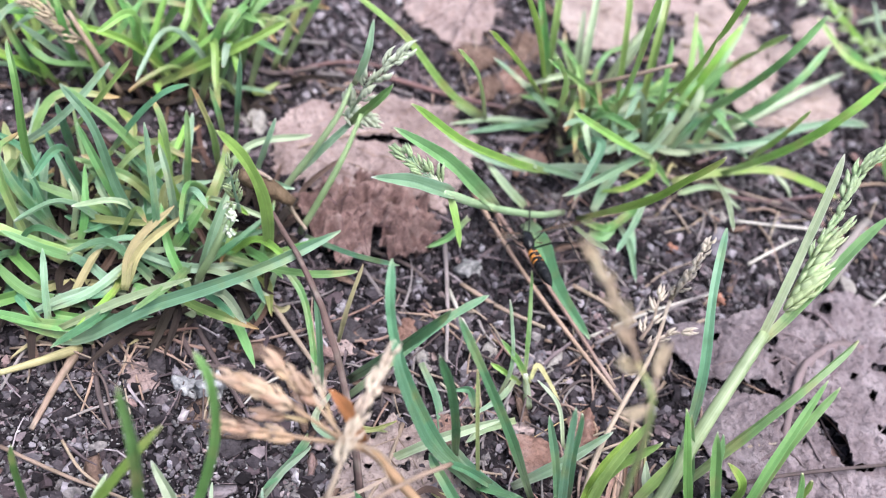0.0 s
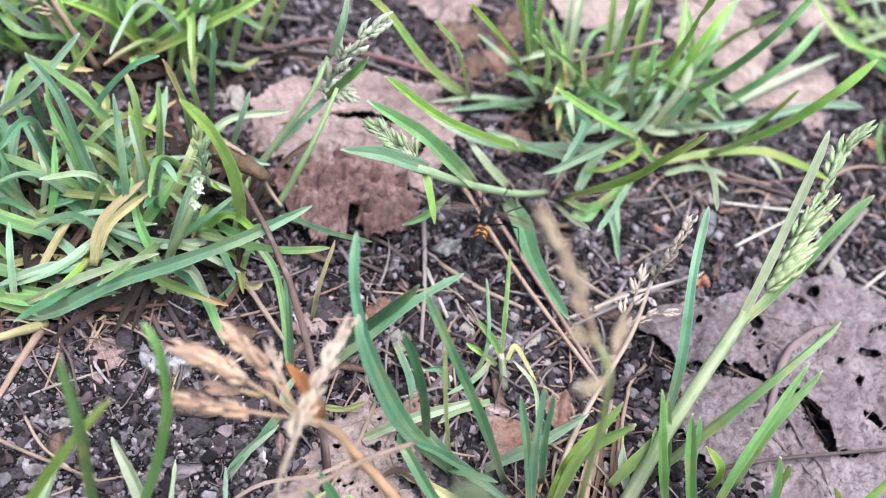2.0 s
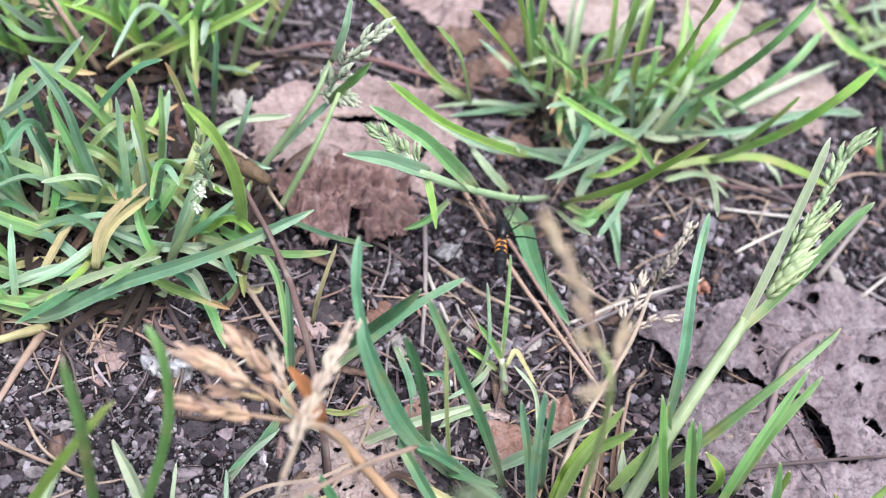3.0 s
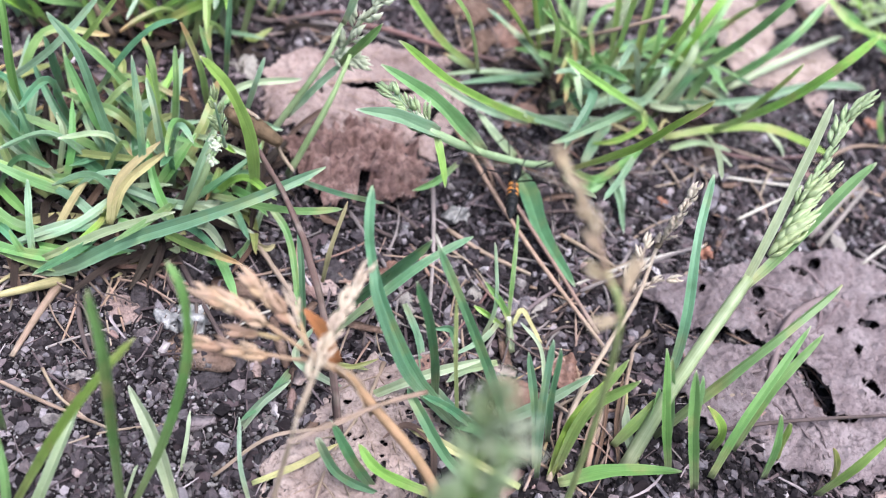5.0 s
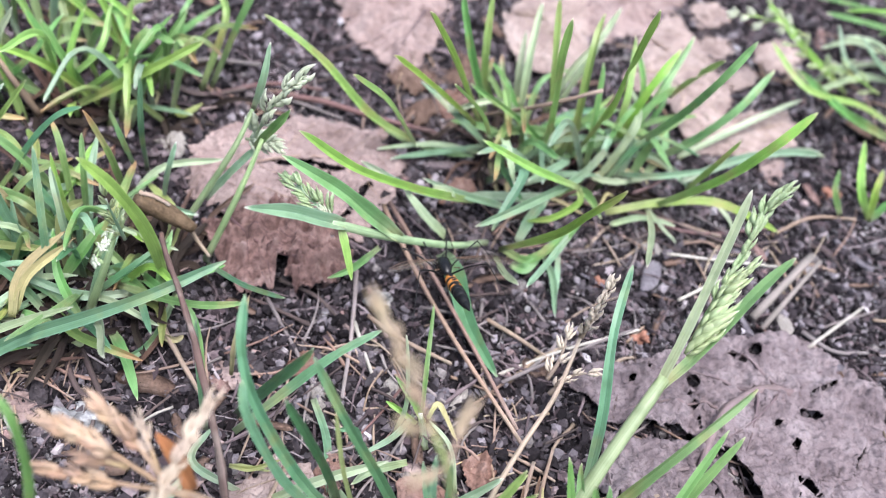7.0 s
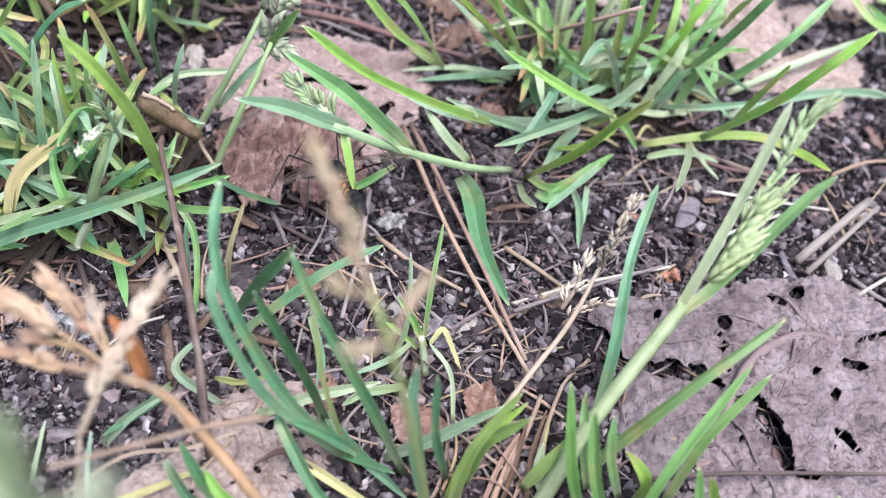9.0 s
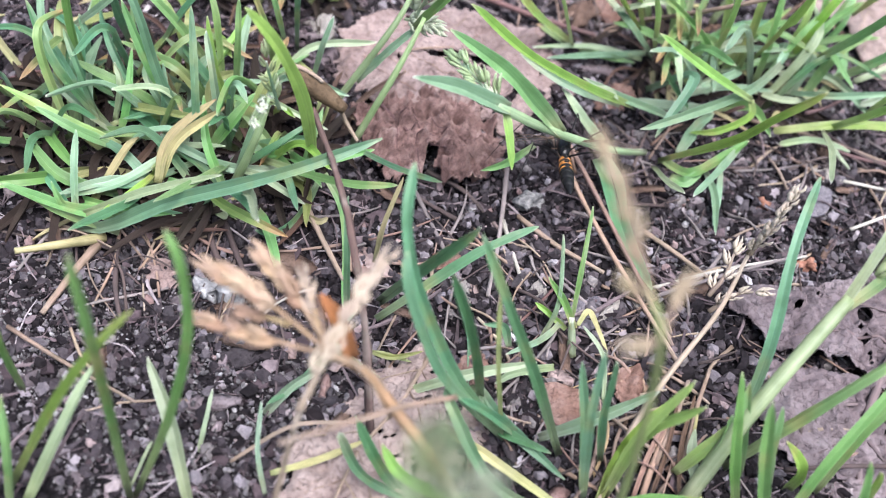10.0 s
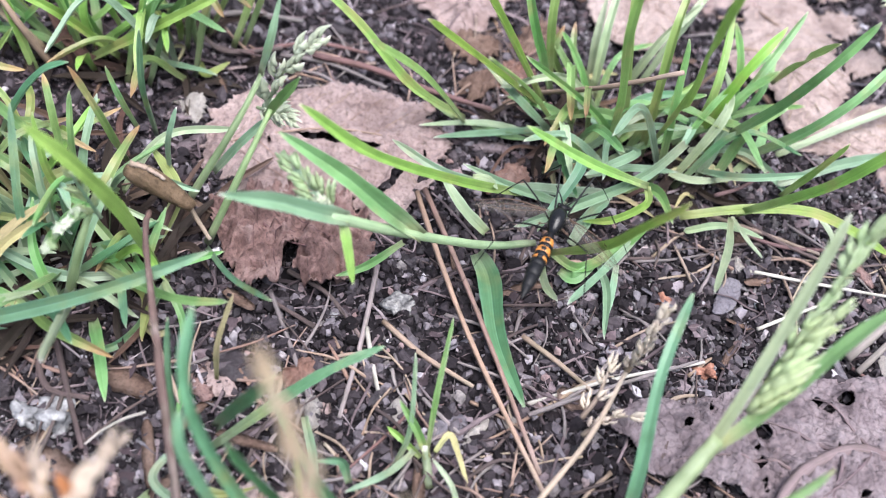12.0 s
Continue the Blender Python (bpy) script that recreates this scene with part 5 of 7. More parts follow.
blade(tuft_frontcentre, "pale", 1.63, (24.2, 59.6, 1.5), (20.1, 58.0, 1.5), (18.1, 56.2, 1.5))
blade(tuft_frontcentre, "tan", 1.64, (26.6, 43.9, 1.0), (17.6, 48.0, 1.8), (13.7, 49.6, 2.0))
blade(tuft_frontcentre, "deep", 2.15, (16.7, 55.1, 1.5), (19.5, 52.1, 1.5), (26.5, 46.9, 1.5))
blade(tuft_frontcentre, "deep", 1.60, (28.5, 46.5, 0.5), (26.6, 49.4, 9.2), (25.0, 53.2, 14.0))
blade(tuft_frontcentre, "deep", 1.66, (3.8, 43.9, 8.0), (6.5, 42.2, 3.9), (11.3, 41.7, 1.0))
blade(tuft_frontcentre, "deep", 1.62, (12.6, 66.4, 2.0), (14.7, 61.7, 1.1), (15.5, 55.5, 0.5))
blade(tuft_frontcentre, "yel", 0.92, (4.4, 57.1, 1.5), (6.3, 57.2, 1.3), (8.9, 57.0, 1.2))
blade(tuft_frontcentre, "lime", 1.83, (30.3, 45.9, 0.5), (31.0, 48.7, 3.6), (32.7, 51.6, 6.4), (36.8, 55.6, 9.0))

tuft_seedling = root("grass_tuft", "small grass seedling with a broken notched leaf", "grass", "grass tufts", (25.6, 64.8, 0.0))
blade(tuft_seedling, "mid", 1.01, (25.5, 65.2, 2.0), (25.4, 70.1, 6.1), (25.6, 77.0, 9.0))
blade(tuft_seedling, "mid", 1.44, (25.7, 64.1, 3.0), (24.1, 66.0, 4.8), (21.9, 68.2, 6.0))
blade(tuft_seedling, "lime", 1.16, (25.0, 64.5, 2.0), (22.7, 65.8, 2.7), (21.1, 66.6, 3.0))
blade(tuft_seedling, "blue", 1.2, (24.6, 65.6, 2.0), (22.3, 61.8, 3.1), (18.6, 58.5, 4.0))
stem(tuft_seedling, "pale", 1.22, (26.3, 62.6, 0.0), (25.2, 64.8, 4.0))
blade(tuft_seedling, "tan", 1.16, (26.3, 65.4, 2.0), (27.4, 67.7, 1.6), (28.5, 66.1, 1.4), (30.3, 62.4, 1.0))

tuft_frontleft = root("grass_tuft", "few upright green grass blades on bare soil", "grass", "grass tufts", (-14.8, 37.0, 0.0))
blade(tuft_frontleft, "mid", 1.72, (-14.5, 36.5, 0.5), (-14.1, 37.4, 17.3), (-13.7, 37.6, 29.5), (-14.6, 39.0, 37.1))
blade(tuft_frontleft, "mid", 1.47, (-14.3, 36.8, 0.5), (-10.2, 39.2, 14.3), (-8.1, 41.0, 25.3), (-8.4, 42.6, 32.3), (-9.9, 44.1, 34.9))
blade(tuft_frontleft, "lime", 1.60, (-25.9, 35.6, 0.5), (-20.2, 37.8, 13.9), (-16.0, 39.2, 22.2), (-12.5, 41.4, 27.2))
blade(tuft_frontleft, "pale", 2.09, (-23.8, 34.3, 0.5), (-21.1, 39.3, 7.3), (-19.4, 44.6, 11.0))
blade(tuft_frontleft, "pale", 2.31, (-9.1, 37.1, 0.5), (-12.4, 43.0, 6.0), (-15.9, 47.7, 8.3))
blade(tuft_frontleft, "mid", 1.72, (-25.0, 33.5, 0.5), (-24.7, 36.0, 7.6), (-25.7, 39.2, 12.0))
blade(tuft_frontleft, "pale", 0.80, (-10.0, 42.6, 0.5), (-9.8, 45.2, 2.8), (-9.9, 47.9, 4.0))
blade(tuft_frontleft, "blue", 0.85, (-2.3, 39.4, 0.5), (-3.8, 42.4, 3.8), (-4.5, 46.6, 6.0))
blade(tuft_frontleft, "mid", 1.36, (-28.7, 45.2, 1.0), (-27.7, 44.0, 10.7), (-27.5, 44.3, 16.0))
blade(tuft_frontleft, "pale", 0.59, (-15.1, 37.8, 0.5), (-14.5, 41.0, 1.8), (-14.3, 42.1, 2.0))

tuft_frontright = root("grass_tuft", "green flowering grass plant beside a large dead leaf", "grass", "grass tufts", (44.2, 48.3, 0.0))
blade(tuft_frontright, "mid", 2.21, (42.9, 52.1, 1.0), (47.0, 53.9, 9.3), (51.6, 56.1, 16.8), (58.3, 60.9, 22.0))
blade(tuft_frontright, "mid", 1.83, (52.5, 51.3, 1.0), (54.9, 55.1, 8.9), (59.8, 60.0, 14.0))
blade(tuft_frontright, "deep", 2.0, (44.2, 56.1, 2.0), (45.0, 62.2, 10.1), (45.2, 69.7, 16.8), (47.2, 77.5, 19.9))
blade(tuft_frontright, "lime", 2.26, (31.7, 49.8, 1.0), (32.7, 50.0, 9.2), (36.3, 49.8, 16.0))
blade(tuft_frontright, "mid", 1.88, (47.7, 51.0, 1.0), (45.1, 51.1, 9.0), (44.3, 52.5, 14.0))
blade(tuft_frontright, "lime", 2.49, (49.7, 51.1, 1.0), (49.3, 51.1, 5.5), (46.7, 51.9, 9.0))
blade(tuft_frontright, "lime", 2.43, (58.1, 51.0, 1.0), (55.3, 49.0, 7.7), (53.2, 47.7, 14.0))
blade(tuft_frontright, "mid", 1.68, (44.5, 51.5, 1.0), (42.9, 53.0, 7.6), (42.0, 55.9, 12.0))
blade(tuft_frontright, "lime", 2.25, (37.8, 50.3, 1.0), (40.0, 51.8, 5.3), (42.8, 54.3, 8.0))
blade(tuft_frontright, "mid", 2.15, (55.7, 48.0, 1.0), (53.4, 47.2, 9.2), (51.8, 48.0, 15.0))
blade(tuft_frontright, "lime", 2.59, (61.9, 46.5, 1.0), (62.7, 46.3, 8.9), (64.9, 47.9, 14.0))
blade(tuft_frontright, "mid", 2.1, (46.9, 45.8, 1.0), (43.4, 47.2, 11.1), (41.7, 50.4, 18.0))
blade(tuft_frontright, "mid", 2.61, (31.1, 45.0, 1.0), (36.6, 46.1, 2.6), (44.6, 46.2, 4.0))
blade(tuft_frontright, "mid", 1.93, (44.1, 47.6, 1.0), (41.4, 49.5, 8.8), (39.7, 54.2, 16.0))
blade(tuft_frontright, "mid", 1.77, (49.2, 47.4, 1.0), (51.1, 51.1, 8.0), (57.2, 59.4, 16.0))
blade(tuft_frontright, "yel", 1.73, (64.4, 48.2, 1.0), (62.3, 47.7, 5.9), (60.7, 48.2, 9.0))
blade(tuft_frontright, "mid", 1.99, (39.9, 48.6, 1.0), (41.2, 51.6, 6.3), (41.6, 54.3, 8.0))
blade(tuft_frontright, "brown", 0.89, (38.5, 47.6, 0.5), (38.4, 53.2, 1.4), (39.7, 59.3, 2.0))
blade(tuft_frontright, "brown", 0.8, (35.5, 47.0, 0.5), (36.9, 52.3, 1.4), (37.8, 57.9, 2.0))
blade(tuft_frontright, "tan", 0.8, (40.8, 48.1, 0.5), (39.6, 52.8, 1.5), (40.0, 58.0, 2.0))
blade(tuft_frontright, "pale", 1.82, (40.5, 48.4, 0.5), (39.3, 51.8, 2.3), (39.4, 54.7, 3.0))
blade(tuft_frontright, "needle", 0.96, (33.8, 47.0, 0.5), (35.2, 52.0, 1.2), (37.1, 56.3, 1.5))

# ---- dead leaves ----
dead_leaf("dead_leaf", "pink", "large pinkish-brown dead leaf with holes and cracks",
          [(44.0, 73.2), (46.9, 76.1), (53.0, 78.4), (60.7, 81.2), (68.5, 83.9), (75.6, 84.4), (81.4, 81.2), (86.8, 74.1), (86.1, 65.0), (78.5, 54.3), (68.9, 49.1), (60.4, 49.4), (54.2, 51.4), (48.9, 55.6), (46.8, 61.1), (48.3, 66.8), (46.0, 70.6)], 1.0, 1.2, 1.4,
          holes=[(69.0, 80.6, 0.7, 0.45, -25), (66.8, 79.6, 1.6, 0.06, -40), (60.0, 75.0, 0.75, 0.36, -20), (59.5, 71.0, 3.4, 0.07, -80), (53.0, 66.9, 6.0, 0.85, -6), (57.2, 66.6, 2.2, 0.26, -35), (64.2, 61.0, 5.2, 0.85, -74), (61.0, 64.2, 1.8, 0.2, 25), (75.2, 72.2, 1.5, 0.3, -8), (72.0, 67.2, 0.45, 0.5, 0), (72.6, 61.6, 1.6, 0.12, -35), (67.2, 56.0, 1.6, 0.12, 5), (70.2, 70.0, 0.4, 0.2, 0), (80.0, 66.0, 3.0, 0.1, 60), (78.0, 76.5, 2.6, 0.08, 30)] + pinholes(40, 5, 45, 92, 48, 86, 0.6), lip=0.75, curl=1.2,
          rib=[(74.3, 75.3), (68.9, 74.6), (63.2, 70.4), (59.9, 64.5), (58.3, 58.7), (57.7, 52.7)], seed=2, step=0.23, grain=0.42, ridge=0.3, ribs=(0.78, "rib", 13.0))
dead_leaf("dead_leaf", "rose", "smooth pale rosy dead leaf lying flat on soil",
          [(-9.2, 101.4), (-8.6, 108.2), (-4.5, 112.2), (1.6, 115.1), (9.1, 115.5), (14.7, 114.3), (18.6, 111.0), (20.4, 106.9), (19.6, 101.7), (17.2, 95.6), (14.4, 92.6), (11.2, 95.0), (4.0, 94.2), (-1.6, 94.7), (-5.6, 96.5)], 1.2, 1.6, 0.8, 0.2, coarse=0.16, step=0.22, holes=[(7.2, 104.3, 5.5, 0.24, 4), (14.6, 99.0, 4.2, 0.22, 62)] + pinholes(8, 15, -8, 20, 96, 114, 0.3), lip=0.7, curl=1.8, seed=3, jag=0.13, rib=[(-8.0, 100.7), (-1.2, 102.9), (6.8, 105.9), (18.3, 106.8)], ribs=(0.2, "needle", 12.0))
dead_leaf("dead_leaf", "clod", "crumpled reddish-brown dead leaf like a clod",
          [(-4.7, 90.8), (-1.9, 94.7), (3.6, 97.5), (10.1, 96.4), (13.9, 92.4), (14.9, 87.0), (12.2, 83.0), (8.5, 82.7), (6.3, 83.9), (4.6, 80.6), (1.3, 81.0), (-1.7, 84.4)], 1.2, 1.8, 1.0, 0.8, holes=[(6.1, 84.6, 2.6, 0.5, 82)], lip=0.8, curl=1.2, seed=5, coarse=0.2, ridge=1.7, step=0.22, jag=0.14, rib=[(-2.0, 91.9), (2.3, 88.6), (5.0, 86.9), (8.6, 85.4)], ribs=(0.22, "red", 6.0))
dead_leaf("dead_leaf", "rose", "curled rosy dead leaf beyond the grass",
          [(6.2, 148.3), (14.0, 153.9), (24.2, 152.8), (26.9, 143.8), (23.7, 136.2), (21.1, 128.8), (17.4, 128.7), (14.2, 132.7), (10.0, 136.6)], 0.9, 1.8, 1.7, seed=6, jag=0.13, coarse=0.2, holes=pinholes(14, 9, -3, 19, 106, 130, 1.6), rib=[(21.8, 143.9), (18.9, 135.0), (16.1, 127.3)], ribs=(0.22, "rib", 8.0))
dead_leaf("dead_leaf", "beige", "pale beige dead leaf with ragged edges",
          [(56.3, 135.8), (60.1, 141.5), (66.0, 143.9), (71.7, 140.9), (73.7, 133.8), (71.4, 126.3), (66.5, 122.3), (64.1, 123.1), (62.6, 129.1), (59.1, 131.3)], 1.5, 1.5, 1.2, seed=7, jag=0.12, rib=[(57.5, 136.8), (64.8, 135.0), (69.1, 125.7)], ribs=(0.22, "dry", 8.0))
dead_leaf("dead_leaf", "beige", "pale beige dead leaf with ragged edges",
          [(65.8, 119.9), (68.5, 125.5), (74.2, 129.2), (83.2, 132.1), (83.8, 124.5), (77.2, 120.2), (70.3, 119.0)], 0.8, 1.0, 0.8, seed=8, jag=0.12, rib=[(66.6, 120.7), (74.5, 124.3), (82.7, 128.0)], ribs=(0.2, "dry", 6.0))
dead_leaf("dead_leaf", "beige", "pale dead leaf half hidden behind grass",
          [(35.9, 148.3), (42.6, 158.5), (51.1, 156.8), (50.2, 141.3), (46.2, 133.5), (40.3, 134.7), (36.7, 138.6)], 1.0, 1.2, 0.8, seed=9, jag=0.1, rib=[(37.5, 148.6), (43.6, 146.5), (47.7, 137.7)], ribs=(0.2, "dry", 7.0))
dead_leaf("dead_leaf", "beige", "pale dead leaf half hidden behind grass",
          [(59.9, 146.5), (67.0, 153.1), (72.0, 145.6), (71.9, 137.6), (65.2, 132.5), (59.9, 134.6)], 1.0, 1.2, 0.8, seed=10, jag=0.1, rib=[(61.2, 145.1), (65.8, 141.2), (70.3, 137.3)], ribs=(0.2, "dry", 7.0))
dead_leaf("dead_leaf", "beige", "crumbling beige dead leaf under dry seed heads",
          [(-2.0, 40.9), (-0.3, 45.6), (3.0, 50.5), (6.2, 56.7), (10.7, 59.2), (15.1, 55.9), (17.9, 51.0), (17.1, 46.0), (14.8, 41.9), (8.6, 36.9), (1.8, 36.3)], 0.6, 1.2, 1.2, seed=11, jag=0.14, grain=0.3, holes=pinholes(50, 6, -2, 18, 37, 59, 1.2), rib=[(10.7, 58.4), (8.6, 51.4), (5.5, 44.9), (3.9, 37.7)], ribs=(0.3, "dry", 10.0))
dead_leaf("leaf_scrap", "russet", "small shiny reddish-brown leaf scrap",
          [(23.2, 57.5), (26.6, 58.0), (29.4, 56.0), (28.7, 53.2), (25.0, 53.4)], 1.0, 0.5, 0.4, seed=12, step=0.22)
dead_leaf("leaf_scrap", "rose", "small pinkish leaf scrap on soil",
          [(0.3, 71.2), (2.9, 70.7), (4.8, 68.4), (2.6, 67.7), (0.3, 69.0)], 0.4, 0.3, 0.4, seed=13, step=0.22)
dead_leaf("leaf_scrap", "slate", "flat purplish-grey leaf scrap",
          [(25.5, 69.9), (27.9, 70.8), (29.5, 68.9), (28.3, 66.4), (26.2, 66.6)], 0.4, 0.2, 0.3, seed=14, step=0.22)
dead_leaf("leaf_scrap", "slate", "flat purplish-grey leaf scrap",
          [(54.9, 90.6), (56.4, 95.3), (58.4, 95.1), (57.5, 91.6), (56.0, 90.3)], 0.6, 0.2, 0.2, seed=15, step=0.22)
dead_leaf("leaf_scrap", "husk", "whitish papery leaf scrap",
          [(-15.2, 107.5), (-13.0, 108.8), (-11.1, 107.5), (-11.3, 104.3)], 0.6, 0.4, 0.9, jag=0.4, seed=16, step=0.22)
dead_leaf("leaf_scrap", "rose", "small pinkish leaf scrap on soil",
          [(-22.8, 63.3), (-19.8, 64.4), (-18.2, 61.4), (-20.9, 60.4)], 0.4, 0.3, 0.4, seed=17, step=0.22)

dead_leaf("dead_leaf", "rose", "curled rosy dead leaf beyond the grass",
          [(48.9, 156.7), (54.6, 166.2), (66.4, 171.0), (71.1, 164.5), (64.9, 151.6), (56.8, 145.7), (50.8, 146.9)], 0.8, 1.6, 1.4, seed=71, jag=0.14, rib=[(51.9, 160.0), (58.0, 156.1), (65.3, 154.3)], ribs=(0.22, "rib", 7.0))
for outline in ([(70.3, 147.3), (72.9, 150.7), (76.6, 150.3), (76.5, 146.5), (71.7, 143.4)], [(81.1, 148.6), (85.9, 150.9), (89.7, 148.1), (86.3, 142.6), (81.1, 143.1)], [(70.3, 157.8), (75.6, 159.9), (77.6, 156.0), (71.6, 152.6)], [(73.8, 140.4), (78.4, 142.9), (79.8, 139.2), (75.1, 136.0)]):
    dead_leaf("leaf_scrap", "beige", "pale torn piece of dead leaf", outline, 0.7, 0.6, 0.9, seed=int(outline[0][0]) + 72, step=0.22, jag=0.3)
dead_leaf("leaf_scrap", "rose", "small rosy leaf scrap on soil",
          [(78.6, 125.4), (81.7, 127.8), (81.4, 121.6), (79.9, 115.8), (77.6, 113.9), (76.9, 118.8)], 0.6, 0.6, 0.6, seed=76, step=0.22, jag=0.2)

# ---- stones ----
stone(-12.3, 62.6, 3.6, QUARTZ, "rough white quartz stone on soil", 21, (1.0, 1.1, 0.9), 20)
stone(-15.2, 61.6, 2.6, QUARTZ, "rough white quartz stone on soil", 22, (0.8, 1.1, 0.8), 40)
stone(19.1, 83.0, 3.1, GRANITE, "speckled grey granite stone on soil", 23, (1.1, 0.8, 0.7), 5)
stone(54.2, 82.1, 2.1, BRICK, "small reddish stone on soil", 24)
stone(49.2, 91.1, 1.8, BRICK, "small reddish stone on soil", 25)
stone(87.7, 113.7, 2.6, BRICK, "small reddish stone on soil", 26)
stone(12.2, 80.2, 1.0, QUARTZ, "rough white quartz stone on soil", 27)
strewn("pebble", "small grey-brown pebble in the soil", "stone", PEBBLE, (0.4, 0.95), 330, 41, "pebbles")

# ---- twigs, needles and stalks ----
strewn_straws(95, 77)
strewn_scraps(170, 79)
twig("needle", 0.34, 0.26, (18.3, 97.8, 3.0), (23.8, 86.5, 2.6), (29.2, 76.6, 2.3), (37.8, 62.9, 2.0), label="long pale dead pine needle on soil", category="needle", name="pine_needle")
twig("needle", 0.34, 0.26, (19.1, 98.5, 3.0), (25.3, 87.6, 2.7), (31.0, 76.9, 2.4), (37.0, 65.0, 2.2), label="long brown dead pine needle on soil", category="needle", name="pine_needle")
twig("stalk", 0.46, 0.3, (6.4, 47.4, 1.0), (4.2, 54.0, 9.0), (1.1, 61.4, 14.0), (-2.4, 69.0, 15.0), (-6.4, 77.6, 13.0), (-8.0, 82.0, 10.4), label="dark reddish dead stalk leaning through the grass", category="twig", name="dead_twig", wobble=0.3)
twig("stick", 0.6, 0.55, (70.0, 86.8, 1.2), (81.2, 99.6, 1.2), label="flat weathered grey stick on soil", category="stick", name="stick")
twig("stick", 0.4, 0.35, (71.2, 85.3, 0.9), (82.4, 98.9, 0.9), label="flat weathered grey stick on soil", category="stick", name="stick")
twig("dry", 0.36, 0.28, (29.3, 119.7, 1.5), (32.1, 116.5, 5.4), (38.5, 109.9, 14.0), (45.7, 107.7, 19.9), label="thin dry twig caught in the grass")
twig("red", 0.28, 0.2, (54.3, 106.0, 3.0), (57.1, 107.0, 4.1), (60.5, 109.6, 5.0), label="thin reddish twig caught in the grass")
twig("red", 0.5, 0.35, (0.0, 119.6, 1.5), (7.6, 119.1, 1.5), (16.5, 116.9, 1.5), (25.1, 115.4, 1.5), label="reddish-brown twig on soil beyond a leaf")

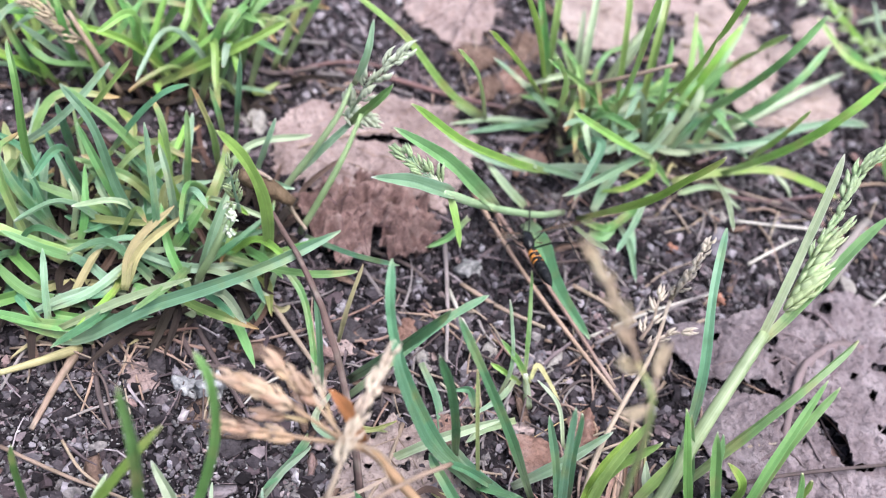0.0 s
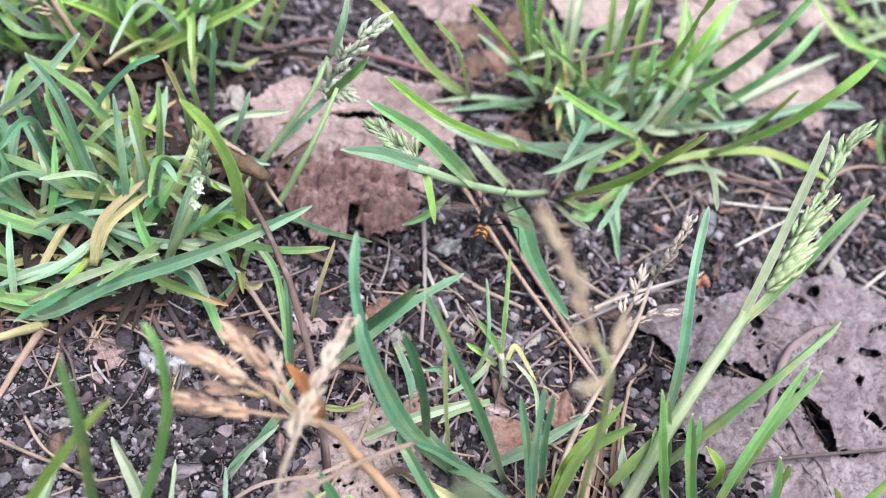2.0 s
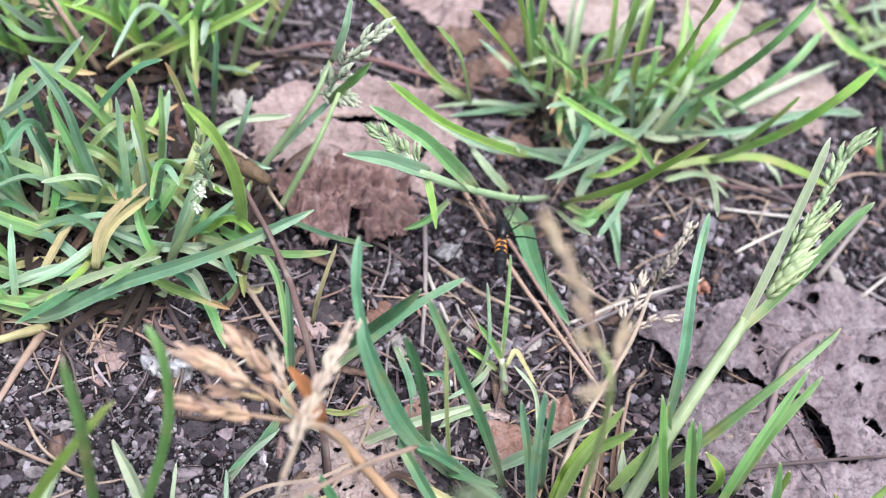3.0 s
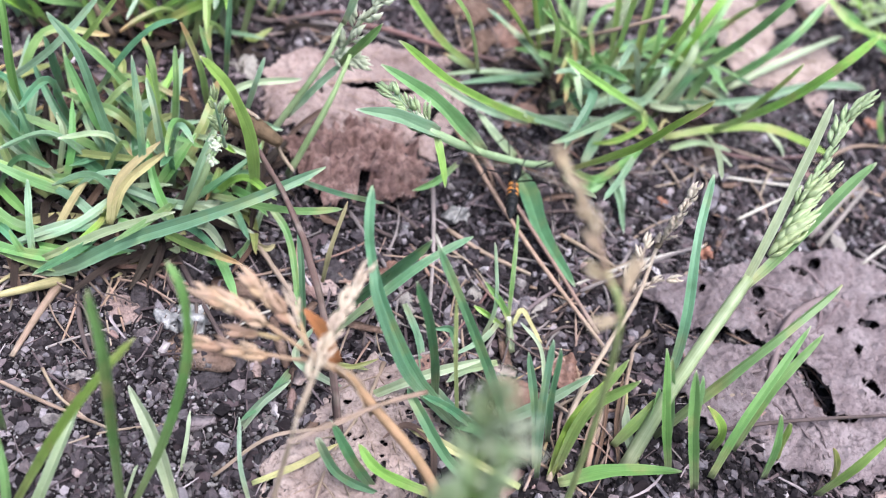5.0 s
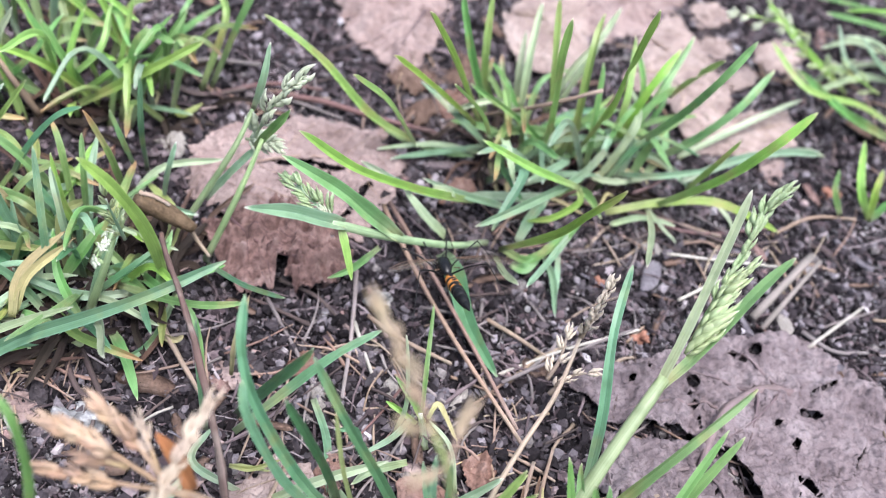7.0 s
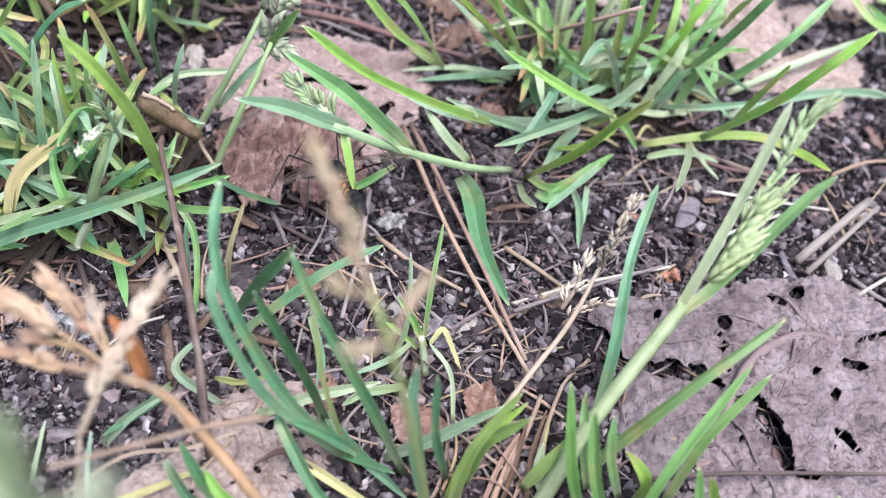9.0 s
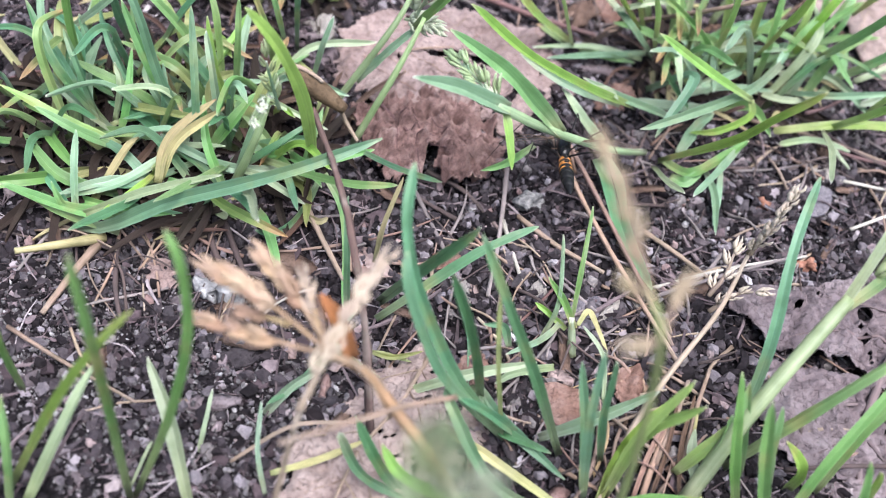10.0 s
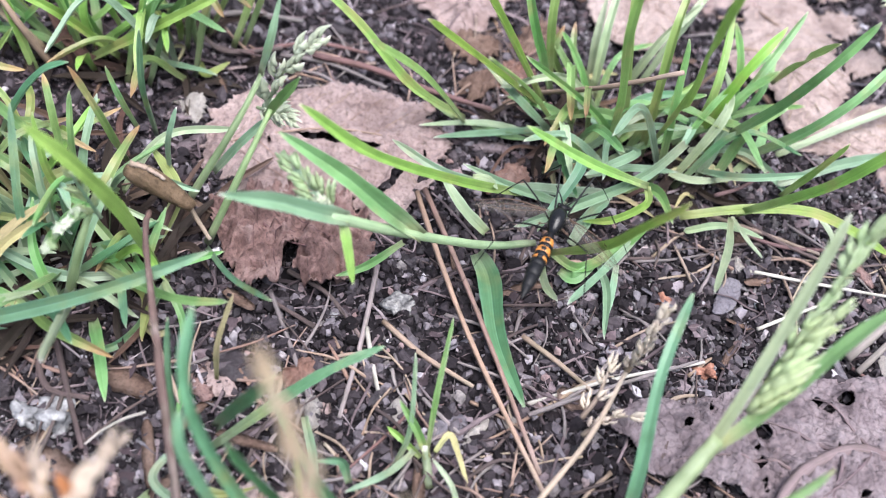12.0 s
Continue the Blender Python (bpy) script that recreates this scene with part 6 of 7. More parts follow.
for kind, r, points in (
    ("grey", 0.32, [(4.7, 81.4, 0.8), (8.3, 75.7, 0.8), (12.2, 69.2, 0.8)]),
    ("grey", 0.35, [(15.7, 87.5, 0.9), (16.1, 77.4, 0.9), (15.9, 67.6, 0.9)]),
    ("dry", 0.35, [(17.9, 80.2, 0.9), (23.1, 76.8, 0.9), (29.0, 74.2, 0.9)]),
    ("dry", 0.35, [(33.4, 81.7, 0.9), (37.5, 79.3, 0.9), (41.8, 76.3, 0.9)]),
    ("grey", 0.28, [(35.1, 71.4, 2.2), (43.5, 77.0, 1.5), (53.1, 82.7, 1.0)]),
    ("dark", 0.4, [(-15.6, 70.5, 0.8), (-12.0, 64.9, 0.8), (-8.1, 59.0, 0.8)]),
    ("white", 0.3, [(16.3, 78.9, 1.0), (17.8, 74.9, 0.9), (19.5, 70.8, 0.8)]),
    ("white", 0.25, [(59.9, 88.6, 0.9), (63.8, 91.1, 1.3), (68.4, 94.0, 1.5)]),
    ("white", 0.25, [(58.7, 97.1, 0.7), (66.3, 96.9, 0.8), (75.6, 96.9, 0.9)]),
    ("dark", 0.35, [(5.9, 84.6, 0.7), (11.0, 82.5, 0.7), (16.1, 77.5, 0.7)]),
    ("white", 0.26, [(35.0, 73.4, 0.9), (43.7, 78.3, 0.9), (53.9, 82.8, 0.9)]),
    ("dry", 0.3, [(47.5, 104.9, 0.9), (56.1, 104.3, 0.8), (68.0, 101.7, 0.7)]),
    ("red", 0.3, [(56.1, 103.4, 0.7), (64.5, 101.8, 0.7), (76.5, 104.7, 0.7)]),
    ("dry", 0.3, [(36.1, 72.4, 0.8), (40.5, 76.9, 0.8), (43.9, 78.7, 0.8)]),
    ("dark", 0.3, [(10.7, 77.9, 0.7), (5.4, 80.1, 0.7), (1.6, 81.5, 0.7)]),
    ("grey", 0.45, [(-15.7, 124.8, 0.8), (-10.5, 126.5, 0.8), (-3.3, 126.7, 0.8)]),
    ("grey", 0.35, [(-4.5, 119.3, 0.8), (2.6, 119.2, 0.8), (10.7, 116.6, 0.8)]),
    ("dark", 0.45, [(-15.9, 119.9, 0.8), (-11.4, 118.0, 0.8), (-4.6, 120.6, 0.8)]),
    ("dark", 0.3, [(49.0, 52.4, 2.4), (58.8, 54.6, 3.1), (76.8, 57.3, 3.8)]),
    ("straw", 0.3, [(38.6, 51.0, 1.0), (40.0, 58.1, 1.7), (41.3, 62.8, 2.0)]),
    ("dry", 0.35, [(35.8, 50.8, 1.0), (37.8, 56.6, 1.3), (39.1, 61.3, 1.5)]),
    ("needle", 0.35, [(34.5, 46.6, 1.0), (36.3, 53.3, 1.0), (38.4, 58.1, 1.0)]),
    ("dark", 0.35, [(30.7, 47.8, 0.8), (33.6, 53.1, 0.8), (37.3, 56.5, 0.8)]),
    ("grey", 0.25, [(-33.5, 66.1, 0.8), (-34.5, 62.8, 0.8), (-35.3, 58.9, 0.8)]),
    ("dry", 0.25, [(-33.4, 51.9, 0.8), (-26.1, 49.1, 0.8), (-17.9, 46.4, 0.8)]),
    ("straw", 0.2, [(-27.1, 53.1, 0.8), (-24.5, 49.9, 0.8), (-21.0, 47.5, 0.8)]),
    ("dark", 0.35, [(-26.4, 65.2, 0.8), (-24.5, 59.2, 0.8), (-22.3, 54.9, 0.8)]),
    ("dark", 0.4, [(-17.8, 70.2, 0.8), (-14.2, 64.8, 0.8), (-9.5, 64.4, 0.8)]),
    ("dry", 0.4, [(-7.3, 75.2, 1.5), (-4.0, 70.6, 1.1), (-0.1, 65.4, 0.8)]),
    ("red", 0.35, [(-9.2, 118.4, 0.8), (-1.2, 122.6, 0.8), (6.9, 122.7, 0.8)]),
    ("dark", 0.3, [(56.8, 106.1, 0.8), (63.4, 102.2, 0.8), (72.7, 99.4, 0.8)]),
    ("dry", 0.3, [(75.9, 103.1, 0.8), (82.9, 107.7, 0.8), (90.2, 108.6, 0.8)]),
    ("white", 0.3, [(77.3, 83.0, 0.9), (81.3, 86.4, 0.9), (87.1, 91.2, 0.9)]),
    ("grey", 0.35, [(76.9, 85.7, 0.8), (80.9, 82.9, 0.8), (85.8, 83.3, 0.8)]),
):
    twig(kind, r, r * 0.7, *points, label={"grey": "weathered grey twig lying on soil", "dry": "dry tan stalk lying on soil", "straw": "pale straw lying on soil", "dark": "dark brown twig lying on soil", "white": "bleached white plant fibre on soil", "red": "thin reddish-brown twig on soil", "needle": "brown dead pine needle on soil"}[kind], category="straw" if kind in ("straw", "white", "dry") else "twig", name="straw" if kind in ("straw", "white", "dry") else "twig")

for outline in ([(28.8, 66.6), (29.1, 68.7), (31.1, 72.4), (31.8, 72.0), (30.5, 68.7)], [(11.9, 69.0), (13.1, 69.7), (14.0, 67.1), (14.0, 64.8), (13.2, 65.0)], [(32.4, 71.0), (33.5, 71.9), (34.2, 71.1), (33.1, 70.3)], [(20.7, 70.4), (21.8, 71.6), (22.8, 69.6), (21.7, 68.2)], [(74.0, 88.5), (75.8, 87.9), (75.9, 85.7), (74.4, 85.4)], [(55.5, 98.9), (57.5, 98.9), (58.9, 97.5), (56.8, 96.6)]):
    dead_leaf("husk", "husk", "small whitish papery husk on soil", outline, 0.5, 0.3, 0.25, seed=len(outline) + 30, step=0.22)

def local_litter(count, centre, reach, kinds, length, seed, rise=(0.4, 2.2)):
    """Short bent dry stalks and fibres, lying criss-cross in one spot."""
    g = random.Random(seed)
    words = {"dry": "short bent tan straw in the litter", "needle": "short reddish-brown dead needle", "tawny": "short tawny dead stalk", "dark": "short dark rotten twig", "straw": "short pale straw in the litter", "grey": "short weathered grey twig"}
    for i in range(count):
        kind = g.choice(kinds)
        a, r = g.uniform(0, 6.283), g.random() ** 0.5
        x, y = centre[0] + reach[0] * r * math.cos(a), centre[1] + reach[1] * r * math.sin(a)
        b, half = g.uniform(0, 6.283), 0.5 * g.uniform(*length)
        c, d = math.cos(b), math.sin(b)
        bend = g.uniform(-0.2, 0.2) * half
        z0, z1, z2 = g.uniform(0.35, 0.7), g.uniform(*rise), g.uniform(0.35, 1.1)
        points = [(x - c * half, y - d * half, lift(x - c * half, y - d * half) + z0), (x - d * bend, y + c * bend, lift(x, y) + z1), (x + c * half, y + d * half, lift(x + c * half, y + d * half) + z2)]
        thick = g.uniform(0.1, 0.26)
        twig(kind, thick, thick * g.uniform(0.4, 0.8), *points, label=words[kind], category="twig" if kind in ("dark", "grey") else "straw", name="twig" if kind in ("dark", "grey") else "straw", wobble=0.3)


local_litter(34, (32, 56), (9, 11), ["dry", "needle", "tawny", "needle", "dark"], (5, 13), 201)
local_litter(26, (14, 69), (12, 9), ["straw", "grey", "dry", "dark", "needle"], (4, 10), 202, (0.4, 1.4))
local_litter(24, (42, 80), (14, 8), ["grey", "dark", "dry", "grey"], (4, 11), 203, (0.4, 1.4))
local_litter(30, (-20, 64), (14, 5), ["dark", "dark", "needle", "dry"], (5, 12), 204, (0.4, 2.0))
local_litter(22, (8, 118), (20, 6), ["dark", "needle", "grey"], (6, 14), 205, (0.4, 1.6))
local_litter(26, (66, 100), (18, 8), ["grey", "straw", "dark", "dry"], (6, 14), 206, (0.4, 1.4))
local_litter(44, (24, 62), (17, 13), ["grey", "dark", "grey", "dry", "straw", "needle"], (3, 9), 208, (0.4, 1.6))
local_litter(30, (52, 62), (15, 10), ["grey", "dark", "dark", "needle", "dry"], (3, 9), 209, (0.4, 1.6))
local_litter(18, (30, 94), (10, 8), ["dark", "needle", "dark"], (5, 11), 207, (0.4, 1.8))
local_litter(26, (26, 126), (9, 9), ["dark", "needle", "tawny", "dry", "dark"], (5, 14), 210, (0.5, 2.4))
local_litter(20, (44, 98), (16, 6), ["dark", "needle", "dark", "grey"], (5, 13), 211, (0.4, 1.6))
for outline in ([(20.0, 120.6), (23.4, 124.0), (25.6, 121.0), (22.6, 117.4)], [(17.2, 127.4), (21.6, 131.2), (25.0, 127.6), (20.8, 124.0)], [(25.8, 131.0), (29.6, 136.0), (33.0, 132.4), (29.2, 128.0)]):
    dead_leaf("leaf_scrap", "brownish", "crumpled brown leaf scrap beside grass roots", outline, 0.8, 0.6, 1.2, seed=int(outline[0][0] * 3) + 5, step=0.24, jag=0.3, ridge=0.6, curl=2.0)
for outline in ([(13.6, 57.8), (15.8, 60.6), (17.4, 58.4), (16.2, 55.0)], [(30.6, 60.2), (33.4, 61.6), (34.6, 58.4), (32.0, 57.0)], [(8.6, 71.6), (11.0, 74.4), (12.6, 72.0), (10.6, 69.6)], [(26.0, 104.0), (29.0, 107.6), (31.6, 105.0), (28.6, 102.0)], [(23.6, 122.6), (27.4, 126.4), (30.6, 123.0), (27.0, 119.4)]):
    dead_leaf("leaf_scrap", "russet", "curled rusty brown leaf scrap in the litter", outline, 0.6, 0.5, 0.9, seed=int(outline[0][0] * 3) + 7, step=0.22, jag=0.25, ridge=0.5, curl=1.6)

# ---- flowering shoots ----
seed_pod([(-12.0, 86.3, 11.4), (-9.6, 87.0, 9.4), (-5.2, 86.6, 6.6)], 1.65)
twig("dry", 0.3, 0.25, (-6.2, 87.1, 7.0), (-4.9, 86.5, 4.5), (-3.2, 85.2, 3.0), label="thin dry stalk below a seed pod", category="straw", name="straw")

flowering_right = root("flowering_grass", "green flowering grass with a plump pale panicle", "grass", "flowering grasses", (41.1, 51.7, 0.0))
stem(flowering_right, "shoot", 1.75, (38.9, 47.3, 0.5), (42.9, 54.0, 9.2), (47.6, 60.6, 14.4), (50.4, 64.5, 17.0), top=0.4)
blade(flowering_right, "pale", 1.9, (49.6, 63.6, 16.2), (51.6, 67.4, 19.6), (53.6, 71.6, 23.4), (55.7, 76.3, 28.3), (57.4, 80.2, 31.4), twist=0.1, fold=0.5)
blade(flowering_right, "mid", 2.2, (50.0, 63.6, 16.4), (52.8, 65.9, 18.4), (56.4, 69.0, 22.6), (59.4, 71.4, 26.8), (61.6, 72.8, 29.5), twist=0.1, fold=0.5)
panicle(flowering_right, "green", 9, 3.2, 0.34, "mid", (57.2, 75.0, 28.1), (58.2, 77.1, 30.7), (59.3, 78.0, 32.2), (61.2, 79.4, 34.2), pedicel=0.7, width=0.4, seed=31, label="greyish green flowering head")
panicle(flowering_right, "green", 10, 3.0, 0.24, "mid", (52.8, 67.5, 19.8), (54.6, 70.8, 23.1), (56.3, 73.2, 26.1), (57.3, 75.0, 28.3), (58.4, 77.3, 31.0), pedicel=0.4, width=0.5, seed=35, bare=0.35)
plump_row = panicle(flowering_right, "ripe", 2, 3.4, 0.2, "mid", (52.6, 66.9, 19.2), (54.4, 69.6, 22.3), (56.4, 71.8, 25.2), (58.6, 73.6, 28.0), pedicel=0.3, width=0.4, seed=36, bare=0.7, label="plump pale lime spikelets inside the sheath")
for i in range(11):
    f = i / 10
    seat = Vector((52.3, 66.4, 19.0)).lerp(Vector((55.4, 71.8, 24.7)), f) - Vector((41.1, 51.7, 0.0))
    spikelet(plump_row, "ripe", seat + Vector((0.25, -0.3, 0.3)) * (i % 2), (0.72 + 0.1 * rng.uniform(-1, 1), 0.42, 0.62 + 0.14 * rng.uniform(-1, 1)), (5.4 - 1.3 * f) * rng.uniform(0.9, 1.1), rng.uniform(-0.9, 0.9))
flowering_mid = root("flowering_grass", "low flowering grass shoot with an open green panicle", "grass", "flowering grasses", (32.6, 95.8, 0.0))
stem(flowering_mid, "sheath", 0.85, (33.2, 95.3, 0.6), (27.5, 89.8, 5.5), (19.6, 83.9, 12.5), (12.4, 78.3, 20.2), top=0.7)
blade(flowering_mid, "blue", 3.0, (13.8, 79.2, 18.9), (11.6, 77.4, 21.4), (8.3, 75.6, 24.2), (3.9, 73.4, 26.6), twist=0.2)
blade(flowering_mid, "mid", 3.4, (20.5, 84.6, 11.6), (16.6, 83.4, 16.6), (12.9, 82.9, 20.8), (6.2, 83.9, 24.3), twist=0.1)
blade(flowering_mid, "lime", 1.7, (13.5, 79.0, 19.2), (14.5, 77.0, 17.2), (15.5, 75.0, 14.5), twist=0.1)
blade(flowering_mid, "mid", 1.5, (18.3, 88.3, 5.0), (15.3, 83.4, 6.4), (12.4, 80.8, 7.0))
panicle(flowering_mid, "green", 22, 2.5, 0.75, "blue", (13.0, 78.8, 19.3), (10.4, 80.4, 20.9), (8.2, 81.9, 21.6), (6.0, 83.8, 21.6), pedicel=1.1, seed=4, width=0.4)
panicle(flowering_mid, "bloom", 8, 1.7, 0.6, "mid", (12.6, 78.8, 19.8), (11.6, 79.2, 20.8), (10.8, 79.6, 21.6), pedicel=0.3, seed=8)
flowering_back = root("flowering_grass", "flowering grass shoots with a loose green panicle", "grass", "flowering grasses", (-6.7, 89.3, 0.0))
stem(flowering_back, "shoot", 1.0, (-8.2, 91.0, 1.0), (-1.1, 92.3, 15.6), (1.0, 95.6, 20.2))
blade(flowering_back, "blue", 1.6, (1.2, 94.4, 21.0), (2.4, 94.9, 25.5), (2.8, 97.6, 28.9))
stem(flowering_back, "shoot", 1.0, (-4.0, 86.3, 1.0), (0.3, 88.6, 12.3), (2.5, 92.8, 17.7))
blade(flowering_back, "mid", 2.0, (1.3, 94.5, 14.0), (4.0, 92.6, 19.9), (5.9, 92.6, 23.3))
blade(flowering_back, "blue", 1.7, (-5.1, 93.4, 5.0), (-1.4, 93.9, 10.7), (1.7, 95.6, 14.0))
panicle(flowering_back, "bloom", 6, 4.8, 0.34, "pale", (0.8, 95.7, 14.0), (3.2, 95.4, 20.7), (8.2, 96.2, 27.1), pedicel=1.6, seed=6)
panicle(flowering_back, "bloom", 10, 3.2, 0.7, "pale", (-0.2, 96.3, 14.0), (3.0, 95.1, 14.7), (5.3, 93.6, 15.0), pedicel=0.8, seed=9)
flowering_left = root("flowering_grass", "short grass shoot with a whitish flowering head", "grass", "flowering grasses", (-16.5, 77.1, 0.0))
stem(flowering_left, "shoot", 1.2, (-16.3, 75.9, 1.0), (-13.2, 75.8, 10.1), (-12.1, 77.9, 14.0))
stem(flowering_left, "shoot", 0.5, (-12.1, 77.9, 14.0), (-11.4, 74.0, 17.6), (-10.9, 68.6, 21.2))
blossoms(flowering_left, 8, [(-11.4, 75.6, 17.6), (-11.2, 71.6, 19.8), (-10.8, 68.2, 21.8)], 12)
panicle(flowering_left, "ripe", 8, 2.6, 0.6, "blue", (-10.8, 77.6, 14.0), (-11.6, 76.4, 21.5), (-12.1, 77.3, 24.2), pedicel=0.8, seed=13)

dry_head_left = root("dry_seed_head", "dry tan grass seed head with spread branches", "seed head", "dry seed heads", (17.1, 41.4, 0.0))
stem(dry_head_left, "tawny", 1.3, (19.5, 36.5, 0.5), (14.6, 38.6, 13.0), (8.2, 42.0, 19.6), (5.6, 42.4, 23.4), (3.2, 41.8, 25.8))
panicle(dry_head_left, "dry", 9, 3.7, 0.3, "tawny", (3.2, 41.8, 25.8), (-0.6, 42.9, 28.2), (-4.4, 44.2, 29.6), (-8.6, 45.3, 30.2), pedicel=0.5, seed=14, bare=0.5)
panicle(dry_head_left, "dry", 6, 3.5, 0.28, "tawny", (3.2, 41.8, 25.8), (0.4, 44.2, 27.8), (-2.2, 46.0, 29.4), (-4.9, 47.6, 30.4), pedicel=0.5, seed=15, bare=0.42)
panicle(dry_head_left, "bleached", 3, 2.6, 0.4, "tawny", (2.0, 43.0, 26.4), (0.6, 45.2, 28.4), (-0.6, 47.0, 29.6), pedicel=0.4, seed=16, bare=0.35)
panicle(dry_head_left, "dry", 6, 3.5, 0.26, "tawny", (3.2, 41.8, 25.8), (-0.6, 42.0, 25.8), (-4.6, 42.6, 25.6), (-9.2, 43.3, 24.9), pedicel=0.4, seed=17, bare=0.36)
panicle(dry_head_left, "dry", 2, 3.0, 0.3, "tawny", (-0.4, 42.8, 27.4), (-3.2, 43.3, 27.2), (-5.6, 43.4, 26.8), pedicel=0.4, seed=18, bare=0.4)
blade(dry_head_left, "withered", 2.4, (4.6, 43.0, 24.0), (3.2, 44.4, 26.2), (1.2, 45.8, 28.0))
blade(dry_head_left, "straw", 1.6, (8.6, 41.6, 18.0), (6.6, 42.4, 22.2), (4.6, 42.0, 25.2))
stem(dry_head_left, "straw", 0.55, (13.6, 44.4, 18.4), (9.0, 40.4, 22.0), (1.4, 32.8, 27.8), top=0.3)
dry_head_slim = root("dry_seed_head", "slim bleached dry seed head leaning over another", "seed head", "dry seed heads", (2.0, 34.0, 0.0))
stem(dry_head_slim, "straw", 0.7, (-1.0, 33.0, 0.5), (0.4, 34.0, 14.0), (1.9, 36.4, 26.0))
panicle(dry_head_slim, "bleached", 9, 3.4, 0.2, "straw", (1.9, 36.4, 26.0), (3.3, 40.2, 29.4), (4.8, 43.8, 31.9), (6.5, 47.4, 33.8), pedicel=0.3, seed=19, bare=0.2, width=0.6)
dry_head_near = root("dry_seed_head", "tall dry straw-coloured seed head", "seed head", "dry seed heads", (28.0, 38.2, 0.0))
stem(dry_head_near, "yel", 0.7, (30.0, 38.0, 0.3), (27.5, 37.5, 24.0), (24.2, 36.2, 43.8), (22.3, 38.0, 47.6))
panicle(dry_head_near, "husk", 6, 2.9, 0.26, "straw", (22.3, 38.0, 47.6), (20.6, 40.4, 50.0), (19.0, 42.4, 51.7), (17.4, 44.3, 53.0), pedicel=0.3, seed=41, bare=0.1)
panicle(dry_head_near, "husk", 2, 3.2, 0.15, "straw", (24.0, 36.4, 44.4), (24.6, 38.6, 45.0), (25.8, 41.8, 45.0), pedicel=0.2, seed=42, bare=0.5)
panicle(dry_head_near, "husk", 1, 3.2, 0.1, "straw", (23.9, 36.3, 44.8), (22.6, 35.4, 45.2), (21.2, 34.4, 45.2), pedicel=0.2, seed=43)
panicle(dry_head_near, "husk", 1, 3.0, 0.1, "straw", (22.6, 37.6, 47.0), (21.2, 37.0, 48.6), (19.6, 36.5, 49.6), pedicel=0.2, seed=44)
dry_head_thin = root("dry_seed_head", "thin dry seed head shedding its husks", "seed head", "dry seed heads", (37.7, 64.3, 0.0))
stem(dry_head_thin, "straw", 0.8, (30.1, 45.3, 0.5), (33.3, 54.5, 2.0), (36.9, 61.3, 4.0), (40.9, 67.9, 6.2), (43.9, 75.5, 8.0), top=0.3)
panicle(dry_head_thin, "chaff", 9, 2.9, 0.3, "straw", (43.9, 75.4, 8.0), (44.4, 75.0, 15.3), (45.3, 76.1, 19.7), pedicel=0.6, seed=21, width=0.8)
panicle(dry_head_thin, "chaff", 4, 2.3, 0.6, "straw", (40.2, 70.7, 5.0), (41.3, 72.2, 7.5), (42.2, 75.9, 10.0), pedicel=0.8, seed=22, width=0.6)
panicle(dry_head_thin, "chaff", 4, 2.5, 0.4, "straw", (40.6, 69.3, 4.0), (42.7, 70.2, 6.9), (46.2, 70.0, 9.0), pedicel=0.8, seed=23, width=0.6)
dry_head_far = root("dry_seed_head", "dry straw seed head among green grass", "seed head", "dry seed heads", (-32.4, 110.1, 0.0))
stem(dry_head_far, "dry", 1.1, (-32.1, 109.1, 1.0), (-35.0, 108.4, 9.5), (-38.3, 110.7, 14.0))
panicle(dry_head_far, "husk", 9, 3.2, 0.6, "straw", (-36.3, 109.4, 10.0), (-40.1, 108.9, 14.2), (-46.3, 109.9, 18.0), pedicel=1.2, seed=24)
blade(dry_head_far, "straw", 1.8, (-33.4, 110.3, 3.0), (-39.5, 110.2, 10.4), (-45.3, 111.8, 14.0))
flowering_far = root("flowering_grass", "pale flowering grass at the far edge", "grass", "flowering grasses", (99.0, 134.0, 0.0))
panicle(flowering_far, "ripe", 14, 3.2, 0.8, "lime", (93.0, 137.2, 3.0), (83.5, 136.9, 10.3), (75.8, 142.2, 16.0), pedicel=2.0, seed=26)
panicle(flowering_far, "bloom", 8, 2.8, 0.8, "lime", (85.5, 140.8, 10.0), (77.3, 140.3, 12.6), (69.5, 138.1, 14.0), pedicel=1.6, seed=27)
panicle(flowering_far, "ripe", 8, 3.0, 0.8, "lime", (100.2, 137.1, 3.0), (92.0, 136.7, 7.0), (84.4, 134.2, 9.0), pedicel=1.6, seed=28)
flowering_fore = root("flowering_grass", "tall green flowering grass rising close by", "grass", "flowering grasses", (24.1, 15.2, 0.0))
stem(flowering_fore, "lime", 1.0, (9.0, 15.0, 0.3), (11.0, 17.0, 25.0), (12.2, 18.8, 47.0))
panicle(flowering_fore, "green", 14, 3.4, 0.8, "lime", (12.2, 18.8, 47.0), (11.9, 19.4, 53.0), (11.5, 20.0, 61.5), pedicel=1.4, seed=51)
panicle(flowering_fore, "bloom", 7, 2.8, 0.9, "lime", (12.3, 18.9, 46.0), (13.6, 20.3, 51.5), (14.4, 21.0, 56.0), pedicel=0.8, seed=52)

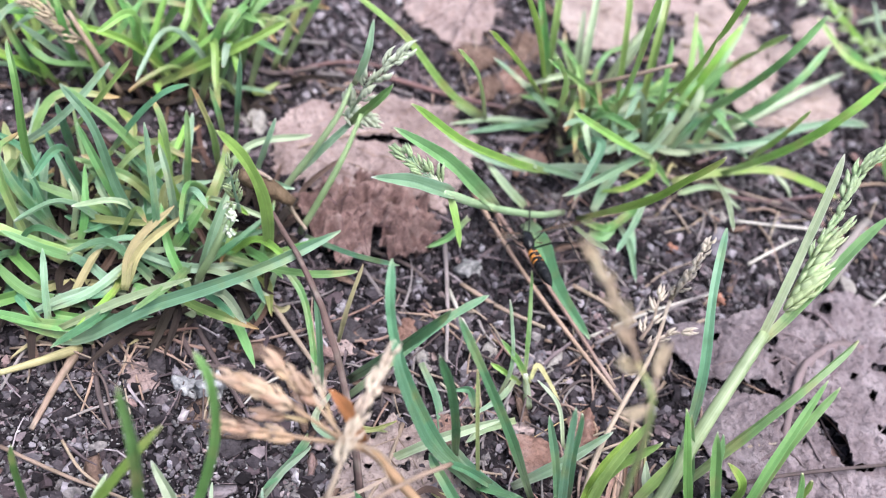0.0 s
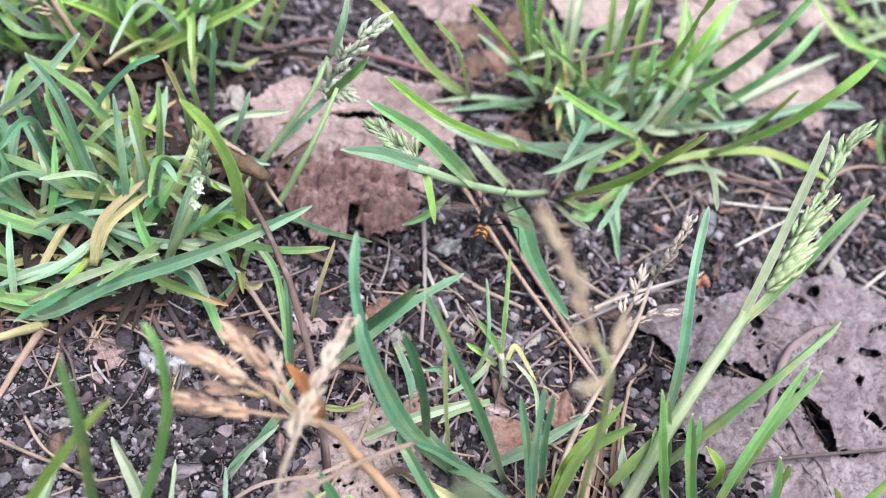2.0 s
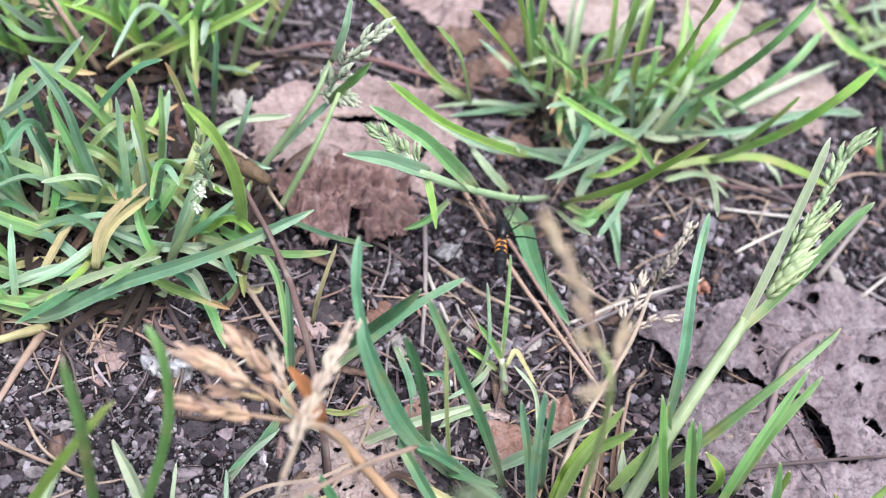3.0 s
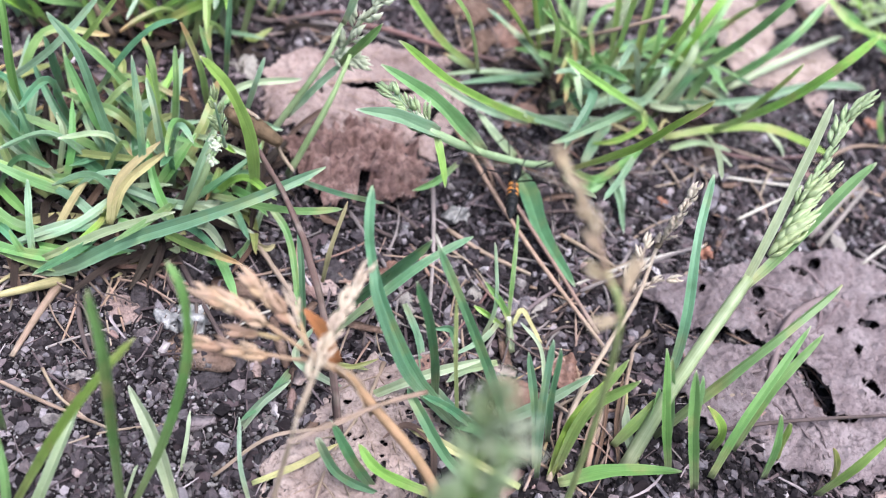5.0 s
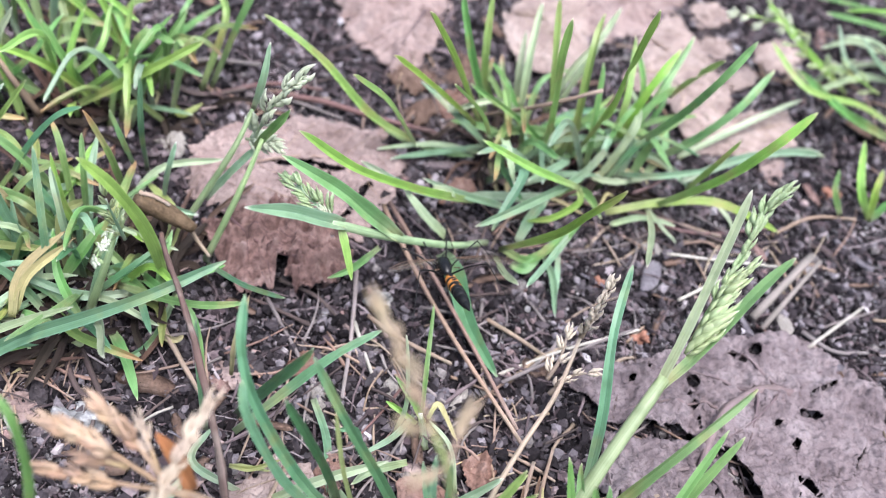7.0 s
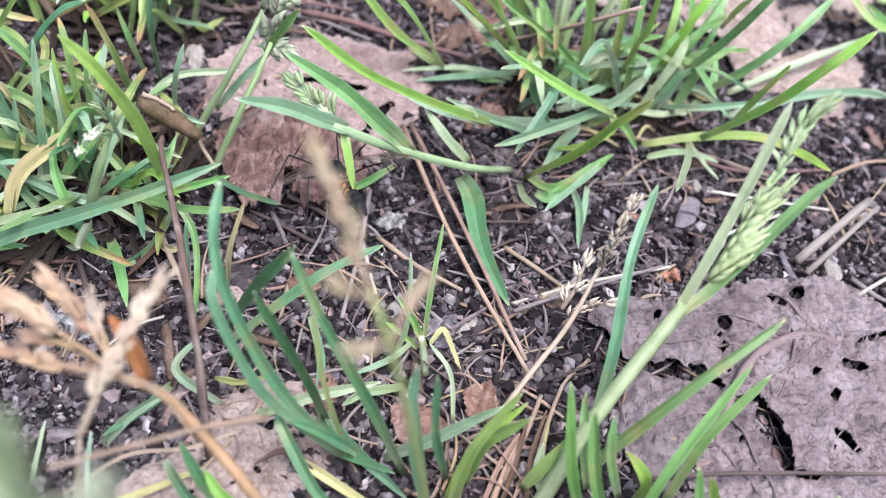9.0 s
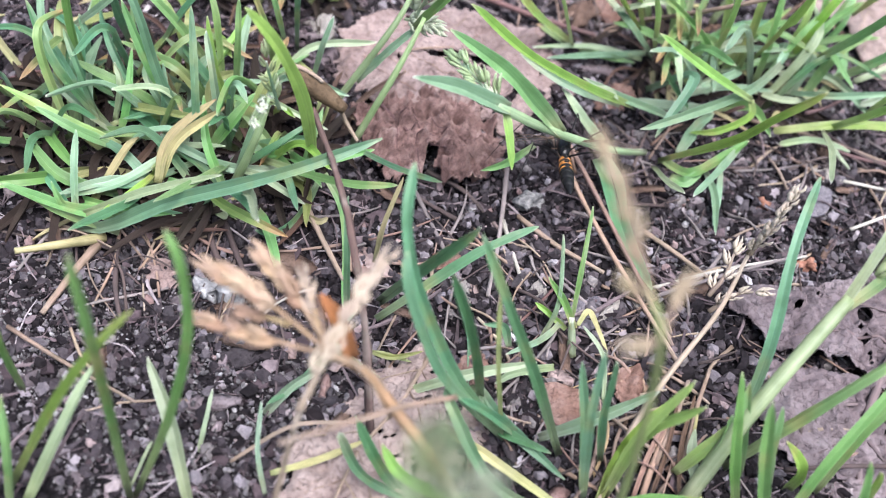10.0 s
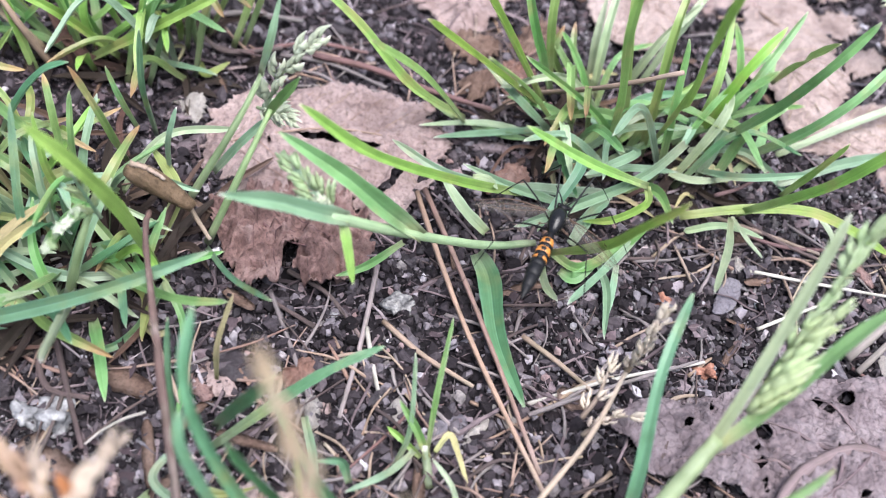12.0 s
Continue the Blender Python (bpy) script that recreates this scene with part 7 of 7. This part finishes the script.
filler(tuft_left, 38, (-29.7, 84.5), (18, 11), ["deep", "mid", "deep", "blue", "lime", "burnt", "tan", "burnt"], (6, 17), (5, 15), 61)
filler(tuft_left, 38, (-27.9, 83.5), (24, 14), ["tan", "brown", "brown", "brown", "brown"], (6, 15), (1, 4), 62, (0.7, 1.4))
filler(tuft_backleft, 62, (-33.5, 117.7), (24, 10), ["mid", "mid", "blue", "lime", "lime", "burnt"], (6, 16), (8, 19), 63, (1.5, 2.1))
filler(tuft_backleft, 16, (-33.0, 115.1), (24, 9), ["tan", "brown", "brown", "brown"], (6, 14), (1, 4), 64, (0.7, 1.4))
filler(tuft_rightcentre, 22, (41.6, 114.0), (12, 6), ["mid", "blue", "burnt", "pale", "mid"], (8, 18), (6, 17), 65, (1.3, 2.1))
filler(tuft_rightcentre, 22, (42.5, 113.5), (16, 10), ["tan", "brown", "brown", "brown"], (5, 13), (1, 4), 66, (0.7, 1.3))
# low near-black blades, added to paint the shade under three tufts
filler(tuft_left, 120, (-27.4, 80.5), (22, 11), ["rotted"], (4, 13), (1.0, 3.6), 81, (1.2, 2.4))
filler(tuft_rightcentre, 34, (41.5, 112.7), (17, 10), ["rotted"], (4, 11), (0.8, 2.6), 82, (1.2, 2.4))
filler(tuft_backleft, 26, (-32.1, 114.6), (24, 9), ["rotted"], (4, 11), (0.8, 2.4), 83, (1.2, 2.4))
filler(tuft_farright, 8, (109.1, 143.8), (8, 8), ["mid", "lime", "pale"], (8, 16), (8, 16), 67)
filler(tuft_left, 46, (-27.0, 79.5), (19, 9), ["deep", "blue", "deep", "mid", "burnt", "yel"], (7, 16), (2, 9), 91, (1.6, 2.6))
filler(tuft_rightcentre, 14, (44.0, 111.0), (14, 6), ["blue", "mid", "deep", "pale"], (8, 17), (3, 12), 92, (1.6, 2.6))
filler(tuft_left, 16, (-20.4, 85.2), (9, 8), ["mid", "blue", "blue", "pale", "lime", "mid"], (6, 16), (4, 13), 68)
for outline in ([(0.6, 73.0), (4.0, 73.1), (5.5, 71.3), (3.6, 70.5)], [(-20.0, 66.6), (-18.6, 66.3), (-17.8, 63.1), (-19.7, 63.3)], [(-11.1, 53.3), (-9.0, 55.8), (-5.5, 57.8), (-5.8, 55.4), (-8.5, 52.9)], [(4.9, 90.6), (4.0, 92.6), (5.2, 93.3), (5.7, 90.2)], [(1.4, 73.3), (5.1, 72.4), (5.9, 70.3), (2.4, 69.9)]):
    dead_leaf("leaf_scrap", "coal", "dark rotten leaf scrap on soil", outline, 0.5, 0.3, 0.3, seed=len(outline) + 50, step=0.22)


# ---- crane fly ----
BLACK = plain("black_chitin", (0.004, 0.004, 0.005), 0.55)
SHINE = plain("glossy_black_chitin", (0.006, 0.006, 0.007), 0.25)
ORANGE = plain("orange_chitin", (0.30, 0.115, 0.02), 0.5)
for black in (BLACK, SHINE):
    black.node_tree.nodes["Principled BSDF"].inputs["Specular IOR Level"].default_value = 0.2
RUST = plain("brown_chitin", (0.07, 0.04, 0.025), 0.45)


def smoky_wing():
    m, n, l, p = nodes_of("smoky_wing")
    geo = n.new("ShaderNodeNewGeometry")
    k = noise_node(n, l, 600, 3, 0.5, geo.outputs["Position"])
    r = ramp(n, [(0.3, (0.10, 0.085, 0.075)), (0.7, (0.2, 0.18, 0.17))])
    l.new(k.outputs[0], r.inputs[0])
    l.new(r.outputs[0], p.inputs["Base Color"])
    p.inputs["Roughness"].default_value = 0.18
    p.inputs["Alpha"].default_value = 0.15
    return m


WING = smoky_wing()


def round_body(name, stations, material, sides=16):
    """A body of elliptic sections along y: (y, z, half width, half height)."""
    rings = [[(0.7 * w * math.cos(a), y, z + 0.72 * h * math.sin(a)) for a in np.arange(sides) * 2 * math.pi / sides] for y, z, w, h in stations]
    return mesh_of(name, *lofted(rings), material)


def wing_mesh(name, length, width, side):
    n = 16
    rings = []
    for i in range(n):
        f = i / (n - 1)
        half = 0.5 * width * max(0.03, math.sin(math.pi * (0.04 + 0.93 * f ** 0.75)) ** 0.7)
        x, y = side * length * f, -0.12 * width * math.sin(math.pi * f)
        z = 0.25 * math.sin(math.pi * f)
        rings.append([(x, y - half, z), (x, y, z + 0.05), (x, y + half, z + 0.02), (x, y, z + 0.02)])
    return mesh_of(name, *lofted(rings), WING)


def crane_fly():
    thing = root("crane_fly", "black crane fly with orange-banded abdomen and long legs", "insect")
    part("thorax", round_body("thorax", [(-1.7, 0.1, 0.3, 0.3), (-1.3, 0.25, 0.8, 0.7), (-0.5, 0.45, 1.2, 1.1), (0.6, 0.6, 1.32, 1.3), (1.5, 0.45, 1.1, 1.1), (2.2, 0.1, 0.6, 0.6), (2.5, 0.0, 0.3, 0.3)], SHINE), thing, "glossy humped black thorax")
    head = part("head", round_body("head", [(2.4, 0.0, 0.25, 0.25), (2.7, -0.1, 0.66, 0.6), (3.1, -0.25, 0.8, 0.7), (3.5, -0.5, 0.6, 0.55), (4.0, -0.85, 0.3, 0.3), (4.6, -1.2, 0.22, 0.22), (4.8, -1.3, 0.08, 0.08)], BLACK), thing)
    for s in (-1, 1):
        part("eye", round_body("eye", [(2.75, 0.0, 0.05, 0.05), (2.95, 0.0, 0.28, 0.4), (3.2, -0.05, 0.3, 0.42), (3.5, -0.1, 0.05, 0.05)], SHINE), head).location = Vector((0.55 * s, 0, -0.1)) * MM
    belly = part("abdomen", round_body("abdomen", [(-1.5, 0.1, 0.4, 0.4), (-2.0, 0.05, 0.62, 0.6), (-2.4, 0.0, 0.78, 0.7), (-2.6, -0.05, 0.88, 0.78)], BLACK), thing, "banded black and orange abdomen")
    ends = [-2.6, -3.9, -5.2, -6.4, -7.8, -9.3, -10.8]
    girth = [0.95, 1.08, 1.12, 1.12, 1.02, 0.74, 0.12]
    for i in range(6):
        a, b, ga, gb = ends[i], ends[i + 1], girth[i], girth[i + 1]
        za, zb = -0.05 - 0.05 * i, -0.05 - 0.05 * (i + 1)
        step = [(a + 0.06, za, ga * 0.94, ga * 0.86), (a - 0.05, za, ga * 1.01, ga * 0.93), ((a + b) / 2, (za + zb) / 2, (ga + gb) / 2 * 1.04, (ga + gb) / 2 * 0.95), (b, zb, gb * 1.02, gb * 0.95), (b - 0.04, zb, gb * 0.94, gb * 0.84)]
        if i < 3:
            cut = b + 0.5 if i < 2 else a - 0.4
            zc = (za + zb) / 2
            part("abdomen_band", round_body("abdomen_band", step[:2] + [((a + cut) / 2, zc, (ga * 0.6 + gb * 0.4) * 1.04, (ga * 0.6 + gb * 0.4) * 0.95), (cut, zc, (ga * 0.35 + gb * 0.65) * 1.03, (ga * 0.35 + gb * 0.65) * 0.95)], ORANGE), belly, "orange band")
            mid, high = (a + cut) / 2, 0.72 * 0.95 * (ga + gb) / 2
            part("back_spot", round_body("back_spot", [(mid - 0.36, zc + high - 0.06, 0.08, 0.04), (mid - 0.1, zc + high, 0.42, 0.1), (mid + 0.12, zc + high, 0.42, 0.1), (mid + 0.34, zc + high - 0.06, 0.08, 0.04)], BLACK), belly, "black spot on the back")
            part("abdomen_band", round_body("abdomen_band", [(cut, zc, (ga * 0.35 + gb * 0.65) * 1.035, (ga * 0.35 + gb * 0.65) * 0.955)] + step[3:], BLACK), belly, "black band")
        else:
            part("abdomen_band", round_body("abdomen_band", step, BLACK), belly, "black band")
    feelers, wings = [], []
    for s in (-1, 1):
        f = part("antenna", stalk_mesh("antenna", [(0, 0, 0), (0.4 * s, 0.7, 0.25), (1.0 * s, 1.7, 0.2), (1.5 * s, 2.6, 0.0)], 0.1, 0.06, BLACK, 7), thing)
        feelers.append((f, s))
        w = part("wing", wing_mesh("wing", 9.5, 2.5, s), thing, "smoky brown translucent wing")
        for k, r in ((0.42, 0.07), (0.1, 0.05), (-0.25, 0.04)):
            part("vein", stalk_mesh("vein", [(s * 0.3, 0, 0.1), (s * 4.6, k * 2.3, 0.32), (s * 8.6, k * 1.2, 0.2)], r, 0.03, RUST, 5), w)
        wings.append((w, s, 0.3, 0))
        knob = part("haltere", stalk_mesh("haltere", [(0.9 * s, -0.9, 0.6), (1.5 * s, -1.3, 0.7)], 0.06, 0.06, RUST, 6), thing)
        part("knob", round_body("knob", [(-0.2, 0, 0.04, 0.04), (0.0, 0, 0.2, 0.18), (0.25, 0, 0.04, 0.04)], RUST), knob).location = Vector((1.5 * s, -1.3, 0.7)) * MM
        for y, knee, foot in ((1.5, (1.9, 6.2, 2.6), (4.2, 9.2, -3.0)), (0.4, (4.8, 2.0, 2.6), (9.0, 1.2, -3.4)), (-0.8, (4.2, -4.2, 2.2), (6.6, -10.0, -3.2))):
            knee, foot = np.array((knee[0] * s, knee[1], knee[2])), np.array((foot[0] * s, foot[1], foot[2]))
            hip = np.array((0.6 * s, y, -0.3))
            ankle = knee + (foot - knee) * 0.6 + np.array((0, 0, 0.3))
            leg = part("leg", stalk_mesh("leg", [hip, hip + (knee - hip) * 0.5 + np.array((0, 0, 0.3)), knee], 0.12, 0.09, BLACK, 7), thing)
            part("shin", stalk_mesh("shin", [knee, (knee + ankle) / 2, ankle], 0.075, 0.055, BLACK, 7), leg)
            part("foot", stalk_mesh("foot", [ankle, (ankle + foot) / 2 + np.array((0.1 * s, 0, -0.1)), foot], 0.045, 0.03, BLACK, 6), leg)
    return thing, feelers, wings


the_fly, antennae, wings = crane_fly()

# seconds, place in millimetres, pitch and heading in degrees
FLY_WAY = [
    (0.0, 25.6, 82.5, 7.7, -24, 9),
    (0.2, 25.1, 82.1, 7.5, -21, 10),
    (0.4, 25.8, 83.1, 7.1, -15, 5),
    (0.6, 25.4, 80.9, 7.4, -19, 6),
    (0.8, 25.4, 82.7, 7.3, -18, 7),
    (1.0, 26.0, 84.7, 7.1, -15, -0),
    (1.2, 25.0, 81.1, 7.8, -26, 6),
    (1.4, 27.7, 83.6, 7.2, -17, -4),
    (1.6, 21.7, 82.3, 7.3, -18, -15),
    (1.8, 25.3, 89.0, 6.6, -9, -10),
    (2.0, 22.9, 82.8, 7.5, -21, -13),
    (2.1, 24.8, 87.3, 6.8, -11, -5),
    (2.2, 21.6, 84.8, 6.9, -13, -15),
    (2.4, 25.2, 87.2, 7.7, -23, -3),
    (2.6, 24.7, 80.1, 7.6, -22, -16),
    (2.7, 24.5, 81.3, 7.5, -21, -5),
    (3.1, 25.0, 81.9, 7.4, -20, -7),
    (3.5, 24.7, 81.7, 7.4, -19, -2),
    (3.9, 24.9, 82.0, 7.2, -17, -5),
    (4.3, 24.7, 82.2, 7.0, -13, 0),
    (4.5, 26.0, 83.5, 6.7, -9, -8),
    (4.6, 27.0, 85.8, 6.5, -7, -3),
    (4.8, 24.2, 82.6, 7.2, -17, -4),
    (5.0, 26.0, 86.5, 6.2, -17, -8),
    (5.2, 26.3, 83.9, 7.0, -13, -4),
    (5.3, 29.5, 91.1, 6.1, -15, -5),
    (5.5, 26.6, 86.5, 7.9, -27, 8),
    (5.6, 29.7, 93.5, 5.2, -16, -1),
    (5.8, 29.8, 90.7, 5.3, -17, -2),
    (6.0, 28.0, 88.5, 6.4, -20, 1),
    (6.1, 29.4, 84.7, 6.9, -27, -3),
    (6.2, 29.5, 84.4, 8.2, -32, -0),
    (6.4, 27.8, 83.2, 8.2, -31, 10),
    (6.5, 27.3, 83.6, 8.7, -24, 14),
    (6.7, 27.1, 82.6, 9.2, -31, 11),
    (7.1, 26.2, 82.0, 9.8, -26, 18),
    (7.5, 23.4, 81.6, 9.7, -24, 25),
    (7.9, 20.1, 79.7, 9.8, -26, 28),
    (8.3, 17.5, 78.2, 9.7, -24, 34),
    (8.5, 16.7, 76.6, 10.8, -26, 32),
    (8.6, 15.0, 77.4, 10.9, -27, 34),
    (8.8, 13.1, 77.9, 11.3, -18, 37),
    (8.9, 12.7, 79.4, 11.7, -23, 35),
    (9.0, 13.0, 79.4, 11.7, -24, 28),
    (9.2, 15.2, 81.8, 10.7, -24, 17),
    (9.4, 16.3, 78.4, 9.7, -24, 6),
    (9.5, 17.5, 81.0, 8.8, -25, 11),
    (9.6, 18.8, 82.6, 7.4, -20, 8),
    (9.8, 20.7, 85.5, 7.0, -14, 9),
    (10.0, 21.6, 85.9, 7.6, -23, 5),
    (10.2, 27.9, 85.3, 6.5, -22, -5),
    (10.3, 26.8, 84.8, 6.6, -22, -5),
    (10.4, 31.1, 87.4, 7.2, -17, -5),
    (10.5, 28.9, 87.1, 7.1, -16, -6),
    (10.6, 31.0, 88.6, 6.4, -5, -5),
    (10.7, 32.6, 91.5, 6.3, -5, 1),
    (10.8, 31.5, 84.9, 7.5, -7, -4),
    (10.9, 31.4, 82.8, 7.8, -11, -4),
    (11.0, 30.4, 84.3, 7.5, -7, -2),
    (11.1, 28.3, 82.6, 7.4, -6, 3),
    (11.2, 27.2, 85.5, 7.7, -9, 2),
    (11.3, 27.7, 86.1, 7.0, -0, 4),
    (11.4, 28.5, 85.6, 7.5, -7, 6),
    (11.5, 27.9, 86.4, 8.0, -14, -5),
    (11.6, 27.7, 87.1, 7.7, -10, -6),
    (11.7, 28.7, 89.3, 7.3, -5, -10),
    (11.8, 32.7, 87.2, 9.4, -6, -4),
    (11.9, 33.7, 87.4, 11.9, -13, -9),
    (12.0, 34.3, 88.0, 13.4, -5, -13),
]


def motions():
    walk(the_fly, [(t, pose(x * MM, y * MM, z * MM, pitch, 0, yaw)) for t, x, y, z, pitch, yaw in FLY_WAY])
    g = random.Random(17)
    beats = [0.1 * i for i in range(121)]
    for wing, s, y, hind in wings:
        rows = []
        for t in beats:
            still = 0.35 if int(t * 2.3) % 3 else 1.0
            rows.append((t, pose(0.95 * s * MM, y * MM, 1.3 * MM, 0, -s * (6 + 22 * still * g.random()), -s * (42 + 20 * still * g.uniform(-1, 1)))))
        walk(wing, rows)
    for feeler, s in antennae:
        walk(feeler, [(t, pose(0.3 * s * MM, 3.4 * MM, -0.1 * MM, 8 * g.uniform(-1, 1), 0, 14 * g.uniform(-1, 1))) for t in beats[::2]])


motions()
